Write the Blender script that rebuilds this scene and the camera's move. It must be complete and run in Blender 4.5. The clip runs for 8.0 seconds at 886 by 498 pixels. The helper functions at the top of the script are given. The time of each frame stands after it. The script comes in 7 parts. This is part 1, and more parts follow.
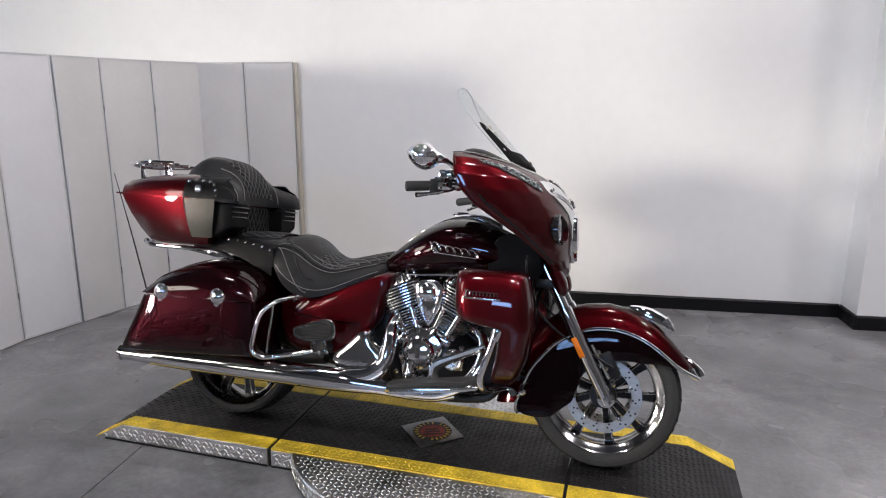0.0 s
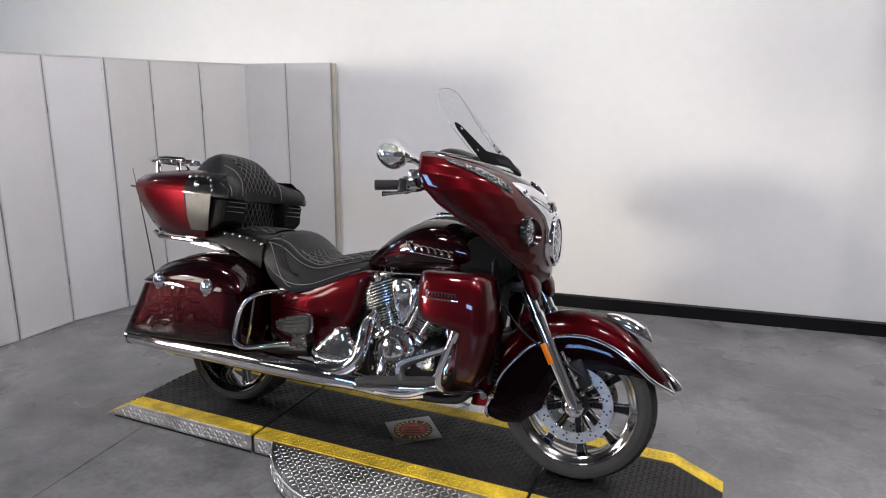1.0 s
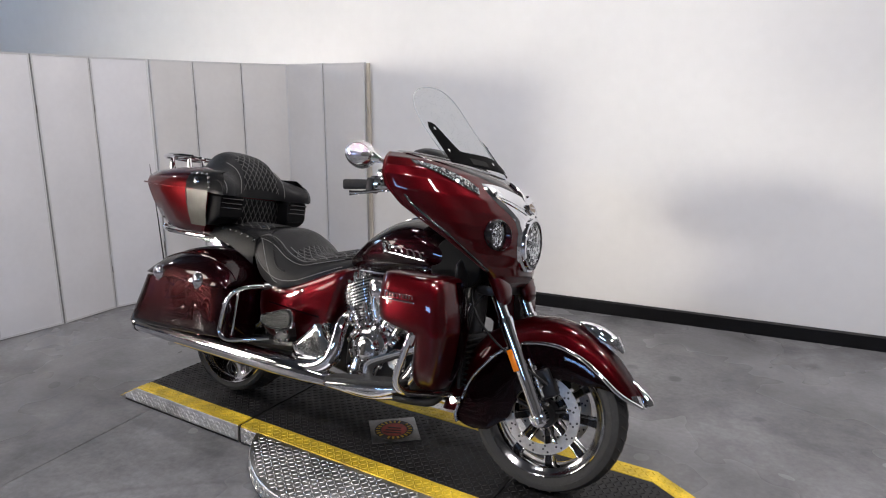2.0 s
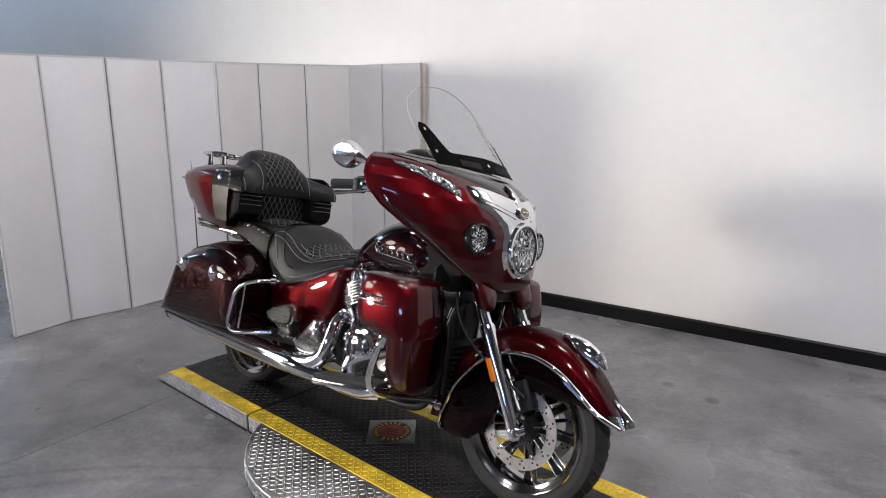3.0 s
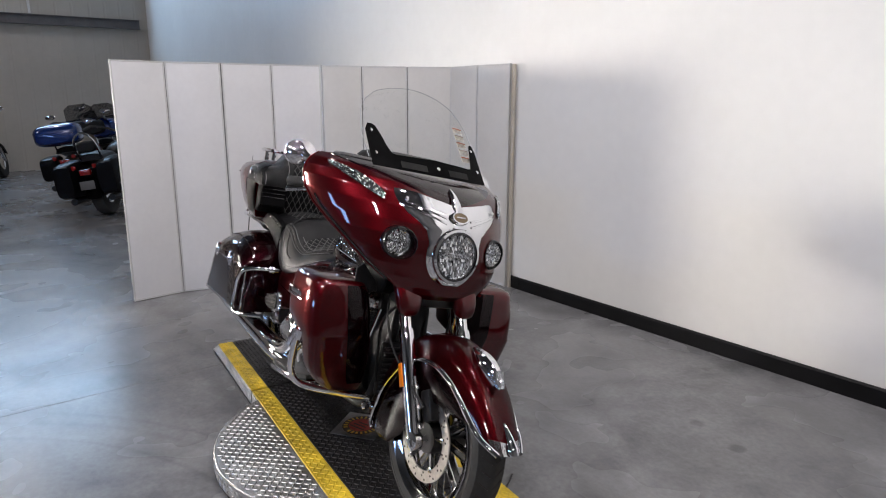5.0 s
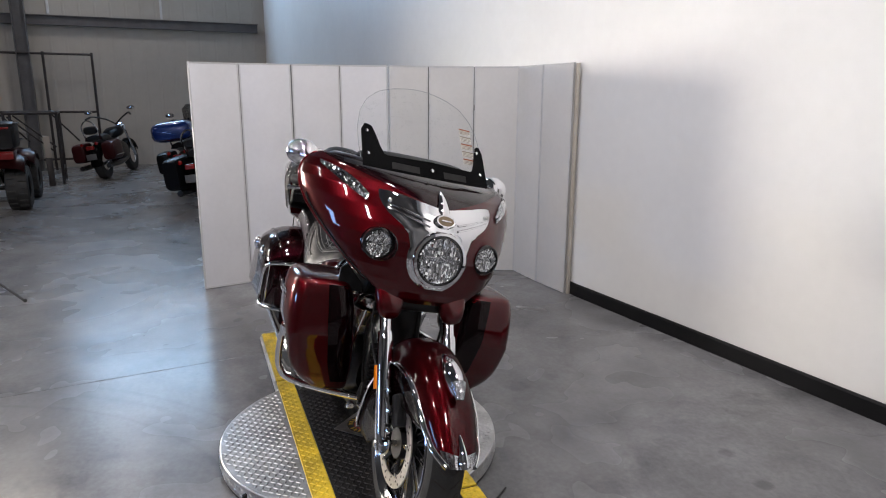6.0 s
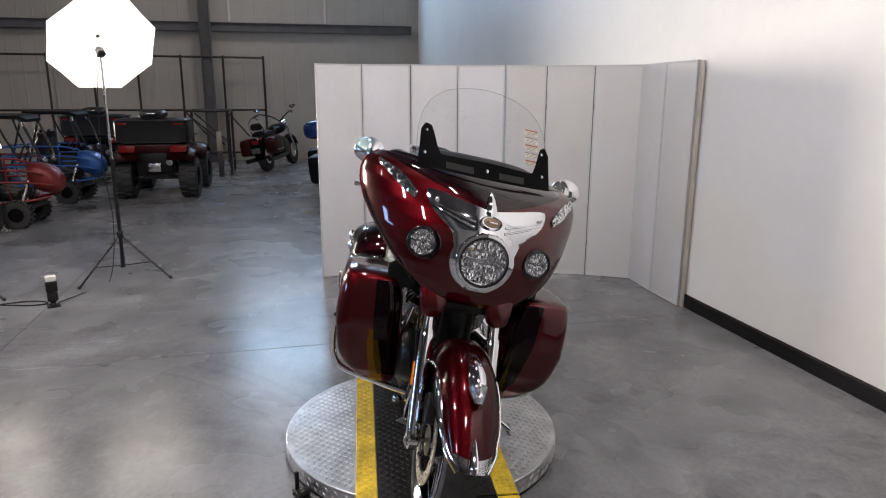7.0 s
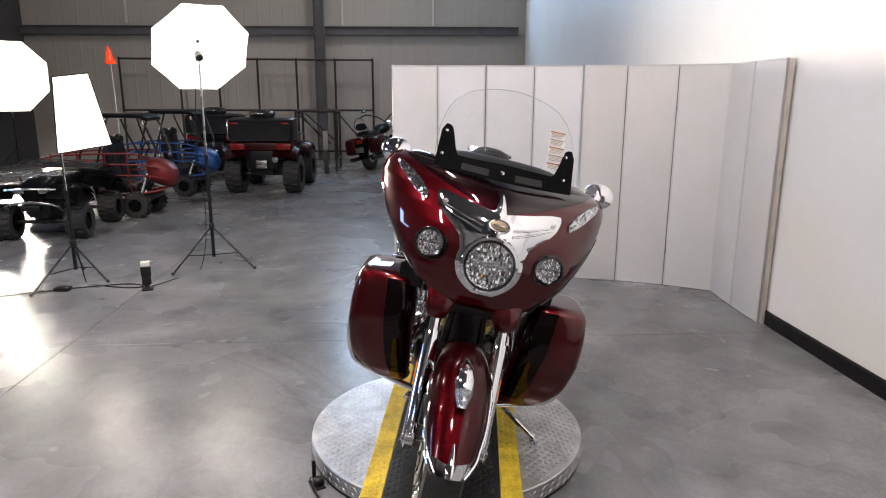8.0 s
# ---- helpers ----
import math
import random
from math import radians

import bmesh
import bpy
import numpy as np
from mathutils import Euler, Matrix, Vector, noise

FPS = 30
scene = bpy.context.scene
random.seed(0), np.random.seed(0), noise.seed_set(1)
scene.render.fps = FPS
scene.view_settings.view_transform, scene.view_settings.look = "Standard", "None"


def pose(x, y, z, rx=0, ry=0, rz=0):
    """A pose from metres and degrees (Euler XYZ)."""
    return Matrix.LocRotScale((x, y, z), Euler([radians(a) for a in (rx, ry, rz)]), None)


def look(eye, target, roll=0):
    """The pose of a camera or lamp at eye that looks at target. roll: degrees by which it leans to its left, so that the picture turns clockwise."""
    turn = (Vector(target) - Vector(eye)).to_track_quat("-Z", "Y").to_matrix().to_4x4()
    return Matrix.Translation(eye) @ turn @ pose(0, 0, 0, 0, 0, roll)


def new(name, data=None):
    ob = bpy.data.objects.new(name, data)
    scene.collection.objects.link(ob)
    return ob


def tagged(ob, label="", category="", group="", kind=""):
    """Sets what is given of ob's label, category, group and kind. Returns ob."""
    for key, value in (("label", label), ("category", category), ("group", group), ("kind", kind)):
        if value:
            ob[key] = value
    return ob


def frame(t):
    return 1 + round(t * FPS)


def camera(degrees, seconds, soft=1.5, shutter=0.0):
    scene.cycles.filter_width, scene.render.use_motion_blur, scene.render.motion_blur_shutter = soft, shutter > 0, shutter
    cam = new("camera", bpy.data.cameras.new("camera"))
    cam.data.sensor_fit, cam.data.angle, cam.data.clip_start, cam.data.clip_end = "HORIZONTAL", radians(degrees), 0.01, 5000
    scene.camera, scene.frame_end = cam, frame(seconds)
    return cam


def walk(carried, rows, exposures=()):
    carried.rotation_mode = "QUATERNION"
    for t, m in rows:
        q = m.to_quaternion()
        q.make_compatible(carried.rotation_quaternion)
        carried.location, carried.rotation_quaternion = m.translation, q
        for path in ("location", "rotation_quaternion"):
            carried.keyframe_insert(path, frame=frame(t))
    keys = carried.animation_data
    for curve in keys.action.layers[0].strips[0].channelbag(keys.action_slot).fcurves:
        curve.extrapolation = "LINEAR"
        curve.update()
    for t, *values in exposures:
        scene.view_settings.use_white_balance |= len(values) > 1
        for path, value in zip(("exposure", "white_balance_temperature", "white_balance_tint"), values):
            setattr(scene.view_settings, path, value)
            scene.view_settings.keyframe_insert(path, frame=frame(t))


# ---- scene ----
cam = camera(67.8, 8.0, soft=1.1)
PATH = [
    (0, (0.417, -2.657, 1.568), (0.133, -0.923, 1.164), 0.2),
    (0.5, (0.652, -2.609, 1.574), (0.262, -0.897, 1.166), 0.1),
    (1, (0.864, -2.552, 1.568), (0.347, -0.873, 1.164), 0.3),
    (1.5, (1.063, -2.471, 1.568), (0.436, -0.830, 1.165), 0.2),
    (2, (1.270, -2.364, 1.570), (0.538, -0.767, 1.163), 0.2),
    (3.5, (1.842, -1.944, 1.568), (0.733, -0.582, 1.162), 0.0),
    (4, (2.040, -1.795, 1.570), (0.830, -0.521, 1.163), -0.1),
    (4.5, (2.217, -1.595, 1.569), (0.916, -0.415, 1.164), -0.0),
    (6, (2.580, -0.948, 1.576), (1.021, -0.138, 1.169), 0.2),
    (6.5, (2.650, -0.766, 1.575), (1.015, -0.123, 1.168), 0.1),
    (7, (2.708, -0.579, 1.579), (1.002, -0.161, 1.169), 0.2),
    (7.5, (2.743, -0.375, 1.579), (1.002, -0.140, 1.170), 0.2),
    (8, (2.757, -0.202, 1.579), (1.005, -0.090, 1.171), 0.2),
]
EXPOSURE = [(0.0, 0.68, 6800, 12), (6.0, 0.63, 6850, 12), (7.0, 0.62, 7050, 13), (7.5, 0.80, 7150, 14), (8.0, 0.98, 7250, 14)]
walk(cam, [(t, look(eye, target, roll)) for t, eye, target, roll in PATH], EXPOSURE)

# ---- world, lights, exposure ----
world = bpy.data.worlds.new("world")
scene.world = world
world.use_nodes = True
wn = world.node_tree.nodes
sky = wn.new("ShaderNodeTexSky")
sky.sky_type, sky.sun_disc = "NISHITA", False
sky.sun_elevation, sky.sun_rotation = radians(28), radians(60)
wn["Background"].inputs[1].default_value = 0.10
world.node_tree.links.new(sky.outputs[0], wn["Background"].inputs[0])



def lamp(name, size, energy, colour, m, size_y=None, shape="RECTANGLE", spread=180):
    data = bpy.data.lights.new(name, "AREA")
    data.shape, data.size, data.energy, data.color = shape, size, energy, colour
    data.size_y, data.spread = size_y or size, radians(spread)
    ob = new(name, data)
    ob.matrix_world = m
    return ob


SOFTBOX_AT, SOFTBOX_AIM = Vector((-2.93, -2.835, 1.43)), Vector((0.25, -0.2, 0.45))
UMBRELLA_AT, UMBRELLA_AIM = Vector((-3.40, -1.945, 1.975)), Vector((0.4, 0.0, -0.60))
lamp("softbox_lamp", 0.36, 1.5, (1.0, 0.93, 0.84), look(SOFTBOX_AT + (SOFTBOX_AIM - SOFTBOX_AT).normalized() * 0.03, SOFTBOX_AIM) @ pose(0, 0, 0, 0, 0, -8), 0.56)
lamp("umbrella_lamp", 0.85, 6, (1.0, 0.95, 0.88), look(UMBRELLA_AT + (UMBRELLA_AIM - UMBRELLA_AT).normalized() * 0.05, UMBRELLA_AIM), shape="DISK")
OCTA_AT, OCTA_AIM = Vector((-12.4, -8.55, 1.95)), Vector((0.2, 1.5, 1.1))
lamp("octabox_lamp", 1.5, 56, (1.0, 0.96, 0.91), look(OCTA_AT + (OCTA_AIM - OCTA_AT).normalized() * 0.05, OCTA_AIM), shape="DISK", spread=42)
lamp("window_light", 3.2, 60, (0.60, 0.79, 1.0), look((-14.2, -0.2, 5.3), (-2, -0.2, 1.0)), 1.9)
# unseen overhead lamps, added to give the hall its ambient light
FILL_LAMPS = ((-2.6, 0.6, 25), (1.2, 0.4, 60), (4.6, 0.7, 100), (-2.6, -4.6, 55), (1.2, -4.6, 125), (4.6, -4.6, 120), (-11.5, -1.0, 36), (-10.0, -5.5, 38))
for hx, hy, watts in FILL_LAMPS:
    lamp("overhead_fill", 0.8, watts, (0.985, 0.965, 1.0), look((hx, hy, 6.20), (hx, hy + 0.001, 0)), 0.16)


# ---- materials ----
def mat(name, col, rough=0.5, metal=0.0, coat=0.0, var=0.0, vscale=6.0, bump=0.0, bscale=150.0, rvar=0.0, rscale=12.0, emit=0.0, trans=0.0, ior=1.45, coat_rough=0.04, spec=0.5):
    """A Principled material with mottling, relief and gloss variation at real size."""
    m = bpy.data.materials.new(name)
    m.use_nodes = True
    nt = m.node_tree
    b = nt.nodes["Principled BSDF"]
    b.inputs["Base Color"].default_value = (*col, 1)
    b.inputs["Roughness"].default_value = rough
    b.inputs["Metallic"].default_value = metal
    b.inputs["Coat Weight"].default_value = coat
    b.inputs["Specular IOR Level"].default_value = spec
    b.inputs["Coat Roughness"].default_value = coat_rough
    b.inputs["Transmission Weight"].default_value = trans
    b.inputs["IOR"].default_value = ior
    if emit:
        b.inputs["Emission Color"].default_value = (*col, 1)
        b.inputs["Emission Strength"].default_value = emit
    tc = nt.nodes.new("ShaderNodeTexCoord")

    def tex(scale, detail=4):
        n = nt.nodes.new("ShaderNodeTexNoise")
        n.inputs["Scale"].default_value, n.inputs["Detail"].default_value = scale, detail
        nt.links.new(tc.outputs["Object"], n.inputs["Vector"])
        return n.outputs["Fac"]

    def remap(sock, lo, hi, a=0.3, z=0.7):
        r = nt.nodes.new("ShaderNodeMapRange")
        for i, v in enumerate((a, z, lo, hi)):
            r.inputs[i + 1].default_value = v
        nt.links.new(sock, r.inputs[0])
        return r.outputs[0]

    if var:
        mul = nt.nodes.new("ShaderNodeVectorMath")
        mul.operation = "SCALE"
        mul.inputs[0].default_value = col
        two = nt.nodes.new("ShaderNodeMath")
        two.operation = "MULTIPLY"
        nt.links.new(remap(tex(vscale), 1 - var, 1 + var), two.inputs[0])
        nt.links.new(remap(tex(vscale * 9), 1 - var * 0.5, 1 + var * 0.5), two.inputs[1])
        nt.links.new(two.outputs[0], mul.inputs["Scale"])
        nt.links.new(mul.outputs[0], b.inputs["Base Color"])
    if rvar:
        nt.links.new(remap(tex(rscale), max(rough - rvar, 0.01), rough + rvar), b.inputs["Roughness"])
    if bump:
        bn = nt.nodes.new("ShaderNodeBump")
        bn.inputs["Strength"].default_value, bn.inputs["Distance"].default_value = bump, 0.002
        nt.links.new(tex(bscale, 6), bn.inputs["Height"])
        nt.links.new(bn.outputs[0], b.inputs["Normal"])
    return m


def candy(name, deep, flake, rough=0.36):
    """Clear-coated metallic paint: fine flakes in a tinted base."""
    m = mat(name, deep, rough, 0.80, 1.0, coat_rough=0.012)
    m.node_tree.nodes["Principled BSDF"].inputs["Specular Tint"].default_value = (0.35, 0.05, 0.06, 1)
    nt, b = m.node_tree, m.node_tree.nodes["Principled BSDF"]
    tc, vo = nt.nodes.new("ShaderNodeTexCoord"), nt.nodes.new("ShaderNodeTexVoronoi")
    vo.inputs["Scale"].default_value = 900
    mix = nt.nodes.new("ShaderNodeMix")
    mix.data_type = "RGBA"
    mix.inputs["A"].default_value, mix.inputs["B"].default_value = (*deep, 1), (*flake, 1)
    sep = nt.nodes.new("ShaderNodeSeparateColor")
    nt.links.new(tc.outputs["Object"], vo.inputs["Vector"])
    nt.links.new(vo.outputs["Color"], sep.inputs[0])
    nt.links.new(sep.outputs[0], mix.inputs["Factor"])
    nt.links.new(mix.outputs["Result"], b.inputs["Base Color"])
    return m


def quilted(name, col, thread, scale=32.0):
    """Leather with stitched diamonds: two crossing sets of thread lines pressed into it."""
    m = mat(name, col, 0.45, bump=0.25, bscale=260, spec=0.15)
    nt, b = m.node_tree, m.node_tree.nodes["Principled BSDF"]
    tc, sp = nt.nodes.new("ShaderNodeTexCoord"), nt.nodes.new("ShaderNodeSeparateXYZ")
    nt.links.new(tc.outputs["Object"], sp.inputs[0])

    def op(kind, a, c):
        n = nt.nodes.new("ShaderNodeMath")
        n.operation = kind
        for i, v in enumerate((a, c)):
            if isinstance(v, (int, float)):
                n.inputs[i].default_value = v
            else:
                nt.links.new(v, n.inputs[i])
        return n.outputs[0]

    along = op("SUBTRACT", sp.outputs[2], op("MULTIPLY", sp.outputs[0], 1.0))
    u = op("MULTIPLY", sp.outputs[1], scale)
    v = op("MULTIPLY", along, scale * 0.5)
    d1 = op("PINGPONG", op("ADD", u, v), 0.5)
    d2 = op("PINGPONG", op("SUBTRACT", u, v), 0.5)
    near = op("MINIMUM", d1, d2)
    line = op("LESS_THAN", near, 0.06)
    mix = nt.nodes.new("ShaderNodeMix")
    mix.data_type = "RGBA"
    mix.inputs["A"].default_value, mix.inputs["B"].default_value = (*col, 1), (*thread, 1)
    nt.links.new(line, mix.inputs["Factor"])
    nt.links.new(mix.outputs["Result"], b.inputs["Base Color"])
    bn = nt.nodes.new("ShaderNodeBump")
    bn.inputs["Strength"].default_value, bn.inputs["Distance"].default_value = 0.8, 0.01
    nt.links.new(op("POWER", op("MINIMUM", near, 0.3), 0.5), bn.inputs["Height"])
    nt.links.new(bn.outputs[0], b.inputs["Normal"])
    return m


def concrete(name):
    """Polished grey concrete: clouded tone, dark stains, pale scuffs, uneven gloss."""
    m = mat(name, (0.28, 0.28, 0.29), 0.25, bump=0.05, bscale=60)
    nt, b = m.node_tree, m.node_tree.nodes["Principled BSDF"]
    tc = nt.nodes.new("ShaderNodeTexCoord")

    def tex(scale, detail, dist=0.0):
        n = nt.nodes.new("ShaderNodeTexNoise")
        for k, v in (("Scale", scale), ("Detail", detail), ("Distortion", dist), ("Roughness", 0.62)):
            n.inputs[k].default_value = v
        nt.links.new(tc.outputs["Object"], n.inputs["Vector"])
        return n.outputs["Fac"]

    def ramp(sock, stops):
        r = nt.nodes.new("ShaderNodeValToRGB")
        r.color_ramp.elements[0].position, r.color_ramp.elements[0].color = stops[0][0], (*[stops[0][1]] * 3, 1)
        r.color_ramp.elements[1].position, r.color_ramp.elements[1].color = stops[-1][0], (*[stops[-1][1]] * 3, 1)
        for p, v in stops[1:-1]:
            r.color_ramp.elements.new(p).color = (v, v, v, 1)
        nt.links.new(sock, r.inputs[0])
        return r.outputs[0]

    def times(a, c):
        n = nt.nodes.new("ShaderNodeMix")
        n.data_type, n.blend_type = "RGBA", "MULTIPLY"
        n.inputs["Factor"].default_value = 1
        nt.links.new(a, n.inputs["A"])
        nt.links.new(c, n.inputs["B"])
        return n.outputs["Result"]

    def op(kind, a, c):
        n = nt.nodes.new("ShaderNodeMath")
        n.operation = kind
        for i, v in enumerate((a, c)):
            if isinstance(v, (int, float)):
                n.inputs[i].default_value = v
            else:
                nt.links.new(v, n.inputs[i])
        return n.outputs[0]

    def span(x, y, wobble):
        """Distance on the floor from a spot, with an uneven edge."""
        n = nt.nodes.new("ShaderNodeVectorMath")
        n.operation = "DISTANCE"
        n.inputs[1].default_value = (x, y, 0)
        nt.links.new(tc.outputs["Object"], n.inputs[0])
        return op("ADD", n.outputs["Value"], op("MULTIPLY", op("SUBTRACT", edge, 0.5), wobble))

    edge = tex(9, 5, 0.8)
    cloud = ramp(tex(0.9, 8, 0.6), ((0.3, 0.104), (0.5, 0.164), (0.72, 0.240)))
    grain = ramp(tex(38, 5), ((0.3, 0.86), (0.7, 1.10)))
    blot = ramp(tex(1.6, 7, 0.5), ((0.26, 0.66), (0.42, 1.0), (0.62, 1.0), (0.78, 1.22)))
    smear = ramp(tex(6.5, 7, 0.9), ((0.30, 0.90), (0.5, 1.0), (0.62, 1.0), (0.74, 1.12)))
    patch = ramp(tex(3.2, 8, 0.5), ((0.32, 0.80), (0.5, 1.0), (0.68, 1.16)))
    out = times(times(times(times(cloud, grain), blot), smear), patch)
    # drops and spills that have soaked in
    for x, y, r, dark in ((0.77, 1.45, 0.05, 0.72), (1.02, 1.38, 0.045, 0.68), (-0.25, 1.0, 0.08, 0.78), (-0.28, 1.25, 0.06, 0.75), (1.75, 1.9, 0.06, 0.78), (1.45, 1.05, 0.04, 0.75), (1.35, -1.2, 0.08, 0.75), (-2.1, 1.3, 0.12, 0.75), (2.2, 1.5, 0.05, 0.65)):
        out = times(out, ramp(op("DIVIDE", span(x, y, r * 1.6), r * 2), ((0.25, dark), (0.5, 1.0))))
    # curved tyre marks: narrow rings round a far centre, broken up
    for cx, cy, r, w, k in ((0.3, -2.3, 1.75, 0.030, 0.80), (0.3, -2.3, 1.90, 0.035, 0.84), (0.5, -2.6, 2.35, 0.028, 0.82), (-3.6, -2.4, 2.2, 0.03, 0.84), (-3.6, -2.4, 2.33, 0.03, 0.86)):
        off = op("ABSOLUTE", op("SUBTRACT", span(cx, cy, 0.03), r), 0.0)
        off = op("ADD", op("DIVIDE", off, w * 4), op("MULTIPLY", tex(1.6, 3), 0.5))
        out = times(out, ramp(off, ((0.22, k), (0.42, 1.0))))
    tint = nt.nodes.new("ShaderNodeMix")
    tint.data_type, tint.blend_type = "RGBA", "MULTIPLY"
    tint.inputs["Factor"].default_value = 1
    tint.inputs["B"].default_value = (0.98, 0.99, 1.03, 1)
    nt.links.new(out, tint.inputs["A"])
    nt.links.new(tint.outputs["Result"], b.inputs["Base Color"])
    nt.links.new(ramp(tex(1.1, 3, 0.3), ((0.25, 0.21), (0.75, 0.33))), b.inputs["Roughness"])
    b.inputs["Specular IOR Level"].default_value = 0.26
    return m


CONCRETE = concrete("polished_concrete")
JOINT = mat("joint_filler", (0.05, 0.05, 0.05), 0.8, var=0.2)
WHITE_WALL = mat("white_wall_paint", (0.80, 0.80, 0.79), 0.45, var=0.025, vscale=1.3, bump=0.12, bscale=90)
BOARD_BLACK = mat("black_vinyl_base", (0.007, 0.007, 0.008), 0.40, var=0.2, vscale=5, rvar=0.1, spec=0.25)
SCREEN_WHITE = mat("white_screen_board", (0.70, 0.70, 0.715), 0.6, var=0.03, vscale=3, bump=0.15, bscale=300)
SCREEN_CREAM = mat("cream_screen_board", (0.62, 0.612, 0.598), 0.6, var=0.03, vscale=3, bump=0.15, bscale=300)
SCREEN_EDGE = mat("screen_edge", (0.57, 0.57, 0.57), 0.55, var=0.05, vscale=14)
SCREEN_JOINT = mat("screen_joint", (0.17, 0.17, 0.17), 0.7, var=0.2, vscale=20)
POST_WOOD = mat("bare_post_wood", (0.46, 0.42, 0.36), 0.6, var=0.12, vscale=8, bump=0.1)
HINGE = mat("hinge_metal", (0.25, 0.24, 0.22), 0.4, 0.9, var=0.2)
FAR_WALL = mat("beige_steel_cladding", (0.40, 0.375, 0.335), 0.5, var=0.05, vscale=1.0, bump=0.05, bscale=40)
GIRT = mat("grey_painted_steel", (0.10, 0.10, 0.105), 0.5, var=0.15, vscale=4, rvar=0.1)
PIPE_DARK = mat("dark_rack_steel", (0.035, 0.03, 0.03), 0.5, 0.3, var=0.2)
# ceiling is never in view; near-black so chrome and paint mirror a dark hall
CEILING = mat("dark_ceiling", (0.06, 0.06, 0.062), 0.6, var=0.05, vscale=2)
GREY_WALL = mat("grey_plaster", (0.07, 0.07, 0.07), 0.6, var=0.05, vscale=1.5)
def sheet_glass(name, tint, gloss):
    """A thin clear sheet: light goes straight through, a little is mirrored by Fresnel."""
    m = bpy.data.materials.new(name)
    m.use_nodes = True
    nt = m.node_tree
    nt.nodes.remove(nt.nodes["Principled BSDF"])
    clear, mirror, mix = nt.nodes.new("ShaderNodeBsdfTransparent"), nt.nodes.new("ShaderNodeBsdfGlossy"), nt.nodes.new("ShaderNodeMixShader")
    fres, less = nt.nodes.new("ShaderNodeFresnel"), nt.nodes.new("ShaderNodeMath")
    clear.inputs["Color"].default_value = (*tint, 1)
    mirror.inputs["Roughness"].default_value = 0.04
    fres.inputs["IOR"].default_value = 1.45
    less.operation = "MULTIPLY"
    less.inputs[1].default_value = gloss
    nt.links.new(fres.outputs[0], less.inputs[0])
    nt.links.new(less.outputs[0], mix.inputs[0])
    nt.links.new(clear.outputs[0], mix.inputs[1])
    nt.links.new(mirror.outputs[0], mix.inputs[2])
    nt.links.new(mix.outputs[0], nt.nodes["Material Output"].inputs["Surface"])
    return m


RED = candy("candy_red_paint", (0.036, 0.0011, 0.0026), (0.092, 0.0027, 0.0052))
MAROON = candy("dark_maroon_paint", (0.0055, 0.0005, 0.0013), (0.0130, 0.0008, 0.0025))
CHROME = mat("chrome", (0.78, 0.78, 0.80), 0.05, 1.0, rvar=0.01, rscale=12)
POLISHED = mat("engine_chrome", (0.90, 0.90, 0.91), 0.09, 1.0, bump=0.35, bscale=38, rvar=0.03, rscale=20)
RIM = mat("polished_rim", (0.50, 0.50, 0.51), 0.10, 1.0, rvar=0.02, rscale=10)
MATT_BLACK = mat("matt_black_plastic", (0.005, 0.005, 0.0055), 0.5, var=0.2, vscale=12, spec=0.06)
STEEL = mat("brushed_steel", (0.60, 0.60, 0.60), 0.25, 1.0, var=0.08, vscale=40, rvar=0.06)
ALLOY = mat("cast_alloy", (0.55, 0.55, 0.56), 0.22, 1.0, var=0.08, vscale=30)
BLACK_GLOSS = mat("gloss_black", (0.008, 0.008, 0.009), 0.18, coat=0.6, rvar=0.04)
BLACK = mat("black_plastic", (0.009, 0.009, 0.010), 0.40, var=0.2, vscale=12, bump=0.08, bscale=400, spec=0.25)
BLACK_METAL = mat("black_engine_paint", (0.012, 0.012, 0.013), 0.35, 0.2, var=0.2, vscale=20, bump=0.1)
RUBBER = mat("tyre_rubber", (0.026, 0.026, 0.026), 0.72, var=0.25, vscale=10, bump=0.15, bscale=220)
LEATHER = mat("black_leather", (0.007, 0.007, 0.008), 0.40, var=0.25, vscale=9, bump=0.35, bscale=300, rvar=0.08, spec=0.30)
QUILT = quilted("quilted_black_leather", (0.006, 0.006, 0.007), (0.13, 0.13, 0.13))
THREAD = mat("grey_thread", (0.17, 0.17, 0.17), 0.7)
GREY_PANEL = mat("grey_metallic_panel", (0.070, 0.066, 0.058), 0.42, 0.55, 0.15, var=0.08, vscale=30, rvar=0.05, rscale=40, coat_rough=0.25)
AMBER = mat("amber_reflector", (0.85, 0.22, 0.01), 0.25, coat=0.5)
BADGE_TAN = mat("bronze_badge", (0.20, 0.15, 0.10), 0.35, 0.6)
LAMP_RED = mat("red_lens", (0.19, 0.006, 0.006), 0.15, coat=0.6)
SCREEN_CLEAR = sheet_glass("clear_acrylic", (0.955, 0.965, 0.965), 0.03)
FACET = mat("mirror_facets", (0.78, 0.79, 0.80), 0.07, 1.0)
LENS = mat("clear_lens", (0.96, 0.97, 0.98), 0.03, trans=1.0, ior=1.25)
REFLECTOR = mat("faceted_reflector", (0.62, 0.63, 0.65), 0.10, 1.0, bump=1.0, bscale=60)
CRYSTAL = mat("crystal_lens", (0.34, 0.35, 0.37), 0.14, 0.8, 1.0, var=0.6, vscale=70, bump=1.0, bscale=150)
TREAD = mat("aluminium_tread_plate", (0.54, 0.54, 0.54), 0.43, 1.0, var=0.22, vscale=9, rvar=0.10, rscale=6)
TILE = mat("dull_tread_tile", (0.26, 0.26, 0.26), 0.42, 1.0, var=0.25, vscale=20, rvar=0.1)
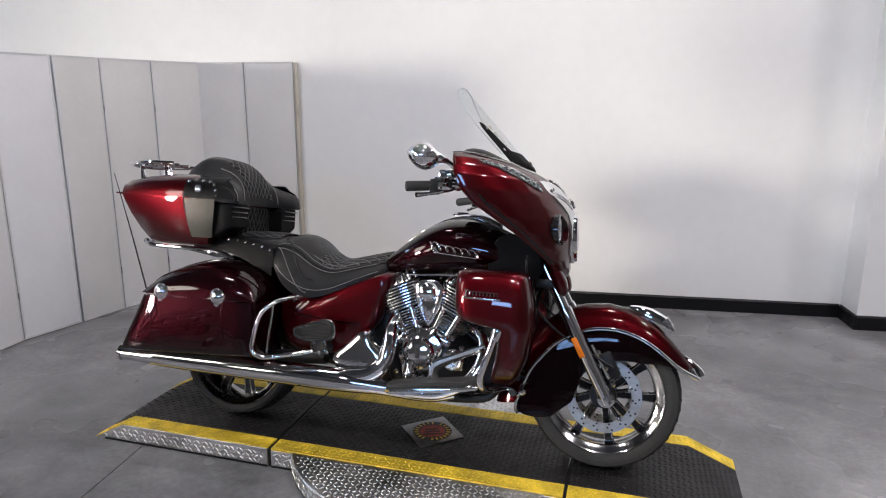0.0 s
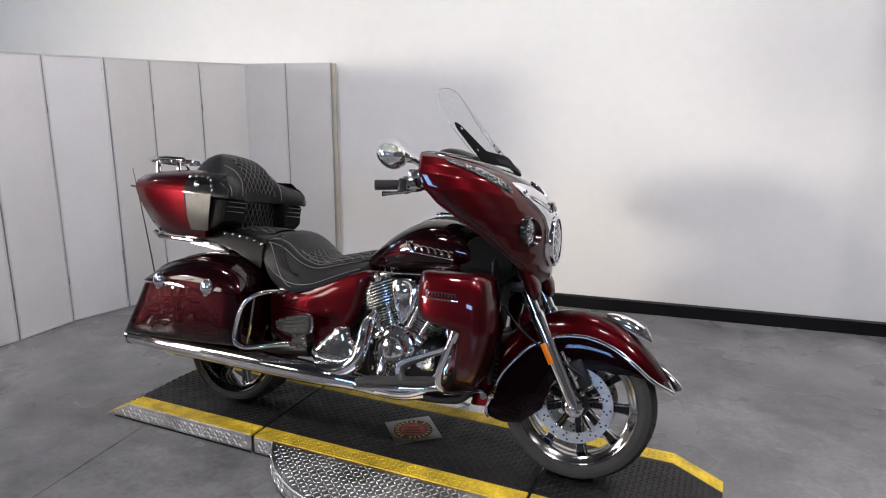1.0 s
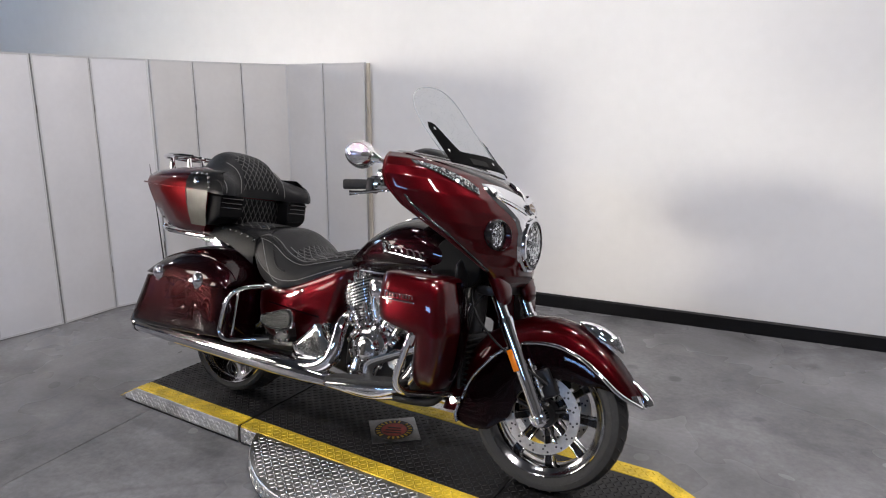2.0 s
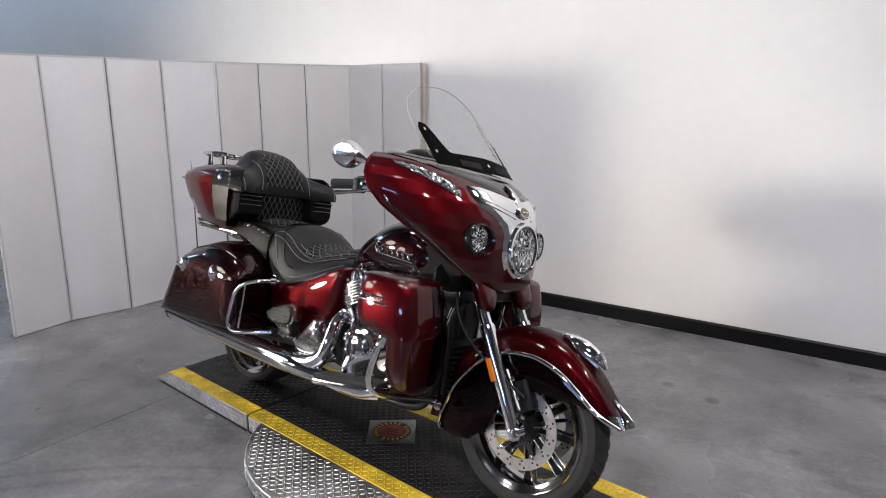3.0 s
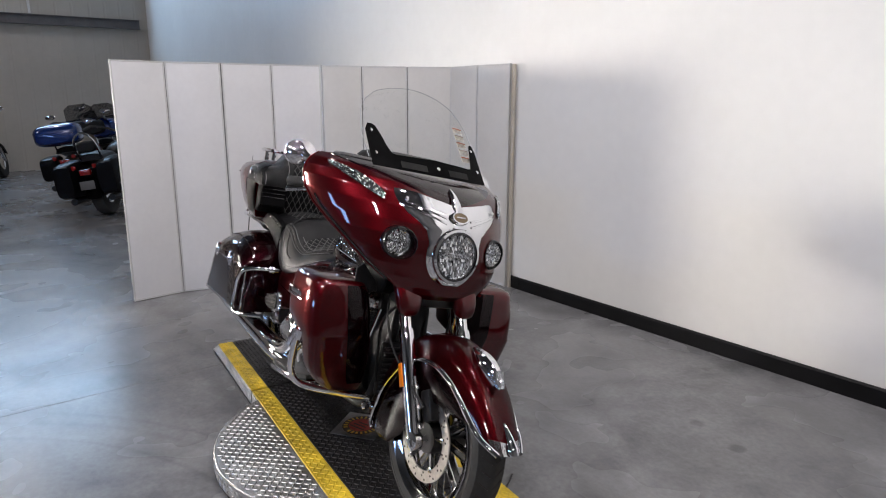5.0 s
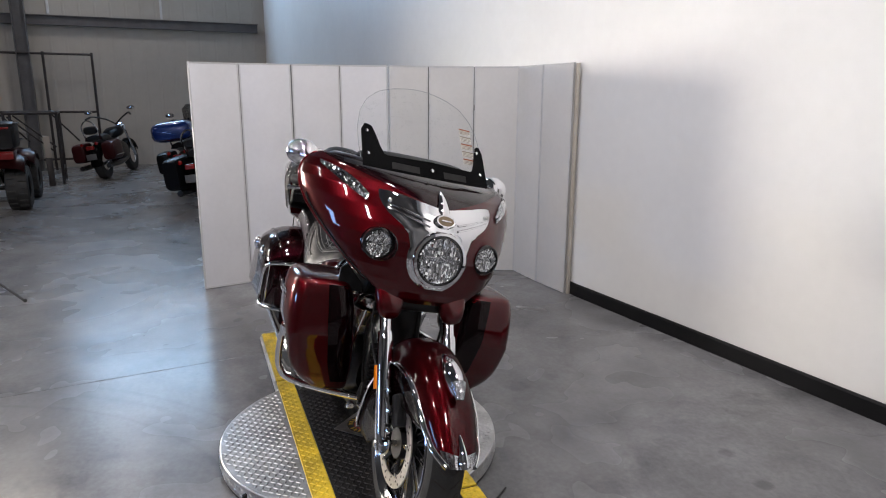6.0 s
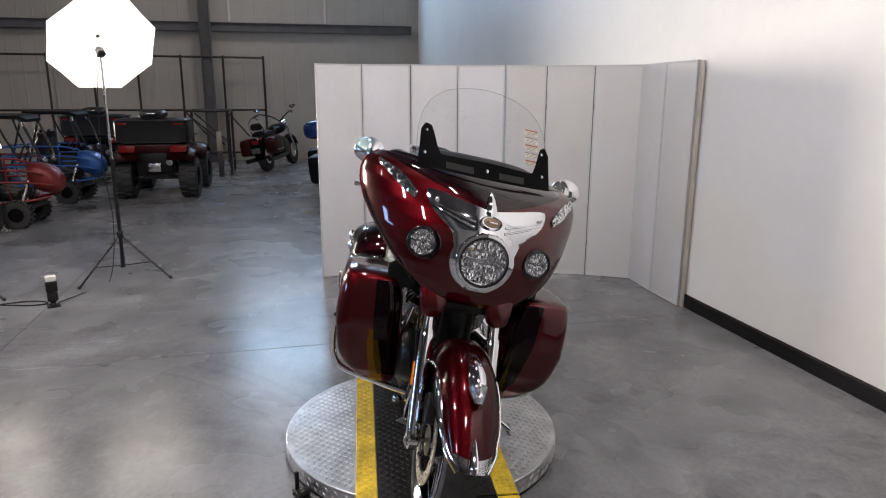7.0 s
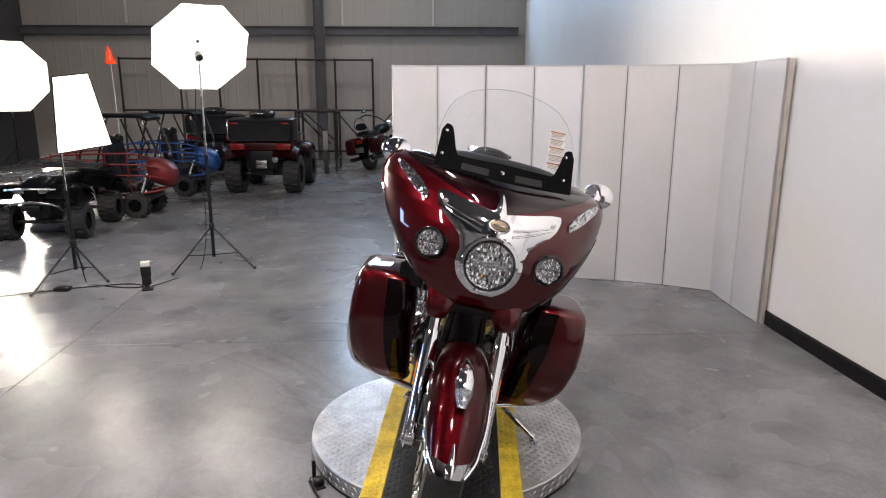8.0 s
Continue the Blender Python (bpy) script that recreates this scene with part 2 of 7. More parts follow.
TREAD_BLACK = mat("black_tread_plate", (0.010, 0.0095, 0.010), 0.46, var=0.3, vscale=7, rvar=0.1, spec=0.35)
YELLOW = mat("yellow_safety_paint", (0.60, 0.42, 0.03), 0.5, var=0.34, vscale=11, bump=0.2, bscale=120)
DECAL_RED = mat("decal_red", (0.28, 0.035, 0.025), 0.5, var=0.3, vscale=40)
DECAL_YELLOW = mat("decal_yellow", (0.55, 0.33, 0.03), 0.5, var=0.2, vscale=60)
DECAL_BLACK = mat("decal_black", (0.02, 0.015, 0.015), 0.5)
LABEL_WHITE = mat("label_white", (0.75, 0.73, 0.68), 0.5)
LABEL_RED = mat("label_rust", (0.36, 0.12, 0.06), 0.5)
LABEL_GREY = mat("label_print", (0.32, 0.28, 0.24), 0.6)
CLOTH_LIT = mat("lit_diffuser_cloth", (1.0, 0.97, 0.93), 0.8, emit=2.6)
CLOTH_SIDE = mat("white_softbox_cloth", (0.85, 0.84, 0.82), 0.7, emit=1.4)
for cloth in (CLOTH_LIT, CLOTH_SIDE):  # thin cloth lets light through
    cn = cloth.node_tree
    tl, mx, out_n = cn.nodes.new("ShaderNodeBsdfTranslucent"), cn.nodes.new("ShaderNodeMixShader"), cn.nodes["Material Output"]
    tl.inputs[0].default_value, mx.inputs[0].default_value = (0.9, 0.9, 0.88, 1), 0.6
    cn.links.new(cn.nodes["Principled BSDF"].outputs[0], mx.inputs[1])
    cn.links.new(tl.outputs[0], mx.inputs[2])
    cn.links.new(mx.outputs[0], out_n.inputs[0])
STAND_BLACK = mat("stand_black", (0.015, 0.015, 0.016), 0.35, 0.3, var=0.2)
BLUE = mat("blue_paint", (0.013, 0.078, 0.27), 0.45, 0.2, 0.3, var=0.1)
DISC_STEEL = mat("disc_steel", (0.56, 0.53, 0.49), 0.40, 1.0, var=0.12, vscale=60, rvar=0.08, rscale=40)
DULL_RED = mat("dull_red_paint", (0.15, 0.011, 0.010), 0.5, 0.1, 0.15, var=0.2)
WINE = mat("wine_red_paint", (0.030, 0.0025, 0.0035), 0.36, 0.1, 0.15, var=0.2, spec=0.2)
NIGHT_BLUE = mat("dark_blue_paint", (0.004, 0.022, 0.13), 0.25, 0.2, 0.6, var=0.1)
FLAG = mat("orange_flag_cloth", (0.80, 0.13, 0.03), 0.7, var=0.1, vscale=20)
SKY_GLASS = mat("daylight_pane", (0.34, 0.62, 1.0), 0.5, emit=6.2)
DIM_GLASS = mat("daylight_pane_small", (0.28, 0.52, 1.0), 0.5, emit=12.0)


# ---- building tools ----
XF = [Matrix.Identity(4)]  # applied to the vertices of every part that is built


def finish(bm, name, material, smooth=35):
    bmesh.ops.recalc_face_normals(bm, faces=bm.faces)
    me = bpy.data.meshes.new(name)
    bm.to_mesh(me)
    bm.free()
    me.transform(XF[0])
    me.materials.append(material)
    if smooth:
        me.polygons.foreach_set("use_smooth", [True] * len(me.polygons))
        me.set_sharp_from_angle(angle=radians(smooth))
    return me


def part(name, bm, material, parent=None, label="", smooth=35):
    """Links a bmesh as one mesh object under a thing or a part."""
    ob = new(name, finish(bm, name, material, smooth))
    ob.parent = parent
    if label:
        ob["label"] = label
    return ob


def thing(name, label, category, m=Matrix.Identity(4), group="", kind=""):
    ob = new(name)
    ob.empty_display_size = 0.1
    ob.matrix_world = m
    return tagged(ob, label, category, group, kind)


def spline(pts, n=6, closed=False):
    """A smooth way through the points."""
    p = [Vector(q) for q in pts]
    out, k = [], len(p)
    for i in range(k if closed else k - 1):
        a, b, c, d = (p[(i + j) % k] if closed else p[min(max(i + j, 0), k - 1)] for j in (-1, 0, 1, 2))
        for s in range(n):
            t = s / n
            out.append(0.5 * (2 * b + (c - a) * t + (2 * a - 5 * b + 4 * c - d) * t * t + (3 * b - a - 3 * c + d) * t ** 3))
    if not closed:
        out.append(p[-1])
    return out


def skin(rings, closed=True, caps=True, bm=None):
    """Joins rings of equal length into one skin."""
    bm = bm or bmesh.new()
    vs = [[bm.verts.new(q) for q in r] for r in rings]
    n = len(vs[0])
    for a, b in zip(vs, vs[1:]):
        for i in range(n if closed else n - 1):
            bm.faces.new((a[i], a[(i + 1) % n], b[(i + 1) % n], b[i]))
    if caps and closed:
        bm.faces.new(vs[0][::-1])
        bm.faces.new(vs[-1])
    return bm


def tube(pts, r, n=10, smooth=5, closed=False, bm=None, flat=1.0):
    """A round bar along a smooth way; r is one radius or one for each point given."""
    way = spline(pts, smooth, closed) if smooth > 1 else [Vector(q) for q in pts]
    k = len(way)
    if isinstance(r, (int, float)):
        rad = [r] * k
    else:
        rad = [float(np.interp(i / (k - 1) * (len(r) - 1), range(len(r)), r)) for i in range(k)]
    rings, side = [], None
    for i, q in enumerate(way):
        if closed:
            d = (way[(i + 1) % k] - way[i - 1]).normalized()
        else:
            d = (way[min(i + 1, k - 1)] - way[max(i - 1, 0)]).normalized()
        if side is None:
            side = d.orthogonal().normalized()
        side = (side - d * side.dot(d)).normalized()
        up = d.cross(side)
        rings.append([q + rad[i] * (math.cos(2 * math.pi * j / n) * side + flat * math.sin(2 * math.pi * j / n) * up) for j in range(n)])
    if closed:
        rings.append(rings[0])
        bm = skin(rings, True, False, bm)
        bmesh.ops.remove_doubles(bm, verts=bm.verts, dist=1e-5)
        return bm
    return skin(rings, True, True, bm)


def lathe(profile, at=(0, 0, 0), axis=(0, 0, 1), n=32, bm=None, ends=True):
    """Turns a profile of (radius, height) round an axis."""
    ax = Vector(axis).normalized()
    u = ax.orthogonal().normalized()
    v = ax.cross(u)
    at = Vector(at)
    rings = [[at + ax * h + max(r, 1e-4) * (math.cos(2 * math.pi * j / n) * u + math.sin(2 * math.pi * j / n) * v) for j in range(n)] for r, h in profile]
    return skin(rings, True, ends, bm)


def box(a, b, bevel=0.0, bm=None, m=None, seg=2):
    """A block between two corners, with rounded edges."""
    bm2 = bmesh.new()
    bmesh.ops.create_cube(bm2, size=1)
    a, b = Vector(a), Vector(b)
    for v in bm2.verts:
        v.co = Vector(((a[i] + b[i]) / 2 + v.co[i] * (b[i] - a[i]) for i in range(3)))
    if bevel:
        bmesh.ops.bevel(bm2, geom=bm2.edges[:], offset=bevel, segments=seg, profile=0.5, affect="EDGES")
    if m is not None:
        bm2.transform(m)
    if bm is None:
        return bm2
    me = bpy.data.meshes.new("tmp")
    bm2.to_mesh(me)
    bm2.free()
    bm.from_mesh(me)
    bpy.data.meshes.remove(me)
    return bm


def slab(outline, h0, h1, plane="xz", bevel=0.004, smooth=1, seg=2, puff=()):
    """A plate of an outline, between two depths. puff: (depth, inset) rings that round its outer side."""
    pts = [Vector((p[0], p[1], 0)) for p in outline]
    if smooth > 1:
        pts = spline(pts, smooth, True)
    c = sum(pts, Vector()) / len(pts)
    half = max((p - c).length for p in pts)

    def ring(h, inset):
        out = []
        for p in pts:
            q = c + (p - c) * (1 - inset / half)
            out.append((q.x, h, q.y) if plane == "xz" else (h, q.x, q.y) if plane == "yz" else (q.x, q.y, h))
        return out

    sgn = 1 if h1 > h0 else -1
    rings = [ring(h0, bevel), ring(h0 + sgn * bevel, 0)]
    rings += [ring(h, i) for h, i in puff] if puff else [ring(h1 - sgn * bevel, 0), ring(h1, bevel)]
    return skin(rings)


def hull(sections, n=24, e=2.6):
    """A body along x: sections of (x, half width, bottom, top[, y middle[, exponent]]), rounded rectangles."""
    rings = []
    for s in sections:
        x, w, z0, z1 = s[:4]
        yc, ex = (s[4] if len(s) > 4 else 0), (s[5] if len(s) > 5 else e)
        ring = []
        for j in range(n):
            a = 2 * math.pi * (j + 0.5) / n
            c, d = math.cos(a), math.sin(a)
            ring.append((x, yc + w * math.copysign(abs(c) ** (2 / ex), c), (z0 + z1) / 2 + (z1 - z0) / 2 * math.copysign(abs(d) ** (2 / ex), d)))
        rings.append(ring)
    return skin(rings)


def dense(sections, n=4):
    """More sections between those given, smoothly."""
    arr = [tuple(float(v) for v in s) for s in sections]
    out = []
    for i in range(len(arr) - 1):
        a, b, c, d = (arr[min(max(i + j, 0), len(arr) - 1)] for j in (-1, 0, 1, 2))
        for s in range(n):
            t = s / n
            out.append(tuple(0.5 * (2 * q + (r - p) * t + (2 * p - 5 * q + 4 * r - u) * t * t + (3 * q - p - 3 * r + u) * t ** 3) for p, q, r, u in zip(a, b, c, d)))
    out.append(arr[-1])
    return out


def mirror(bm):
    """The same, on the other side of y = 0."""
    c = bm.copy()
    for v in c.verts:
        v.co.y = -v.co.y
    return c


def join(*bms):
    out = bmesh.new()
    for b in bms:
        me = bpy.data.meshes.new("tmp")
        b.to_mesh(me)
        b.free()
        out.from_mesh(me)
        bpy.data.meshes.remove(me)
    return out


# ---- the room ----
WALL_Y, JOG_X, FAR_X, TOP = 2.38, 2.55, -14.4, 6.9
floor = thing("floor", "polished grey concrete floor with saw-cut joints and stains", "floor", kind="structure")
part("sub_base", box((-14.9, -9.4, -0.3), (7.4, 3.6, -0.05)), JOINT, floor, smooth=0)
xs, ys = (-14.9, -9.9, -5.65, -1.39, 2.87, 7.4), (-9.4, -6.6, -2.36, 3.6)
for i in range(5):
    for j in range(3):
        part("slab", box((xs[i] + 0.002, ys[j] + 0.002, -0.06), (xs[i + 1] - 0.002, ys[j + 1] - 0.002, 0.0), 0.001, seg=1), CONCRETE, floor, smooth=0)


def wall(name, corners, thick, top, label, material):
    """An upright wall on a ground line of corners, thickened to its left."""
    a, b = Vector((*corners[0], 0)), Vector((*corners[1], 0))
    d = (b - a).normalized()
    nrm = Vector((-d.y, d.x, 0)) * thick
    bm = skin([[a, b, b + nrm, a + nrm], [q + Vector((0, 0, top)) for q in (a, b, b + nrm, a + nrm)]])
    return tagged(part(name, bm, material, smooth=0), label, "wall", kind="structure")


BEND = (-1.45, WALL_Y)
FAR_CORNER = (FAR_X, 2.95)
wall("wall_north", ((JOG_X, WALL_Y), BEND), -0.2, TOP, "smooth white-painted studio wall", WHITE_WALL)
wall("wall_north_far", (BEND, FAR_CORNER), -0.2, TOP, "smooth white-painted wall running to the far corner", WHITE_WALL)
wall("wall_jog", ((7.2, WALL_Y - 0.265), (JOG_X, WALL_Y - 0.265)), -0.46, TOP, "white-painted wall stepping forward", WHITE_WALL)
wall("wall_east", ((7.2, -9.2), (7.2, WALL_Y - 0.265)), -0.2, TOP, "plain grey wall closing the hall", GREY_WALL)
wall("wall_south", ((FAR_X, -9.2), (7.2, -9.2)), -0.2, TOP, "plain grey wall closing the hall", GREY_WALL)
tagged(part("ceiling", box((-14.9, -9.6, TOP), (7.6, 3.4, TOP + 0.2)), CEILING, smooth=0), "near-black ceiling of the hall, out of view", "ceiling", kind="structure")


def board(name, a, b, h=0.102, out=0.014):
    a, b = Vector((*a, 0)), Vector((*b, 0))
    d = (b - a).normalized()
    o = Vector((d.y, -d.x, 0)) * -1
    prof = [(0.0, 0.0), (out, 0.0), (out, h - 0.012), (out * 0.5, h), (0.0, h)]
    bm = skin([[p - o * q[0] + Vector((0, 0, q[1])) for q in prof] for p in (a, b)])
    return tagged(part(name, bm, BOARD_BLACK, smooth=20), "black vinyl baseboard at the foot of the white wall", "baseboard", kind="structure")


board("baseboard_1", (BEND[0], WALL_Y - 0.001), (JOG_X - 0.014, WALL_Y - 0.001))
board("baseboard_2", (JOG_X - 0.001, WALL_Y - 0.014), (JOG_X - 0.001, WALL_Y - 0.265 - 0.0145))
board("baseboard_3", (JOG_X, WALL_Y - 0.266), (7.19, WALL_Y - 0.266))
board("baseboard_4", (FAR_CORNER[0], FAR_CORNER[1] - 0.001), (BEND[0] - 0.002, WALL_Y - 0.001))

# far wall of ribbed steel cladding, with a window high up
WIN = (-1.9, 1.5, 4.25, 6.2)  # y from, y to, z from, z to
far = thing("wall_west", "beige ribbed steel cladding of the far wall", "wall", kind="structure")


def cladding(y0, y1, z0, z1):
    """Trapezoid ribs standing upright."""
    line, y = [], y0
    while y < y1 - 1e-6:
        for dy, dx in ((0.0, 0.0), (0.25, 0.0), (0.265, 0.0035), (0.29, 0.0035), (0.305, 0.0)):
            line.append((min(y + dy, y1), dx))
        y += 0.305
    front = [[(FAR_X + dx, yy, z) for yy, dx in line] for z in (z0, z1)]
    bm = skin(front, closed=False, caps=False)
    box((FAR_X - 0.25, y0, z0), (FAR_X - 0.02, y1, z1), bm=bm)
    return bm


for y0, y1, z0, z1 in ((-9.4, WIN[0], 0, TOP), (WIN[1], 3.3, 0, TOP), (WIN[0], WIN[1], 0, WIN[2]), (WIN[0], WIN[1], WIN[3], TOP)):
    part("cladding", cladding(y0, y1, z0, z1), FAR_WALL, far, smooth=0)
win = thing("window_1", "high daylight window with a pale blue pane", "window", kind="structure")
fr = bmesh.new()
for y0, y1, z0, z1 in ((WIN[0], WIN[1], WIN[2], WIN[2] + 0.07), (WIN[0], WIN[1], WIN[3] - 0.07, WIN[3]), (WIN[0], WIN[0] + 0.07, WIN[2] + 0.07, WIN[3] - 0.07), (WIN[1] - 0.07, WIN[1], WIN[2] + 0.07, WIN[3] - 0.07), (-0.235, -0.165, WIN[2] + 0.07, WIN[3] - 0.07)):
    box((FAR_X - 0.12, y0, z0), (FAR_X + 0.02, y1, z1), 0.004, fr)
part("window_frame", fr, GIRT, win)
part("pane", box((FAR_X - 0.06, WIN[0] + 0.05, WIN[2] + 0.05), (FAR_X - 0.05, WIN[1] - 0.05, WIN[3] - 0.05)), SKY_GLASS, win, smooth=0)

# window in the south wall, and the added strip lights under the ceiling
w2 = thing("window_2", "daylight window high in the plain wall", "window", kind="structure")
part("window_frame", join(*[box((x0, -9.22, z0), (x1, -9.14, z1), 0.004) for x0, x1, z0, z1 in ((-2.4, 0.4, 2.38, 2.45), (-2.4, 0.4, 3.08, 3.15), (-2.4, -2.33, 2.45, 3.08), (0.33, 0.4, 2.45, 3.08))]), GIRT, w2)
part("pane", box((-2.34, -9.19, 2.44), (0.34, -9.18, 3.09)), DIM_GLASS, w2, smooth=0)
for hx, hy, watts in FILL_LAMPS:
    cl = thing("fill_strip", "short strip light in a grey housing, added out of view for overhead fill", "ceiling light", group="ceiling lights")
    part("housing", box((hx - 0.45, hy - 0.10, 6.215), (hx + 0.45, hy + 0.10, 6.29), 0.01), GIRT, cl)
    for x in (-0.3, 0.3):
        part("hanger", tube(((hx + x, hy, 6.28), (hx + x, hy, TOP)), 0.006, 6, 1), GIRT, cl)


def beam_i(a, b, depth, width, up=(0, 0, 1)):
    """A rolled steel beam from a to b."""
    a, b = Vector(a), Vector(b)
    d = (b - a).normalized()
    up = Vector(up)
    s = d.cross(up)
    t, w, h = 0.012, width / 2, depth / 2
    prof = ((-w, -h), (w, -h), (w, -h + t), (t / 2, -h + t), (t / 2, h - t), (w, h - t), (w, h), (-w, h), (-w, h - t), (-t / 2, h - t), (-t / 2, -h + t), (-w, -h + t))
    return skin([[p + s * u + up * v for u, v in prof] for p in (a, b)])


tagged(part("beam", beam_i((FAR_X + 0.12, -9.2, 3.08), (FAR_X + 0.12, 2.75, 3.14), 0.20, 0.14), GIRT, smooth=0), "dark grey steel girt across the far wall", "beam", kind="structure")
tagged(part("column", beam_i((FAR_X + 0.36, -2.13, 0), (FAR_X + 0.36, -2.13, TOP), 0.24, 0.30, (0, 1, 0)), GIRT, smooth=0), "dark grey steel column before the far wall", "column", kind="structure")
for y in (-6.75, -1.6, 0.63):
    tagged(part("trim", box((FAR_X + 0.013, y - 0.025, 3.26), (FAR_X + 0.05, y + 0.025, TOP - 0.05), 0.004), SCREEN_EDGE, smooth=0), "pale seam strip on the far wall", "trim", kind="structure")

# ---- folding screens ----
NODES_A = ((-3.025, -0.275), (-3.069, 0.120), (-2.985, 0.525), (-2.967, 0.937), (-2.838, 1.325))
NODES_B = ((-2.834, 1.330), (-2.738, 1.665), (-2.581, 2.035), (-2.377, 2.372), (-1.979, 2.345), (-1.573, 2.338))


def folding_screen(nodes, label, face):
    ob = thing("folding_screen", label, "folding screen", pose(nodes[0][0], nodes[0][1], 0), "white folding screens")
    base = Vector((*nodes[0], 0))
    for k, (a, b) in enumerate(zip(nodes, nodes[1:])):
        a, b = Vector((*a, 0)) - base, Vector((*b, 0)) - base
        d = (b - a).normalized()
        m = Matrix.Translation((a + b) / 2) @ Matrix.Rotation(math.atan2(d.y, d.x), 4, "Z")
        half = (b - a).length / 2 - 0.0042
        p = part("panel", box((-half, -0.011, 0.004), (half, 0.011, 1.83), 0.004, m=m), face, ob)
        rim = bmesh.new()
        for x0, x1, z0, z1 in ((-half, -half + 0.012, 0.004, 1.83), (half - 0.012, half, 0.004, 1.83), (-half + 0.012, half - 0.012, 1.818, 1.83), (-half + 0.012, half - 0.012, 0.004, 0.016)):
            box((x0, -0.0120, z0), (x1, 0.0120, z1 + 0.0010), 0.0008, rim, m)
        part("frame", rim, SCREEN_EDGE, p)
        if k:
            part("joint", box((-0.0030, -0.0045, 0.006), (0.0030, 0.0045, 1.826), m=Matrix.Translation(a)), SCREEN_JOINT, ob, smooth=0)
            for z in (0.30, 1.48):
                part("hinge", lathe(((0.0032, 0), (0.0032, 0.05)), a + Vector((0.012, 0, z - 0.025)), n=8), HINGE, ob, "small dull metal hinge")
    return ob


folding_screen(NODES_A, "white four-panel folding screen standing on the concrete", SCREEN_WHITE)
fs = folding_screen(NODES_B, "cream five-panel folding screen standing against the wall", SCREEN_CREAM)
ex, ey = NODES_B[-1][0] - NODES_B[0][0], NODES_B[-1][1] - NODES_B[0][1]
part("end_post", box((ex - 0.002, ey + 0.008, 0.0), (ex + 0.028, ey + 0.030, 1.826), 0.003), POST_WOOD, fs, "bare wooden end post")

# ---- turntable and ramp ----
table = thing("turntable", "round low turntable covered with aluminium tread plate", "turntable", pose(-0.062, -0.002, 0))
DISC_R, DISC_Z = 0.619, 0.083
part("platform", lathe(((DISC_R - 0.012, 0.012), (DISC_R, 0.016), (DISC_R, DISC_Z - 0.004), (DISC_R - 0.004, DISC_Z)), n=96), TREAD, table)
part("skirt", lathe(((DISC_R - 0.03, 0.0), (DISC_R - 0.004, 0.0), (DISC_R - 0.006, 0.014), (DISC_R - 0.03, 0.014)), n=96), BLACK, table, "black rubber edge below the plate")


def lug(bm, x, y, z, ang, ln=0.0125, w=0.0042, h=0.0020, m=None):
    """One raised diamond of tread plate."""
    c, s = math.cos(ang), math.sin(ang)
    q = [(ln, 0, 0), (0, w, 0), (-ln, 0, 0), (0, -w, 0), (ln * 0.45, 0, h), (0, w * 0.35, h), (-ln * 0.45, 0, h), (0, -w * 0.35, h)]
    v = []
    for a, b, k in q:
        p = Vector((x + a * c - b * s, y + a * s + b * c, z + k))
        v.append(bm.verts.new(m @ p if m is not None else p))
    for f in ((4, 5, 6, 7), (0, 1, 5, 4), (1, 2, 6, 5), (2, 3, 7, 6), (3, 0, 4, 7)):
        bm.faces.new([v[i] for i in f])


RAMP_YAW = -6.8
RM = pose(0, 0.0, 0, 0, 0, RAMP_YAW)
RW, STRIPE, RZ = 0.312, 0.086, 0.087


def lugs(inside, x0, x1, y0, y1, z, step=0.0215, rot=0.0, m=None, size=1.0):
    bm = bmesh.new()
    nx, ny = int((x1 - x0) / step), int((y1 - y0) / step)
    for i in range(nx):
        for j in range(ny):
            x, y = x0 + (i + 0.5) * step, y0 + (j + 0.5) * step
            if inside(x, y):
                lug(bm, x, y, z(x, y) if callable(z) else z, (0.785 if (i + j) % 2 else -0.785) + rot, 0.0115 * size, 0.0042 * size, 0.0026, m=m)
    return bm


def off_ramp(x, y):
    q = RM.inverted() @ Vector((x - 0.062, y - 0.002, 0))
    return x * x + y * y < (DISC_R - 0.02) ** 2 and abs(q.y) > RW + 0.012


tagged(part("raised_tread", lugs(off_ramp, -0.63, 0.63, -0.63, 0.63, DISC_Z, 0.0220), TREAD, table), kind="stuff")
rim = bmesh.new()
for k in range(150):
    a = 2 * math.pi * k / 150
    for z in (0.030, 0.058):
        m = Matrix.Rotation(a + (z > 0.04) * 0.02, 4, "Z") @ Matrix.Translation((DISC_R, 0, z)) @ Matrix.Rotation(radians(90), 4, "Y")
        lug(rim, 0, 0, 0, 0.785 if k % 2 else -0.785, 0.0125, 0.0050, 0.0030, m=m)
tagged(part("edge_tread", rim, TREAD, table), kind="stuff")

# ramp in three sections; x runs along it
SECTIONS = ((-1.635, -0.718), (-0.700, 0.548), (0.562, 1.235))
SLOPE = 0.165


def ramp_z(x):
    return RZ * min(1.0, max(0.03, (x - SECTIONS[0][0]) / SLOPE), max(0.03, (SECTIONS[2][1] - x) / 0.20))


def strip(x0, x1, y0, y1, lift=0.0, foot=None):
    """A plank of the ramp that follows its slope."""
    xs = sorted({x0, x1, *[v for v in (SECTIONS[0][0] + SLOPE, SECTIONS[2][1] - 0.20) if x0 < v < x1]})
    rings = []
    for x in xs:
        z = ramp_z(x) + lift
        b = 0.0 if foot is None else z - foot
        rings.append([(x, y0, b), (x, y1, b), (x, y1, z - 0.002), (x, y1 - 0.002, z), (x, y0 + 0.002, z), (x, y0, z - 0.002)])
    bm = skin(rings)
    bm.transform(RM)
    return bm


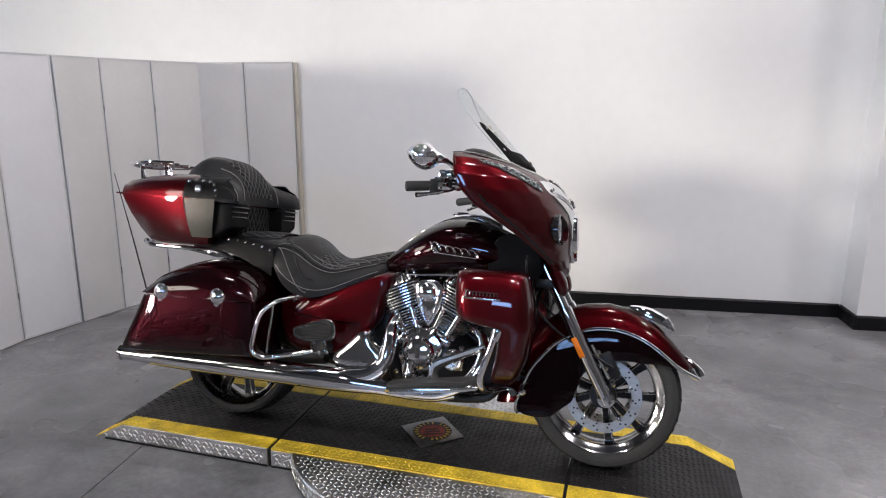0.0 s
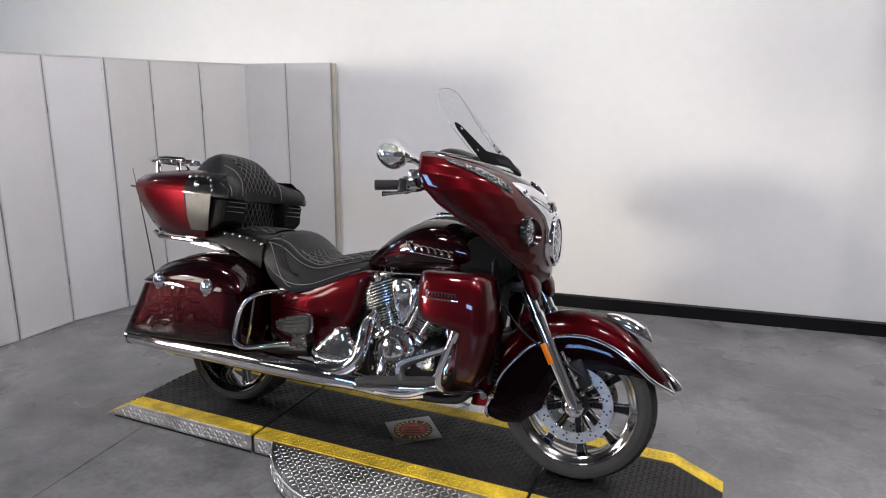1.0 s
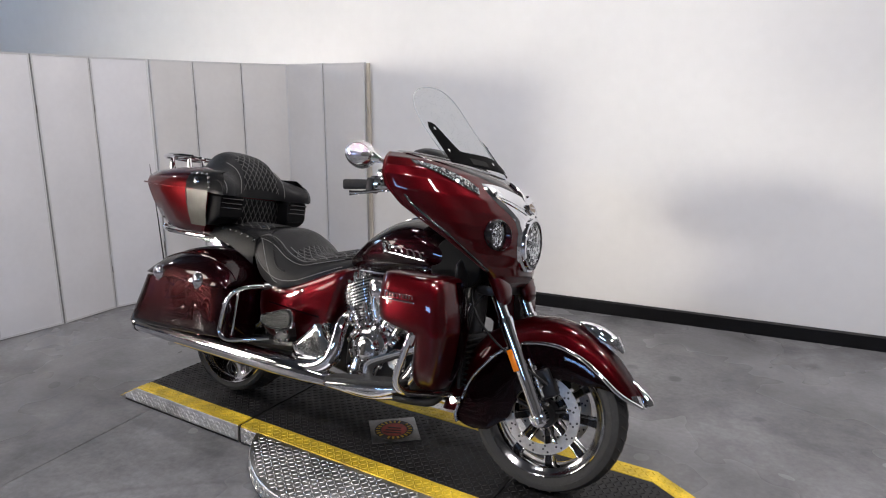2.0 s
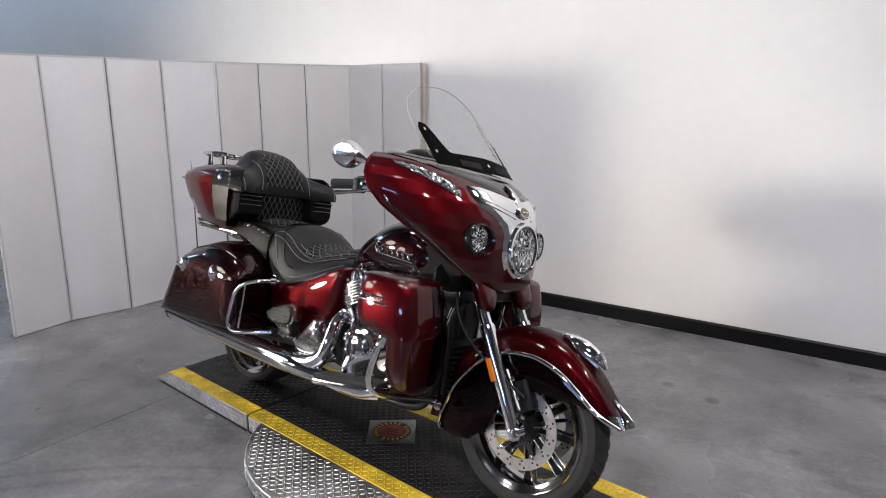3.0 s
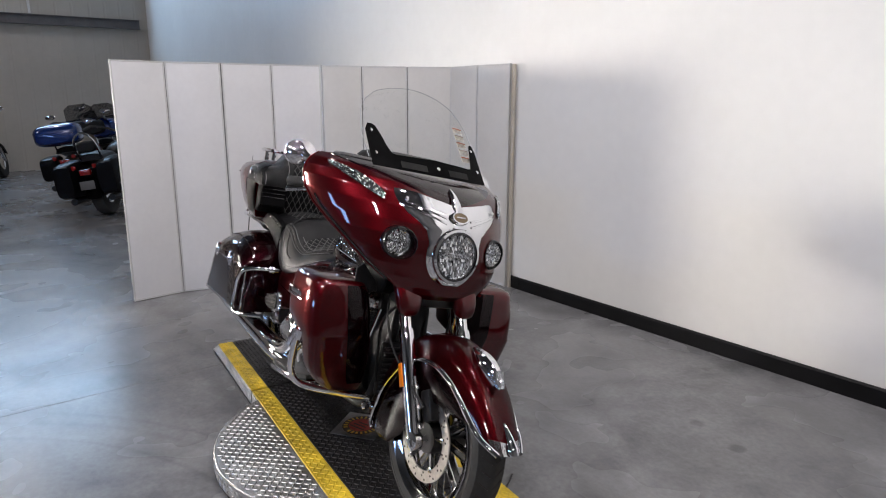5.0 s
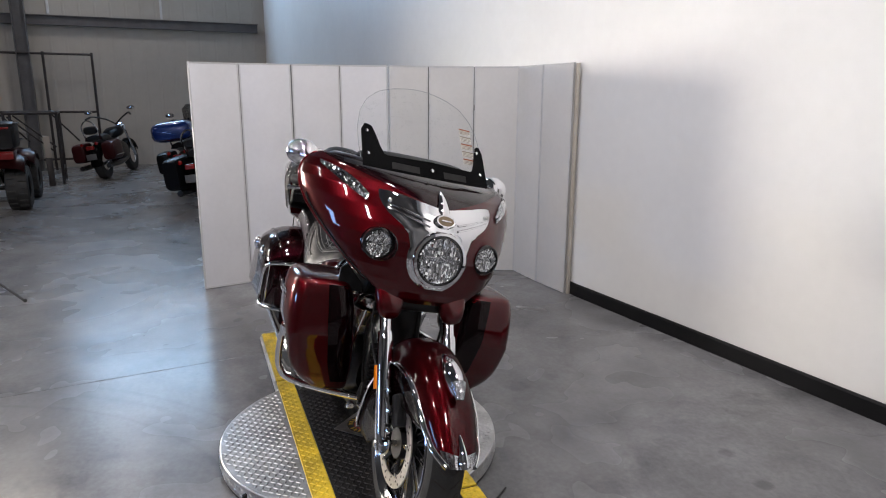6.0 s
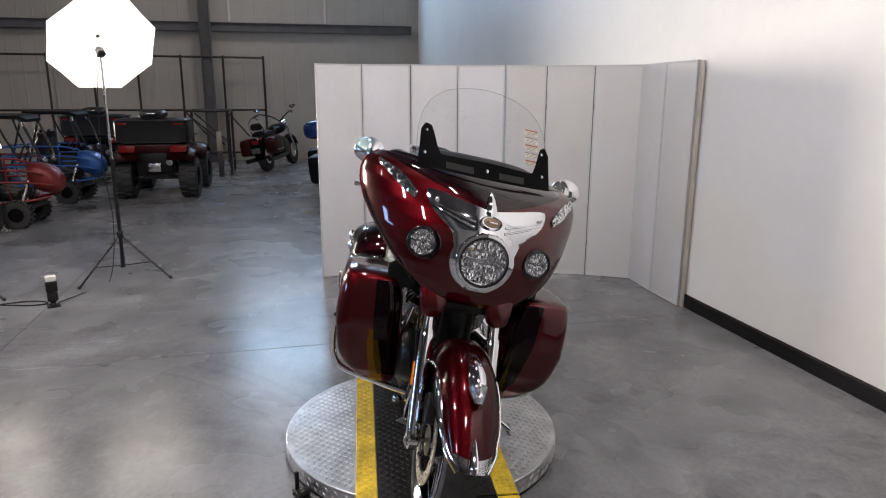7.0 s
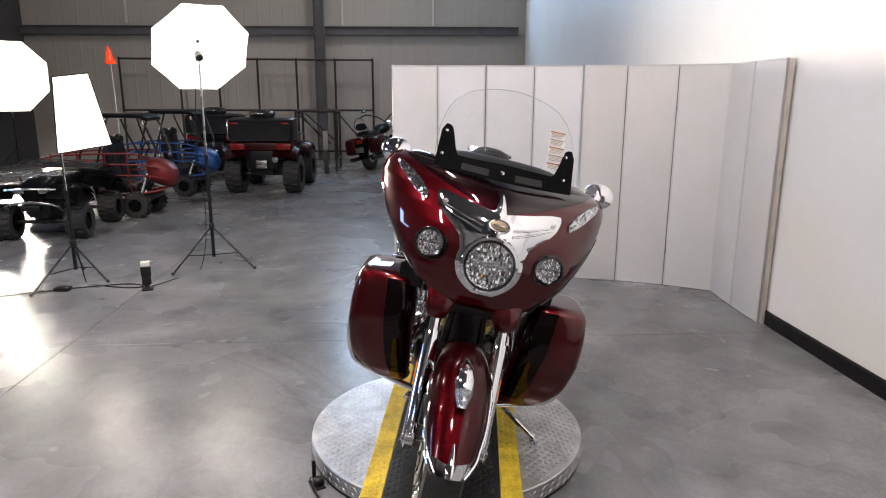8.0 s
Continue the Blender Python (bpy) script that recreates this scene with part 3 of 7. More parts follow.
ramp = thing("display_ramp", "black tread-plate ramp in three sections with yellow edges", "ramp")
for x0, x1 in SECTIONS:
    sec = part("deck", strip(x0, x1, -RW + STRIPE, RW - STRIPE), TREAD_BLACK, ramp)
    on = lambda x, y: x0 + 0.01 < x < x1 - 0.01
    tagged(part("raised_tread", lugs(on, x0, x1, -RW + STRIPE + 0.005, RW - STRIPE - 0.005, lambda x, y: ramp_z(x), 0.0225, m=RM), TREAD_BLACK, sec), kind="stuff")
    for s in (-1, 1):
        a, b = sorted((s * (RW - STRIPE + 0.0015), s * (RW - 0.0005)))
        yl = part("edge_stripe", strip(x0, x1, a, b, 0.001), YELLOW, ramp, "yellow painted edge, scuffed")
        tagged(part("raised_tread", lugs(on, x0, x1, a + 0.004, b - 0.002, lambda x, y: ramp_z(x) + 0.001, 0.0225, m=RM), YELLOW, yl), kind="stuff")
        # aluminium side flange, with lugs of its own
        a, b = sorted((s * RW, s * (RW + 0.004)))
        fl = part("side_flange", strip(x0, x1, a, b, -0.002 if x0 < -1 else -0.008), TREAD, ramp, "aluminium tread-plate flange")
        yb = sorted((s * (RW + 0.0045), s * (RW + 0.0085)))
        foot_b = box((x0 + 0.06 * (x0 < -1), yb[0], 0.0), (x1 - 0.06 * (x1 > 1), yb[1], 0.009), 0.001)
        foot_b.transform(RM)
        part("rubber_foot", foot_b, BLACK, fl)
        sl = bmesh.new()
        x = x0 + 0.02
        while x < x1 - 0.02:
            for k, z in enumerate((0.020, 0.040, 0.060)):
                if z < ramp_z(x) - 0.012:
                    m = RM @ Matrix.Translation((x + 0.009 * (k % 2), s * (RW + 0.004), z)) @ Matrix.Rotation(radians(-90 * s), 4, "X")
                    lug(sl, 0, 0, 0, 0.785 if (k + int(x * 55)) % 2 else -0.785, 0.0125, 0.0050, 0.0030, m=m)
            x += 0.022
        tagged(part("raised_tread", sl, TREAD, fl), kind="stuff")

# open gaps between the sections: their shade is put in as black strips
for x0, x1 in ((SECTIONS[0][1] + 0.001, SECTIONS[1][0] - 0.001), (SECTIONS[1][1] + 0.001, SECTIONS[2][0] - 0.001)):
    part("gap_shade", strip(x0, x1, -RW, RW, -0.005), BLACK, ramp, "black filler that stands in for the shade in the open gap")

# badge plate on the ramp: a square of tread plate with a round emblem, drawn as plain shapes
PM = RM @ pose(-0.072, 0.022, RZ, 0, 0, 42)
plate = thing("badge_plate", "square tread-plate tile with a round red and yellow emblem", "plate", PM)
part("tile", box((-0.107, -0.107, 0.0022), (0.107, 0.107, 0.0052), 0.001), TILE, plate)
part("disc", lathe(((0.088, 0.0052), (0.088, 0.0062), (0.001, 0.0062)), n=40), DECAL_BLACK, plate)
part("emblem", lathe(((0.058, 0.0062), (0.058, 0.0072), (0.001, 0.0072)), n=40), DECAL_RED, plate)
EM = pose(0, 0, 0, 0, 0, -42)
for k in range(3):
    part("emblem_bar", box((-0.045 + 0.008 * k, -0.034 + 0.022 * k, 0.0072), (0.040 - 0.006 * k, -0.026 + 0.022 * k, 0.0082), m=EM @ pose(0, 0, 0, 0, 0, 24)), DECAL_BLACK, plate)
for k in range(22):
    if k in (0, 11):
        continue
    a = 2 * math.pi * k / 22
    part("letter_bar", box((-0.0045, -0.009, 0.0062), (0.0045, 0.009, 0.0072), m=EM @ Matrix.Rotation(a, 4, "Z") @ Matrix.Translation((0, 0.073, 0))), DECAL_YELLOW, plate, smooth=0)

# low stop bracket and cable beside the turntable
br = thing("hold_down_bracket", "small black steel bracket beside the turntable", "bracket", pose(0.27, -0.565, 0, 0, 0, 25))
part("foot", box((-0.05, -0.02, 0.0), (0.05, 0.02, 0.008), 0.002), STAND_BLACK, br)
part("post", box((-0.048, -0.008, 0.008), (-0.036, 0.008, 0.085), 0.002), STAND_BLACK, br)
part("roller", lathe(((0.016, -0.02), (0.018, -0.016), (0.018, 0.016), (0.016, 0.02)), (0.02, 0, 0.026), (0, 1, 0), 16), STAND_BLACK, br)
cab = thing("power_cable", "thin black cable lying round the turntable", "cable")
part("cord", tube(((0.26, -0.60, 0.006), (0.42, -0.52, 0.006), (0.56, -0.36, 0.006), (0.66, -0.16, 0.006), (0.69, 0.05, 0.006), (0.64, 0.25, 0.006), (0.55, 0.40, 0.006)), 0.005, 6), STAND_BLACK, cab)

# ---- studio lights ----
def tripod(parent, at, top, legs, hub=0.30):
    """A light stand: three hinged legs, braces, a two-stage column."""
    part("column", tube(((*at, 0.10), (*at, top * 0.55)), 0.016, 10, 1), STAND_BLACK, parent)
    part("upper_column", tube(((*at, top * 0.55), (*at, top)), 0.011, 10, 1), STEEL, parent, "slim pale metal upper column")
    part("collar", lathe(((0.022, 0), (0.026, 0.01), (0.026, 0.05), (0.02, 0.06)), (*at, hub), n=14), STAND_BLACK, parent)
    part("knob", box((at[0] + 0.015, at[1] - 0.008, top * 0.55 - 0.02), (at[0] + 0.05, at[1] + 0.008, top * 0.55 + 0.02), 0.005), STAND_BLACK, parent)
    for lx, ly in legs:
        hip, foot = Vector((*at, hub + 0.03)), Vector((lx, ly, 0.006))
        leg = part("leg", tube((hip, foot), 0.009, 8, 1), STAND_BLACK, parent)
        part("rubber_foot", lathe(((0.012, -0.006), (0.013, 0.012), (0.009, 0.018)), foot, n=10), RUBBER, leg)
        mid = hip.lerp(foot, 0.62)
        part("brace", tube(((*at, 0.115), mid), 0.005, 6, 1), STAND_BLACK, parent)


def ring_legs(at, r, turn):
    return [(at[0] + r * math.cos(radians(turn + 120 * k)), at[1] + r * math.sin(radians(turn + 120 * k))) for k in range(3)]


um = thing("umbrella_light", "glowing white photo umbrella on a black tripod stand", "studio light")
U_AT = (-3.40, -1.97)
tripod(um, U_AT, 1.90, ring_legs(U_AT, 0.41, -45), 0.36)
aim = (UMBRELLA_AIM - UMBRELLA_AT).normalized()
UMX = look(UMBRELLA_AT, UMBRELLA_AT + aim) @ pose(0, 0, 0, 0, 0, 22.5)
rib_r = 0.435
part("canopy", skin([[UMX @ Vector((*(Vector((r * math.cos(k * math.pi / 8), r * math.sin(k * math.pi / 8))) * (1 if k % 2 == 0 else 0.915)), d)) for k in range(16)] for r, d in ((0.02, 0.13), (0.12, 0.122), (0.22, 0.098), (0.32, 0.06), (0.40, 0.018), (rib_r, 0.0))], caps=False), CLOTH_LIT, um, "brightly lit white cloth", smooth=0)
for k in range(8):
    c, s = math.cos(k * math.pi / 4), math.sin(k * math.pi / 4)
    part("rib", tube([UMX @ Vector((r * c, r * s, d + 0.004)) for r, d in ((0.03, 0.132), (0.22, 0.10), (0.40, 0.02), (0.44, -0.002))], 0.0025, 5, 3), STAND_BLACK, um)
part("shaft", tube((UMX @ Vector((0, 0, 0.15)), UMX @ Vector((0, 0, -0.30))), 0.004, 6, 1), STEEL, um)
head_at = Vector((*U_AT, 1.90))
part("lamp_head", lathe(((0.02, 0), (0.034, 0.01), (0.036, 0.07), (0.028, 0.09)), head_at + aim * 0.06 + Vector((0, 0, 0.02)), -aim, 16), STAND_BLACK, um)
part("tilt_bracket", box(head_at - Vector((0.018, 0.02, 0.03)), head_at + Vector((0.018, 0.02, 0.05)), 0.005), STAND_BLACK, um)
part("cord", tube((head_at + Vector((0.02, -0.02, 0.0)), (U_AT[0] + 0.03, U_AT[1] - 0.05, 1.5), (U_AT[0] + 0.03, U_AT[1] - 0.07, 1.0), (U_AT[0] + 0.05, U_AT[1] - 0.03, 0.5), (U_AT[0] + 0.1, U_AT[1] - 0.1, 0.008), (-2.95, -2.2, 0.006), (-2.72, -2.32, 0.006)), 0.0035, 6), STAND_BLACK, um)

sb = thing("softbox_light", "glowing rectangular softbox on a black tripod stand", "studio light")
S_AT = (-2.97, -3.03)
tripod(sb, S_AT, 1.43, ((-2.50, -3.17), (-2.90, -2.74), (-3.35, -3.15)), 0.30)
SB = look(SOFTBOX_AT, SOFTBOX_AIM) @ pose(0, 0, 0, 0, 0, -8)
w, h = 0.212, 0.31
outer = [(w, -h), (w * 0.62, h), (-w * 0.62, h), (-w, -h)]
back = [(0.07, -0.07), (0.07, 0.07), (-0.07, 0.07), (-0.07, -0.07)]
part("box_cloth", skin([[SB @ Vector((*p, 0.02)) for p in outer], [SB @ Vector((*p, 0.26)) for p in back]], caps=False), CLOTH_SIDE, sb, smooth=0)
part("diffuser", skin([[SB @ Vector((p[0] * 0.985, p[1] * 0.985, z)) for p in outer] for z in (0.012, 0.006)]), CLOTH_LIT, sb, "brightly lit white diffuser cloth", smooth=0)
part("rim", join(*[tube((SB @ Vector((*outer[i], 0.01)), SB @ Vector((*outer[(i + 1) % 4], 0.01))), 0.006, 6, 1) for i in range(4)]), STAND_BLACK, sb)
part("lamp_head", lathe(((0.05, 0), (0.055, 0.02), (0.055, 0.12), (0.04, 0.14)), SB @ Vector((0, 0, 0.25)), SB.to_3x3() @ Vector((0, 0, 1)), 18), STAND_BLACK, sb)
part("bracket", tube((SB @ Vector((0, 0, 0.30)), (S_AT[0], S_AT[1], 1.41)), 0.014, 8, 1), STAND_BLACK, sb)
part("cord", tube(((S_AT[0] + 0.02, S_AT[1], 1.3), (S_AT[0] + 0.05, S_AT[1] + 0.03, 0.6), (S_AT[0] + 0.06, S_AT[1] + 0.1, 0.006), (-2.80, -2.80, 0.006), (-2.70, -2.50, 0.006), (-2.74, -2.38, 0.006), (-2.82, -2.55, 0.006), (-2.72, -2.9, 0.006), (-2.60, -3.2, 0.006), (-2.45, -3.6, 0.006), (-2.4, -4.2, 0.006)), 0.005, 6), STAND_BLACK, sb)
part("plug_block", box((-2.70, -3.06, 0.0), (-2.62, -2.94, 0.03), 0.006), STAND_BLACK, sb)

ob_l = thing("octagonal_softbox", "large glowing octagonal softbox on a stand behind the vehicles", "studio light")
O_AT = (OCTA_AT.x - 0.26, OCTA_AT.y - 0.20)
tripod(ob_l, O_AT, 1.94, ring_legs(O_AT, 0.50, 10), 0.40)
OM = look(OCTA_AT, OCTA_AIM) @ pose(0, 0, 0, 0, 0, 22.5)
octo = lambda r, z: [OM @ Vector((r * math.cos(k * math.pi / 4), r * math.sin(k * math.pi / 4), z)) for k in range(8)]
part("box_cloth", skin([octo(0.80, 0.01), octo(0.76, 0.12), octo(0.50, 0.28), octo(0.10, 0.40)], caps=False), STAND_BLACK, ob_l, "black outer cloth", smooth=0)
part("diffuser", skin([octo(0.795, 0.012), octo(0.795, 0.004)]), CLOTH_LIT, ob_l, "brightly lit white diffuser cloth", smooth=0)
part("rim", tube(octo(0.80, 0.008), 0.012, 6, 1, closed=True), STAND_BLACK, ob_l)
part("lamp_head", lathe(((0.07, 0), (0.075, 0.02), (0.075, 0.22), (0.05, 0.25)), OM @ Vector((0, 0, 0.38)), OM.to_3x3() @ Vector((0, 0, 1)), 18), STAND_BLACK, ob_l)
part("bracket", tube((OM @ Vector((0, 0, 0.45)), (*O_AT, 1.90)), 0.016, 8, 1), STAND_BLACK, ob_l)

fl = thing("flash_unit", "black speedlight flash with a white diffuser cap standing on the floor", "flash", pose(-2.66, -2.32, 0, 0, 0, 20))
part("foot", box((-0.05, -0.045, 0.0), (0.05, 0.045, 0.012), 0.005), STAND_BLACK, fl)
part("neck", lathe(((0.025, 0.012), (0.018, 0.03), (0.03, 0.045)), n=16), STAND_BLACK, fl)
part("body", box((-0.028, -0.036, 0.045), (0.028, 0.036, 0.115), 0.008), STAND_BLACK, fl)
part("head", box((-0.034, -0.040, 0.118), (0.034, 0.040, 0.20), 0.008), STAND_BLACK, fl)
part("diffuser_cap", box((-0.032, -0.036, 0.20), (0.032, 0.036, 0.24), 0.006), LABEL_WHITE, fl, "white diffuser cap")


# ---- the motorcycle: x ahead, y to its left, z up from the rear tyre's foot; it leans on its side stand ----
BIKE = pose(-1.0, 0.06, 0.075, 0, 0, -6.5) @ pose(0, 0, 0, -12.0)
STEER = Matrix.Translation((1.40, 0, 0.80)) @ Matrix.Rotation(radians(1.2), 4, Vector((-0.485, 0, 0.875))) @ Matrix.Translation((-1.40, 0, -0.80))
bike = thing("touring_motorcycle", "candy red touring motorcycle with chrome engine, leaning on its side stand", "motorcycle", BIKE)
FA, RA = Vector((1.668, 0, 0.318)), Vector((0.0, 0, 0.311))


def around(c, r, deg, y=0.0):
    return Vector((c.x + r * math.cos(radians(deg)), y, c.z + r * math.sin(radians(deg))))


def bolt(at, axis, r=0.008, h=0.006):
    return lathe(((r, 0), (r, h * 0.7), (r * 0.6, h)), at, axis, 10)


def wheel(name, c, R, w, rim_r, disc_r, spokes):
    """Tyre, rim, paired cast spokes, hub and drilled brake discs."""
    wh = part(name, lathe(((0.052, -0.07), (0.056, -0.05), (0.05, 0.0), (0.056, 0.05), (0.052, 0.07)), c, (0, 1, 0), 28), BLACK_METAL, bike, "alloy wheel with a black hub")
    prof = [(rim_r - 0.004, -w * 0.40), (rim_r + 0.012, -w * 0.46), (rim_r + (R - rim_r) * 0.45, -w * 0.50), (rim_r + (R - rim_r) * 0.75, -w * 0.44), (R - 0.012, -w * 0.32), (R - 0.003, -w * 0.16), (R, 0)]
    prof = prof + [(r, -h) for r, h in prof[-2::-1]]
    tyre = part("tyre", lathe(prof + [prof[0]], c, (0, 1, 0), 72, ends=False), RUBBER, wh)
    groove = bmesh.new()
    for j in range(44):  # tread grooves, sunk bars of dark rubber standing a hair proud of the crown
        a = 360 * j / 44
        for s in (-1, 1):
            tube([around(c, R - 0.0012 - 0.010 * t * t, a + 5 * t, s * w * (0.06 + 0.30 * t)) for t in (0, 0.5, 1)], 0.0022, 4, 1, bm=groove)
    tagged(part("tread_groove", groove, DECAL_BLACK, tyre), kind="stuff")
    for s in (-1, 1):  # raised sidewall rings
        part("sidewall_ring", lathe(((rim_r + 0.030, s * w * 0.488), (rim_r + 0.032, s * w * 0.505), (rim_r + 0.034, s * w * 0.488)), c, (0, 1, 0), 60, ends=False), RUBBER, tyre)
        for j in range(14):
            part("sidewall_bar", box((-0.006, -0.0012, -0.005), (0.006, 0.0012, 0.005), m=Matrix.Translation(around(c, rim_r + 0.05, 40 + j * 6.5, s * w * 0.497)) @ Matrix.Rotation(radians(-(40 + j * 6.5) + 90), 4, "Y")), GIRT, tyre, smooth=0) if s < 0 else None
    rr = rim_r
    part("rim", lathe(((rr, -w * 0.41), (rr + 0.005, -w * 0.47), (rr + 0.001, -w * 0.49), (rr - 0.006, -w * 0.46), (rr - 0.012, -w * 0.42), (rr - 0.028, -w * 0.36), (rr - 0.034, -w * 0.22), (rr - 0.036, 0), (rr - 0.034, w * 0.22), (rr - 0.028, w * 0.36), (rr - 0.012, w * 0.42), (rr - 0.006, w * 0.46), (rr + 0.001, w * 0.49), (rr + 0.005, w * 0.47), (rr, w * 0.41), (rr, -w * 0.41)), c, (0, 1, 0), 72, ends=False), RIM, wh, "polished rim")
    for j in range(spokes):
        base = 360 * j / spokes
        web = skin([[around(c, r, base + d, y) for d, y in ((-h, -0.014), (h, -0.014), (h, 0.014), (-h, 0.014))] for r, h in ((0.045, 16), (0.09, 8.5), (rr * 0.62, 5.0), (rr - 0.026, 4.6))])
        sp = part("spoke", web, BLACK_GLOSS, wh, "black cast spoke with polished edges")
        for d in (-1, 1):
            for y in (-0.015, 0.015):
                part("polished_edge", tube([around(c, r, base + d * h, y) for r, h in ((0.05, 15), (0.09, 8.5), (rr * 0.62, 5.2), (rr * 0.84, 5.0), (rr - 0.022, 7.5))], 0.0028, 6, 2), ALLOY, sp)
    for s in (-1, 1):
        if not disc_r:
            continue
        y = s * 0.072
        disc = part("brake_disc", lathe(((disc_r - 0.040, y - 0.0025), (disc_r, y - 0.0025), (disc_r, y + 0.0025), (disc_r - 0.040, y + 0.0025), (disc_r - 0.040, y - 0.0025)), c, (0, 1, 0), 56, ends=False), DISC_STEEL, wh, "drilled steel brake disc")
        holes = bmesh.new()
        for j in range(30):
            for r, o in ((disc_r - 0.010, 0), (disc_r - 0.022, 5), (disc_r - 0.034, 9)):
                if (j + int(o)) % 2 == 0:
                    lathe(((0.0044, -0.0032), (0.0044, 0.0032)), around(c, r, 12 * j + o, y), (0, 1, 0), 7, holes)
        tagged(part("drill_hole", holes, DECAL_BLACK, disc, smooth=0), kind="stuff")
        for j in range(5):
            a = 72 * j + 20
            part("carrier_arm", tube((around(c, 0.055, a, y * 0.85), around(c, disc_r - 0.04, a, y)), 0.008, 6, 1), BLACK_GLOSS, wh)
            part("disc_bolt", bolt(around(c, disc_r - 0.042, a, y + s * 0.002), (0, s, 0), 0.009), CHROME, wh)
    return wh


XF[0] = STEER
wheel("front_wheel", FA, 0.306, 0.13, 0.234, 0.150, 9)
XF[0] = Matrix.Identity(4)
wheel("rear_wheel", RA, 0.288, 0.172, 0.236, 0.0, 9)

# ---- front end ----
XF[0] = STEER
TH = (16, 19, 24, 30, 36, 45, 55, 65, 78, 90, 105, 120, 135, 150, 162, 172, 180, 186, 190.5)
CROWN = np.interp(TH, (16, 20, 27, 40, 60, 90, 120, 150, 180, 190.5), (0.380, 0.370, 0.357, 0.347, 0.352, 0.367, 0.372, 0.380, 0.416, 0.446))
EDGE = np.interp(TH, (16, 20, 27, 40, 60, 90, 120, 150, 180, 190.5), (0.370, 0.345, 0.310, 0.288, 0.277, 0.272, 0.274, 0.285, 0.322, 0.350))
HALF = np.interp(TH, (16, 22, 40, 70, 120, 180, 196), (0.042, 0.072, 0.092, 0.098, 0.098, 0.098, 0.097))
top = []
for a, cr, ed, hw in zip(TH, CROWN, EDGE, HALF):
    ring = []
    for j in range(-8, 9):
        t = j / 8
        ring.append(around(FA, ed + (cr - ed) * (1 - abs(t) ** 2.4) ** 0.62, a, hw * math.copysign(abs(t) ** 0.8, t)))
    top.append(ring)
bm = skin(top, closed=False, caps=False)
bmesh.ops.solidify(bm, geom=bm.faces[:], thickness=0.003)
fender = part("front_fender", bm, RED, bike, "deep valanced candy red front fender")
for s in (-1, 1):
    rows = []
    for a in TH[:18] + (193, 197, 200, 203.5, 206, 207.2):
        ed, sk = float(np.interp(a, TH[:18] + (193, 197, 200, 203.5, 207.2), list(EDGE[:18]) + [0.352, 0.348, 0.325, 0.290, 0.232])), float(np.interp(a, (16, 20, 27, 33, 45, 60, 80, 105, 140, 165, 182, 192, 197, 203, 207.2), (0.365, 0.340, 0.300, 0.270, 0.205, 0.172, 0.150, 0.128, 0.115, 0.105, 0.112, 0.120, 0.130, 0.170, 0.222)))
        hw = float(np.interp(a, TH, HALF))
        rows.append([around(FA, ed + (sk - ed) * t, a, s * (hw - 0.004 + 0.006 * math.sin(math.pi * t))) for t in (0, 0.2, 0.4, 0.6, 0.8, 1.0)])
    bm = skin(rows, closed=False, caps=False)
    bmesh.ops.solidify(bm, geom=bm.faces[:], thickness=0.003)
    part("skirt", bm, MAROON, fender, "dark maroon fender skirt")
    part("chrome_trim", tube([around(FA, ed, a, s * (hw + 0.003)) for a, ed, hw in zip(TH, EDGE, HALF)] + [around(FA, 0.356, 194, s * 0.099), around(FA, 0.350, 197.5, s * 0.098)], 0.0092, 10, 3, flat=0.75), CHROME, fender)
    for a, r in ((100, 0.19), (118, 0.2), (150, 0.20), (166, 0.19)):
        part("bolt", bolt(around(FA, r, a, s * 0.086), (0, s, 0), 0.008), CHROME, fender)
# chrome tip at the foot of the fender, chrome lamp on its crown
rows = []
for a in (16.2, 17.8, 19.6, 21.6):
    cr, ed, hw = (float(np.interp(a, TH, q)) for q in (CROWN, EDGE, HALF))
    rows.append([around(FA, ed + (cr - ed) * (1 - abs(t) ** 2.4) ** 0.62 + 0.003, a - 0.5 + (3.0 * abs(t) if a > 20 else 0), hw * math.copysign(abs(t) ** 0.8, t)) for t in np.linspace(-1, 1, 13)])
bm = skin(rows, closed=False, caps=False)
bmesh.ops.solidify(bm, geom=bm.faces[:], thickness=0.004)
part("fender_tip", bm, CHROME, fender, "chrome fender tip")
part("fender_blade", tube([around(FA, 0.392, 16.0), around(FA, 0.388, 18.5), around(FA, 0.376, 23), around(FA, 0.362, 28), around(FA, 0.354, 31)], (0.013, 0.016, 0.012, 0.007, 0.002), 10, 4, flat=0.6), CHROME, fender)
lam = []
for t in np.linspace(0, 1, 12):
    c = around(FA, 0.353 + 0.012, 77 - 27 * t)
    h = 0.036 * math.sin(math.pi * min(t * 0.62 + 0.06, 1)) ** 0.8
    w = 0.032 * math.sin(math.pi * (0.10 + 0.72 * t)) ** 0.9
    out = (c - FA).normalized()
    lam.append([c + Vector((0, w * math.cos(q), 0)) + out * (h * max(math.sin(q), -0.35)) for q in [2 * math.pi * k / 16 for k in range(16)]])
lamp_b = part("fender_lamp", skin(lam), CHROME, bike, "chrome teardrop lamp on the front fender")
lens = []
for t in np.linspace(0, 1, 6):
    c = around(FA, 0.368 + 0.006, 55 - 8 * t)
    out = (c - FA).normalized()
    w, h = 0.029 * (1 - 0.55 * t), 0.030 * (1 - 0.75 * t)
    lens.append([c + Vector((0, w * math.cos(q), 0)) + out * (h * max(math.sin(q), -0.2) + 0.004) for q in [2 * math.pi * k / 14 for k in range(14)]])
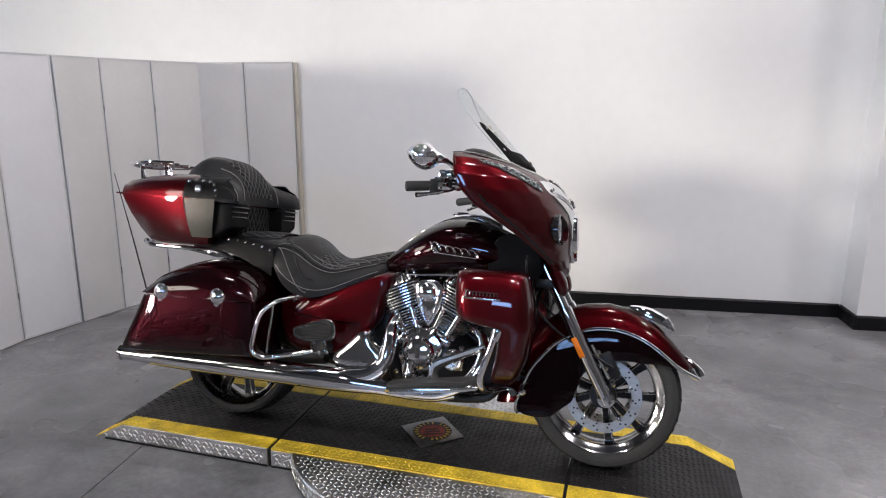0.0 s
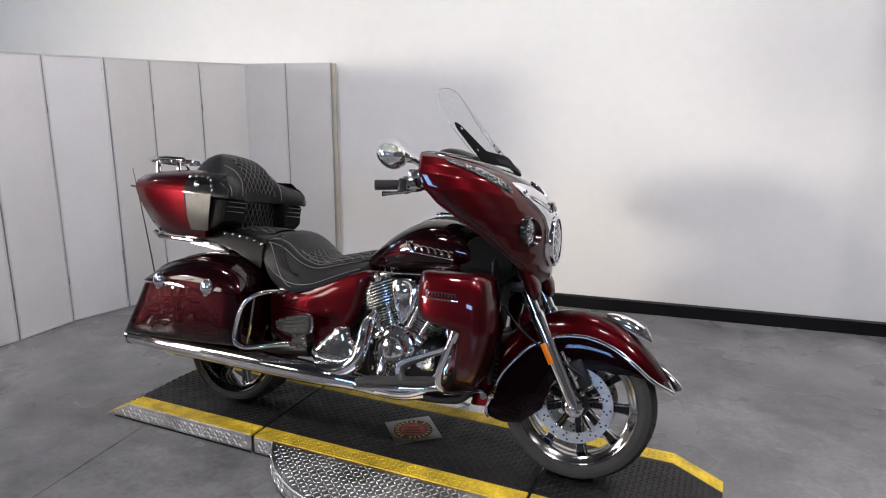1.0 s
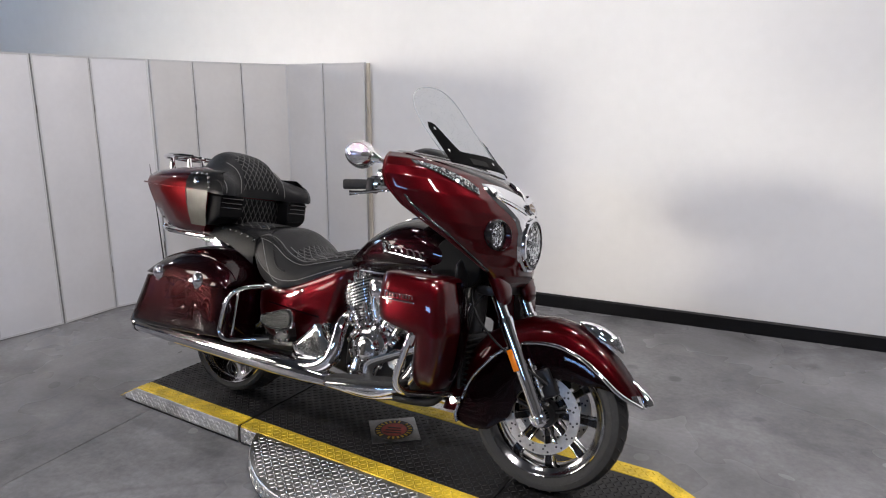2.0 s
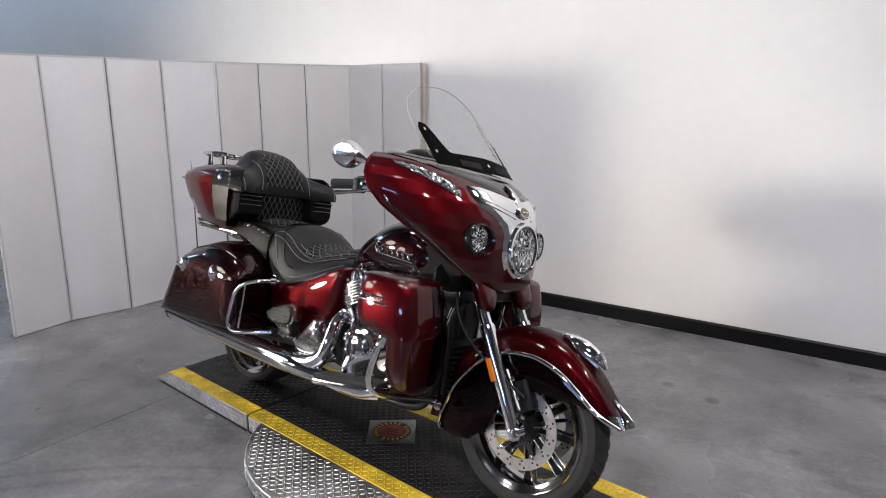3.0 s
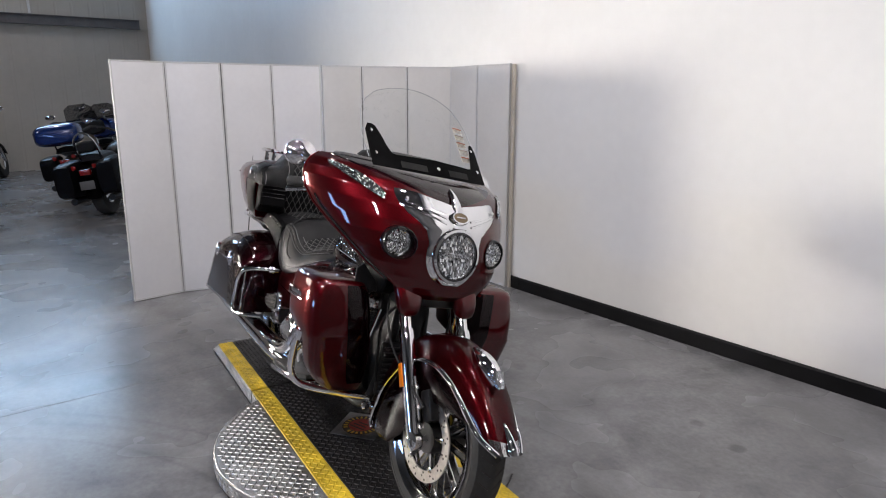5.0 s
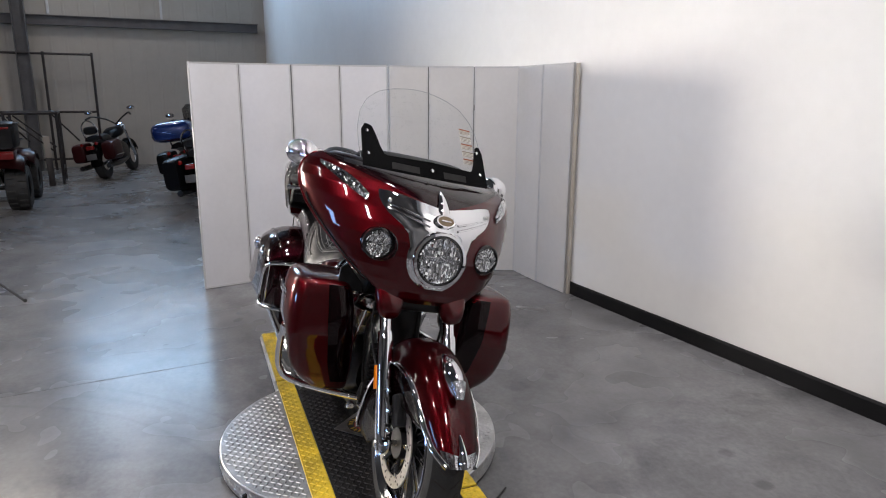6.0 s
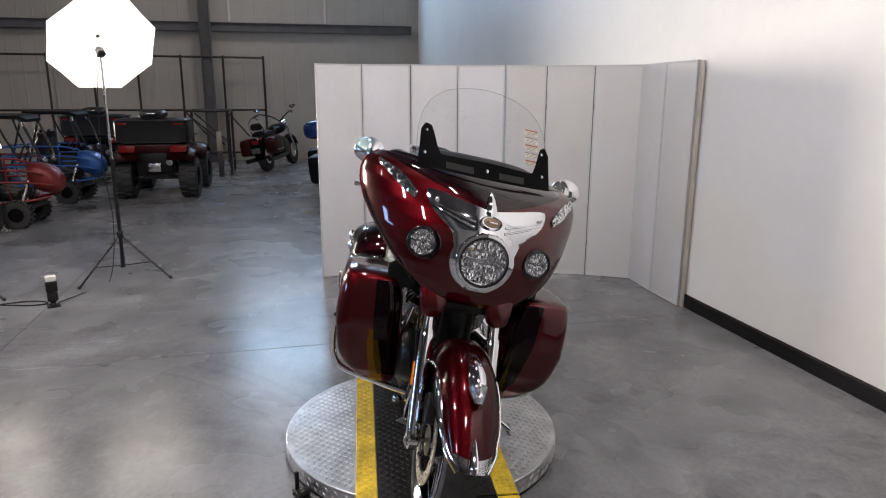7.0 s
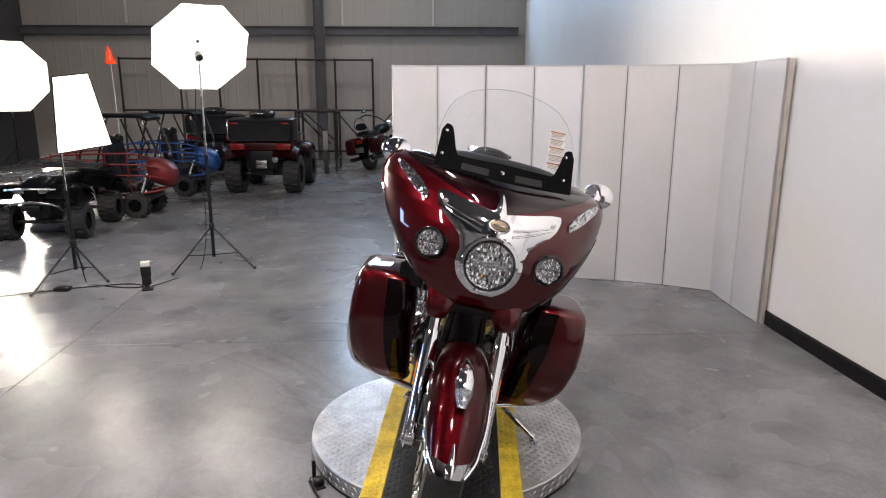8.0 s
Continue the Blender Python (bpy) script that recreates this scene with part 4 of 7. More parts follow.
part("lens", skin(lens), CRYSTAL, lamp_b, "clear faceted lens")

F0, F1 = Vector((1.395, 0, 0.845)), Vector((1.690, 0, 0.300))  # line of the fork legs
for s in (-1, 1):
    o = Vector((0, s * 0.125, 0))
    at = lambda t, dy=0.0: F0.lerp(F1, t) + o + Vector((0, s * dy, 0))
    leg = part("fork_leg", tube((at(0), at(0.42)), 0.0225, 16, 1), CHROME, bike, "chrome fork tube")
    part("slider", tube((at(0.34), at(0.38), at(0.55), at(0.9), at(1.0)), (0.028, 0.029, 0.0285, 0.027, 0.024), 16, 2), CHROME, leg)
    part("axle_clamp", lathe(((0.020, -0.02), (0.034, -0.014), (0.034, 0.014), (0.020, 0.02)), at(0.965), (0, 1, 0), 18), CHROME, leg)
    part("axle_nut", lathe(((0.013, 0), (0.013, 0.010), (0.008, 0.012)), at(0.965, 0.018), (0, s, 0), 6), STEEL, leg)
    part("reflector", box((-0.011, -0.003, -0.042), (0.011, 0.003, 0.042), 0.0025, m=Matrix.Translation(at(0.60, 0.0285) + Vector((-0.012, 0, -0.006))) @ Matrix.Rotation(radians(-28.5), 4, "Y")), AMBER, leg, "amber side reflector")
    back = Vector((0.047, 0, 0.026))
    part("caliper", box((-0.030, -0.022, -0.055), (0.030, 0.022, 0.055), 0.010, m=Matrix.Translation(at(0.79, -0.038) + back * 1.15) @ Matrix.Rotation(radians(-28), 4, "Y")), BLACK_METAL, bike, "black brake caliper")
    for t in (0.68, 0.79, 0.90):
        part("caliper_bolt", bolt(at(t, -0.005) + back * 0.9, (0, s, 0), 0.010, 0.010), CHROME, bike)
    part("bolt_bar", tube((at(0.62) + back * 0.7, at(0.86) + back * 0.8), 0.006, 6, 1), STEEL, bike)
    part("brake_hose", tube((at(0.80) + back * 1.4, at(0.55) + back * 0.6 + Vector((-0.10, s * 0.02, 0)), at(0.25) + Vector((-0.10, s * 0.015, -0.03)), at(0.05) + Vector((-0.07, 0, 0))), 0.005, 6), BLACK, bike)
    # painted shroud over the fork top
    rings = []
    for z, x0, x1, yo, yi in ((0.712, 1.474, 1.498, 0.150, 0.100), (0.720, 1.464, 1.504, 0.162, 0.088), (0.74, 1.450, 1.506, 0.170, 0.078), (0.77, 1.436, 1.500, 0.176, 0.072), (0.80, 1.420, 1.484, 0.180, 0.066), (0.84, 1.400, 1.464, 0.184, 0.062), (0.88, 1.380, 1.446, 0.186, 0.06)):
        rings.append([((x0 + x1) / 2 + (x1 - x0) / 2 * math.copysign(abs(math.cos(q)) ** 0.72, math.cos(q)), s * ((yo + yi) / 2 + (yo - yi) / 2 * math.copysign(abs(math.sin(q)) ** 0.72, math.sin(q))), z) for q in [2 * math.pi * k / 24 for k in range(24)]])
    part("fork_shroud", skin(rings), RED, bike, "red shroud over the fork")
    part("wind_deflector", slab(((s * 0.296, 0.846), (s * 0.270, 0.866), (s * 0.205, 0.80), (s * 0.198, 0.762), (s * 0.292, 0.768)), 1.350, 1.360, plane="yz", bevel=0.003), BLACK, bike, "black wind deflector under the fairing")
part("front_axle", tube((FA + Vector((0, -0.13, 0)), FA + Vector((0, 0.13, 0))), 0.010, 12, 1), STEEL, bike)
part("triple_clamp", box((1.37, -0.15, 0.735), (1.46, 0.15, 0.775), 0.012), BLACK_METAL, bike)
part("steering_stem", tube(((1.27, 0, 0.98), (1.40, 0, 0.74)), 0.028, 14, 1), BLACK_METAL, bike)

# ---- fork-mounted fairing ----
XF[0] = Matrix.Translation((1.40, 0.009, 0.80)) @ Matrix.Rotation(radians(3.6), 4, Vector((-0.485, 0, 0.875))) @ Matrix.Translation((-1.40, 0, -0.80))
LV = ((1.228, 1.052, 0.382, 1.250), (1.207, 1.056, 0.420, 1.322), (1.175, 1.065, 0.442, 1.385), (1.14, 1.068, 0.450, 1.430), (1.09, 1.092, 0.442, 1.468), (1.04, 1.140, 0.420, 1.492), (0.99, 1.216, 0.386, 1.505), (0.94, 1.296, 0.343, 1.510), (0.89, 1.362, 0.298, 1.506), (0.845, 1.415, 0.245, 1.503), (0.815, 1.440, 0.200, 1.503), (0.790, 1.452, 0.168, 1.498), (0.772, 1.458, 0.135, 1.484))
LZ, LR, LW, LN = [np.array([q[i] for q in LV][::-1]) for i in range(4)]
LW = LW + 0.009


def fair(y, z, lift=0.0):
    """The point of the fairing's skin at height z and width y, lifted off it."""
    def raw(y, z):
        xr, w, xn = np.interp(z, LZ, LR), np.interp(z, LZ, LW), np.interp(z, LZ, LN)
        return Vector((xr + (xn - xr) * max(0.0, 1 - (abs(y) / w) ** 2.05) ** 0.56, y, z))
    p = raw(y, z)
    if lift:
        e = 0.004
        du, dv = raw(y + e, z) - raw(y - e, z), raw(y, z + e) - raw(y, z - e)
        n = du.cross(dv).normalized()
        if n.x < 0:
            n = -n
        p = p + n * lift
    return p


HEAD_AT = fair(0, 0.948, -0.002)
HOLES = ((0.0, 0.948, 0.101, 0.101), (0.216, 0.966, 0.057, 0.056), (-0.216, 0.966, 0.057, 0.056))  # y, z, half width, half height of the lamp sockets


def punch(bm, lift, holes):
    """Cut the lamp sockets out of a sheet of the fairing, with clean rims."""
    bm.verts.ensure_lookup_table()
    for hy, hz, ry, rz in holes:
        inside = {v: math.hypot((v.co.y - hy) / ry, (v.co.z - hz) / rz) for v in bm.verts}
        inside = {v: q for v, q in inside.items() if q < 1.0}
        bmesh.ops.delete(bm, geom=[f for f in bm.faces if all(v in inside for v in f.verts)], context="FACES_ONLY")
        for v, q in inside.items():
            if v.is_valid and v.link_faces:
                y, z = hy + (v.co.y - hy) / max(q, 0.05), hz + (v.co.z - hz) / max(q, 0.05)
                v.co = fair(y, z, lift)
        bmesh.ops.delete(bm, geom=[e for e in bm.edges if not e.link_faces], context="EDGES")
        bmesh.ops.delete(bm, geom=[v for v in bm.verts if not v.link_edges], context="VERTS")
    return bm


rings = []
for z in np.interp(np.linspace(0, 1, 101), np.linspace(0, 1, len(LZ)), LZ):
    w = float(np.interp(z, LZ, LW))
    rings.append([fair(w * math.sin(math.pi / 2 * math.sin(math.pi / 2 * t)), z) for t in np.linspace(-1, 1, 121)])
bm = punch(skin(rings, closed=False, caps=False), 0.0, HOLES)
bmesh.ops.solidify(bm, geom=bm.faces[:], thickness=0.006)
fairing = part("fairing", bm, RED, bike, "large candy red fork-mounted fairing")
# inner side of the fairing, dark, with instruments
inner = [[(np.interp(z, LZ, LR) + 0.02 + 0.05 * (1 - (y / 0.4) ** 2), y * float(np.interp(z, LZ, LW)) / 0.44 * 0.97, z) for y in np.linspace(-0.43, 0.43, 20)] for z in np.linspace(0.84, 1.215, 12)]
part("inner_panel", skin(inner, closed=False, caps=False), BLACK, fairing, "black inner fairing panel")
# brow: dark lid between the fairing's top edge and the windshield
brow = []
for t in np.linspace(0, 1, 8):
    brow.append([fair(0.372 * math.sin(math.pi / 2 * u), 1.228).lerp(Vector((1.02 + 0.16 * math.cos(math.pi / 2 * u) ** 0.7, 0.30 * math.sin(math.pi / 2 * u), 1.242)), t) + Vector((0, 0, 0.006 * math.sin(math.pi * t))) for u in np.linspace(-1, 1, 33)])
part("brow", skin(brow, closed=False, caps=False), MAROON, fairing, "dark maroon brow under the windshield")
crease = lambda y: float(np.interp(abs(y), (0.0, 0.05, 0.15, 0.25, 0.33, 0.385), (1.122, 1.132, 1.158, 1.185, 1.206, 1.224)))
rows = []
for t in np.linspace(-1, 1, 61):
    y = 0.384 * t
    rows.append([fair(y * (1 if z < 1.22 else 0.985), min(z, 1.2275), 0.0035 if 0 < k < 7 else 0.0005) for k, z in enumerate(np.linspace(crease(y), 1.228, 8))])
part("brow_front", skin(rows, closed=False, caps=False), MAROON, fairing, "dark maroon upper front of the fairing")
part("brow_seam", tube([fair(0.372 * math.sin(math.pi / 2 * u), 1.226, 0.002) for u in np.linspace(-1, 1, 25)], 0.003, 6, 2), BLACK, fairing)
for s in (-1, 1):
    part("rear_edge", tube([fair(s * float(np.interp(z, LZ, LW)) * 0.9995, z) + Vector((-0.002, 0, 0)) for z in np.linspace(0.83, 1.222, 16)], 0.0055, 6, 2), RED, fairing)

# chrome mask round the headlight
NZ = (0.838, 0.855, 0.88, 0.93, 0.985, 1.025, 1.05, 1.075, 1.10, 1.122, 1.138, 1.150)
NW = (0.045, 0.075, 0.097, 0.110, 0.116, 0.128, 0.155, 0.194, 0.219, 0.230, 0.233, 0.230)
mask = []
for z in np.linspace(NZ[0], NZ[-1], 60):
    w = float(np.interp(z, NZ, NW)) if z > 0.975 else math.sqrt(max(0.120 ** 2 - (z - 0.948) ** 2, 0.0012))
    row = []
    for t in np.linspace(-1, 1, 61):
        zz = z - (0.034 * (1 - abs(t)) ** 1.2 if z > 1.11 else 0.0) * (z - 1.11) / 0.04
        edge = max(0.0, 1 - abs(t) ** 6)
        row.append(fair(w * t, zz, 0.001 + 0.012 * edge))
    mask.append(row)
nac = part("chrome_mask", punch(skin(mask, closed=False, caps=False), 0.012, HOLES[:1]), CHROME, fairing, "polished chrome mask round the headlight")
for s in (-1, 1):
    for k in range(2):
        part("rib_line", tube([fair(s * (0.055 + 0.15 * t), 1.074 - 0.020 * k + 0.034 * t + 0.012 * k * t, 0.013) for t in (0, 0.33, 0.66, 1.0)], (0.0045, 0.004, 0.003, 0.001), 6, 3), CHROME, nac)
    part("screw", bolt(fair(s * 0.197, 1.116, 0.012), (1, 0, 0.3), 0.008), STEEL, nac)
# ornament over the headlight: swept crest and an oval badge
crest = []
for z, w, h in ((1.176, 0.004, 0.004), (1.168, 0.009, 0.009), (1.150, 0.015, 0.013), (1.128, 0.022, 0.014), (1.112, 0.026, 0.011), (1.098, 0.020, 0.007), (1.088, 0.010, 0.004)):
    c, n = fair(0, z, 0.008), (fair(0, z, 0.02) - fair(0, z, 0.01)).normalized()
    crest.append([c + Vector((0, w * math.cos(q), 0)) + n * (h * math.sin(q)) for q in [2 * math.pi * k / 16 for k in range(16)]])
part("crest", skin(crest), CHROME, nac, "chrome crest ornament")
BADGE, BN = fair(0, 1.080, 0.016), (fair(0, 1.080, 0.03) - fair(0, 1.080, 0.01)).normalized()
BM = Matrix.Translation(BADGE) @ Matrix.Rotation(-math.atan2(BN.z, BN.x), 4, "Y") @ Matrix.Diagonal((1, 1.05, 0.62, 1))
for name, prof, material in (("oval_badge", ((0.036, 0.0), (0.041, 0.004), (0.036, 0.010), (0.030, 0.009)), CHROME), ("badge_field", ((0.0305, 0.0085), (0.020, 0.0095), (0.001, 0.010)), BADGE_TAN)):
    bm = lathe(prof, (0, 0, 0), (1, 0, 0), 32, ends=False)
    bmesh.ops.transform(bm, matrix=BM, verts=bm.verts[:])
    part(name, bm, material, nac)
part("badge_bar", box((0.0095, -0.020, -0.004), (0.0115, 0.020, 0.004), 0.001, m=BM), CHROME, nac)


def facets(cells, seed=3, tilt=0.45, nod=None):
    """Small tilted mirrors: cells of (middle, one side, other side, normal)."""
    rng = random.Random(seed)
    bm = bmesh.new()
    for c, u, v, n in cells:
        a, b = rng.uniform(-tilt, tilt), rng.uniform(-1, 1) * (tilt if nod is None else nod)
        bm.faces.new([bm.verts.new(c + u * i + v * j + n * (a * i * u.length + b * j * v.length)) for i, j in ((-1, -1), (1, -1), (1, 1), (-1, 1))])
    return bm


def round_lamp(name, at, axis, r, label, bar, bezel=CHROME):
    """Chrome bezel, faceted bowl, clear lens."""
    at, ax = Vector(at), Vector(axis).normalized()
    ob = part(name, lathe(((r * 0.98, -0.06), (r * 1.10, -0.02), (r * 1.13, 0.004), (r * 1.10, 0.014), (r * 1.0, 0.016), (r * 0.985, 0.0), (r * 0.97, -0.02)), at, ax, 44, ends=False), bezel, bike, label)
    part("gasket", lathe(((r * 0.985, -0.002), (r * 0.985, 0.012), (r * 0.92, 0.013), (r * 0.92, -0.002)), at, ax, 44, ends=False), BLACK_GLOSS, ob)
    part("reflector_bowl", lathe([(r * 0.95 * math.sqrt(t), -0.004 + 0.012 * t) for t in (0.002, 0.05, 0.15, 0.3, 0.5, 0.75, 1.0)], at, ax, 40, ends=False), REFLECTOR, ob, "faceted bright reflector")
    u = Vector((0, 1, 0))
    v = ax.cross(u)
    a, b, c, d = bar
    m = Matrix.Translation(at) @ Matrix((u, v, ax)).transposed().to_4x4()
    part("reflector_cell", box((a * r, b * r, -0.006), (c * r, d * r, 0.008), 0.002, m=m, seg=1), CRYSTAL, ob)
    # fine mirror facets in rows, split by a level bar
    cells, st = [], r * 0.06
    for i in range(-15, 16):
        for row in (-0.80, -0.68, -0.56, -0.44, -0.32, -0.20, -0.10, 0.18, 0.30, 0.42, 0.54, 0.66, 0.78):
            if math.hypot(i * st, row * r) < r * 0.88:
                dip = 0.004 + 0.03 * ((i * st) ** 2 + (row * r) ** 2) / r
                cells.append((at + u * (i * st) + v * (row * r) + ax * dip, u * st * 0.49, v * r * 0.058, ax))
    tagged(part("reflector_facet", facets(cells, 3, 0.42, 0.34), FACET, ob, smooth=0), kind="stuff")
    part("lens", lathe([(r * 0.93 * math.sin(t), 0.010 + 0.010 * math.cos(t)) for t in np.linspace(0.0, math.pi / 2, 7)], at, ax, 40, ends=False), LENS, ob, "clear glass lens").visible_shadow = False
    return ob


round_lamp("headlight", HEAD_AT, (1, 0, 0.05), 0.092, "round chrome-rimmed headlight", (-0.75, -0.06, 0.75, 0.08))
for s in (-1, 1):
    p = fair(s * 0.219, 0.966) + Vector((-0.013, 0, 0))
    n = Vector((1, s * 0.10, 0.02)).normalized()
    wall = []
    for lift, back, k in ((0.004, 0.0, 1.05), (0.0055, 0.0, 1.0), (0.002, 0.0, 0.95), (0.0, 0.05, 0.90), (0.0, 0.075, 0.88)):
        wall.append([fair(s * 0.216 + 0.057 * k * math.cos(q), 0.966 + 0.056 * k * math.sin(q), lift) - Vector((back, 0, 0)) for q in [2 * math.pi * j / 48 for j in range(48)]])
    part("lamp_socket", skin(wall, caps=False), MAROON, fairing, "dark maroon oval lamp socket")
    round_lamp("driving_light", p, n, 0.052, "round driving light in a black ring", (-0.7, -0.05, 0.7, 0.07), BLACK_GLOSS)
    # crystal running-light strip
    rows = []
    for t in np.linspace(0, 1, 16):
        yy = 0.405 - 0.140 * t - 0.010 * math.sin(math.pi * t)
        zz = 1.194 - 0.080 * t
        hw = 0.003 + 0.0165 * math.sin(math.pi * (0.05 + 0.80 * t)) ** 0.9
        rows.append([fair(s * (yy - 0.55 * (q - 0) * 0.4), zz + q, 0.004) for q in (-hw, -hw * 0.4, hw * 0.4, hw)])
    bm = skin(rows, closed=False, caps=False)
    bmesh.ops.solidify(bm, geom=bm.faces[:], thickness=-0.004)
    strip_l = part("running_light", bm, CRYSTAL, fairing, "crystal-clear running light strip")
    cells = []
    for t in np.linspace(0.02, 0.98, 40):
        yy, zz = 0.405 - 0.140 * t - 0.010 * math.sin(math.pi * t), 1.194 - 0.080 * t
        hw = 0.003 + 0.0165 * math.sin(math.pi * (0.05 + 0.80 * t)) ** 0.9
        for q in (-0.75, -0.45, -0.15, 0.15, 0.45, 0.75):
            f = lambda dy, dz: fair(s * (yy + dy - 0.22 * q * hw), zz + q * hw + dz, 0.0062)
            c = f(0, 0)
            du, dv = (f(0.0015, -0.0009) - c), (f(0, 0.12 * hw) - c)
            cells.append((c, du, dv, du.cross(dv).normalized()))
    tagged(part("facet", facets(cells, 5, 0.62), FACET, strip_l, smooth=0), kind="stuff")
    # speaker-side seam and lower edge bead
    part("edge_bead", tube([fair(s * float(np.interp(z, LZ, LW)) * 0.985, z, 0.002) for z in np.linspace(0.83, 1.07, 9)], 0.004, 6, 3), BLACK_GLOSS, fairing)

# ---- windshield ----
XF[0] = STEER
def shield(y, z):
    return Vector((1.222 - (z - 1.25) * 0.93 + 0.074 * (1 - (y / 0.27) ** 2), y, z))


edge = [(-0.262, 1.25), (-0.268, 1.30), (-0.268, 1.36), (-0.256, 1.425), (-0.225, 1.48), (-0.165, 1.525), (-0.085, 1.548), (0, 1.555)]
half_w = lambda z: float(np.interp(z, [e[1] for e in edge], [-e[0] for e in edge]))
rows = [[shield(half_w(z) * t, z) for t in np.linspace(-1, 1, 25)] for z in [1.25 + 0.303 * math.sin(math.pi / 2 * k / 18) for k in range(19)]]
bm = skin(rows, closed=False, caps=False)
bmesh.ops.solidify(bm, geom=bm.faces[:], thickness=0.004)
ws = part("windshield", bm, SCREEN_CLEAR, bike, "clear acrylic windshield with a thin bright edge")
ws.visible_shadow = False
rim_w = [shield(-half_w(z), z) for z in np.linspace(1.25, 1.54, 14)] + [shield(y, float(np.interp(-abs(y), [e[0] for e in edge[4:]], [e[1] for e in edge[4:]]))) for y in (-0.12, -0.06, 0, 0.06, 0.12)] + [shield(half_w(z), z) for z in np.linspace(1.54, 1.25, 14)]
part("polished_edge", tube(rim_w, 0.0014, 6, 2), mat("acrylic_edge", (0.36, 0.38, 0.39), 0.2, coat=0.5), ws)
# black bracket: low in the middle, horns at both sides
fr_rows = []
for t in np.linspace(-1, 1, 41):
    y = 0.267 * t + 0.009
    k = min(1.0, max(0.0, (abs(t) - 0.68) / 0.20))
    up = 1.272 + 0.104 * k * k * (3 - 2 * k) + 0.010 * (1 - abs(t)) - 0.25 * max(0.0, abs(t) - 0.95)
    lo = 1.222
    fr_rows.append([shield(y, z) + Vector((0.007, 0, 0)) for z in np.linspace(lo, up if abs(t) < 0.985 else up - 0.012, 7)])
bm = skin(fr_rows, closed=False, caps=False)
bmesh.ops.solidify(bm, geom=bm.faces[:], thickness=0.010)
wbr = part("windshield_bracket", bm, MATT_BLACK, bike, "black windshield bracket with two horns")
for s in (-1, 1):
    for y, z in ((0.238, 1.350), (0.238, 1.268)):
        part("screw", bolt(shield(s * y, z) + Vector((0.008, 0, 0)), (1, 0, 0.8), 0.007), CHROME, wbr)
    rows = [[shield(s * y, z) + Vector((0.0125, 0, 0)) for z in (1.232, 1.243, 1.255)] for y in np.linspace(0.05, 0.155, 8)]
    bm = skin(rows, closed=False, caps=False)
    bmesh.ops.solidify(bm, geom=bm.faces[:], thickness=-0.003)
    part("vent", bm, RUBBER, wbr)
part("screw", bolt(shield(0, 1.250) + Vector((0.010, 0, 0)), (1, 0, 0.8), 0.008), CHROME, wbr)
# warning label inside the shield, lettered as bars
for k in range(5):
    z0 = 1.300 + 0.029 * k
    rows = [[shield(y, z) + Vector((-0.006, 0, 0)) for z in (z0, z0 + 0.022)] for y in (0.165, 0.195, 0.228)]
    p = part("warning_label", skin(rows, closed=False, caps=False), LABEL_WHITE, ws, smooth=0)
    rows = [[shield(y, z) + Vector((-0.0035, 0, 0)) for z in (z0 + 0.017, z0 + 0.022)] for y in (0.165, 0.195, 0.228)]
    part("heading_bar", skin(rows, closed=False, caps=False), LABEL_RED if k % 2 == 0 else LABEL_GREY, p, smooth=0)
    for q in range(3):
        rows = [[shield(y, z) + Vector((-0.0035, 0, 0)) for z in (z0 + 0.002 + 0.005 * q, z0 + 0.0042 + 0.005 * q)] for y in (0.168, 0.195, 0.224 - 0.008 * (q == 0))]
        part("print_bar", skin(rows, closed=False, caps=False), LABEL_GREY, p, smooth=0)
# instrument hood behind the shield
part("dash_hood", hull(dense(((1.03, 0.16, 1.20, 1.25), (1.07, 0.24, 1.19, 1.285), (1.13, 0.25, 1.19, 1.285), (1.19, 0.20, 1.20, 1.262)), 2), 20, 3), BLACK, bike, "black instrument hood")

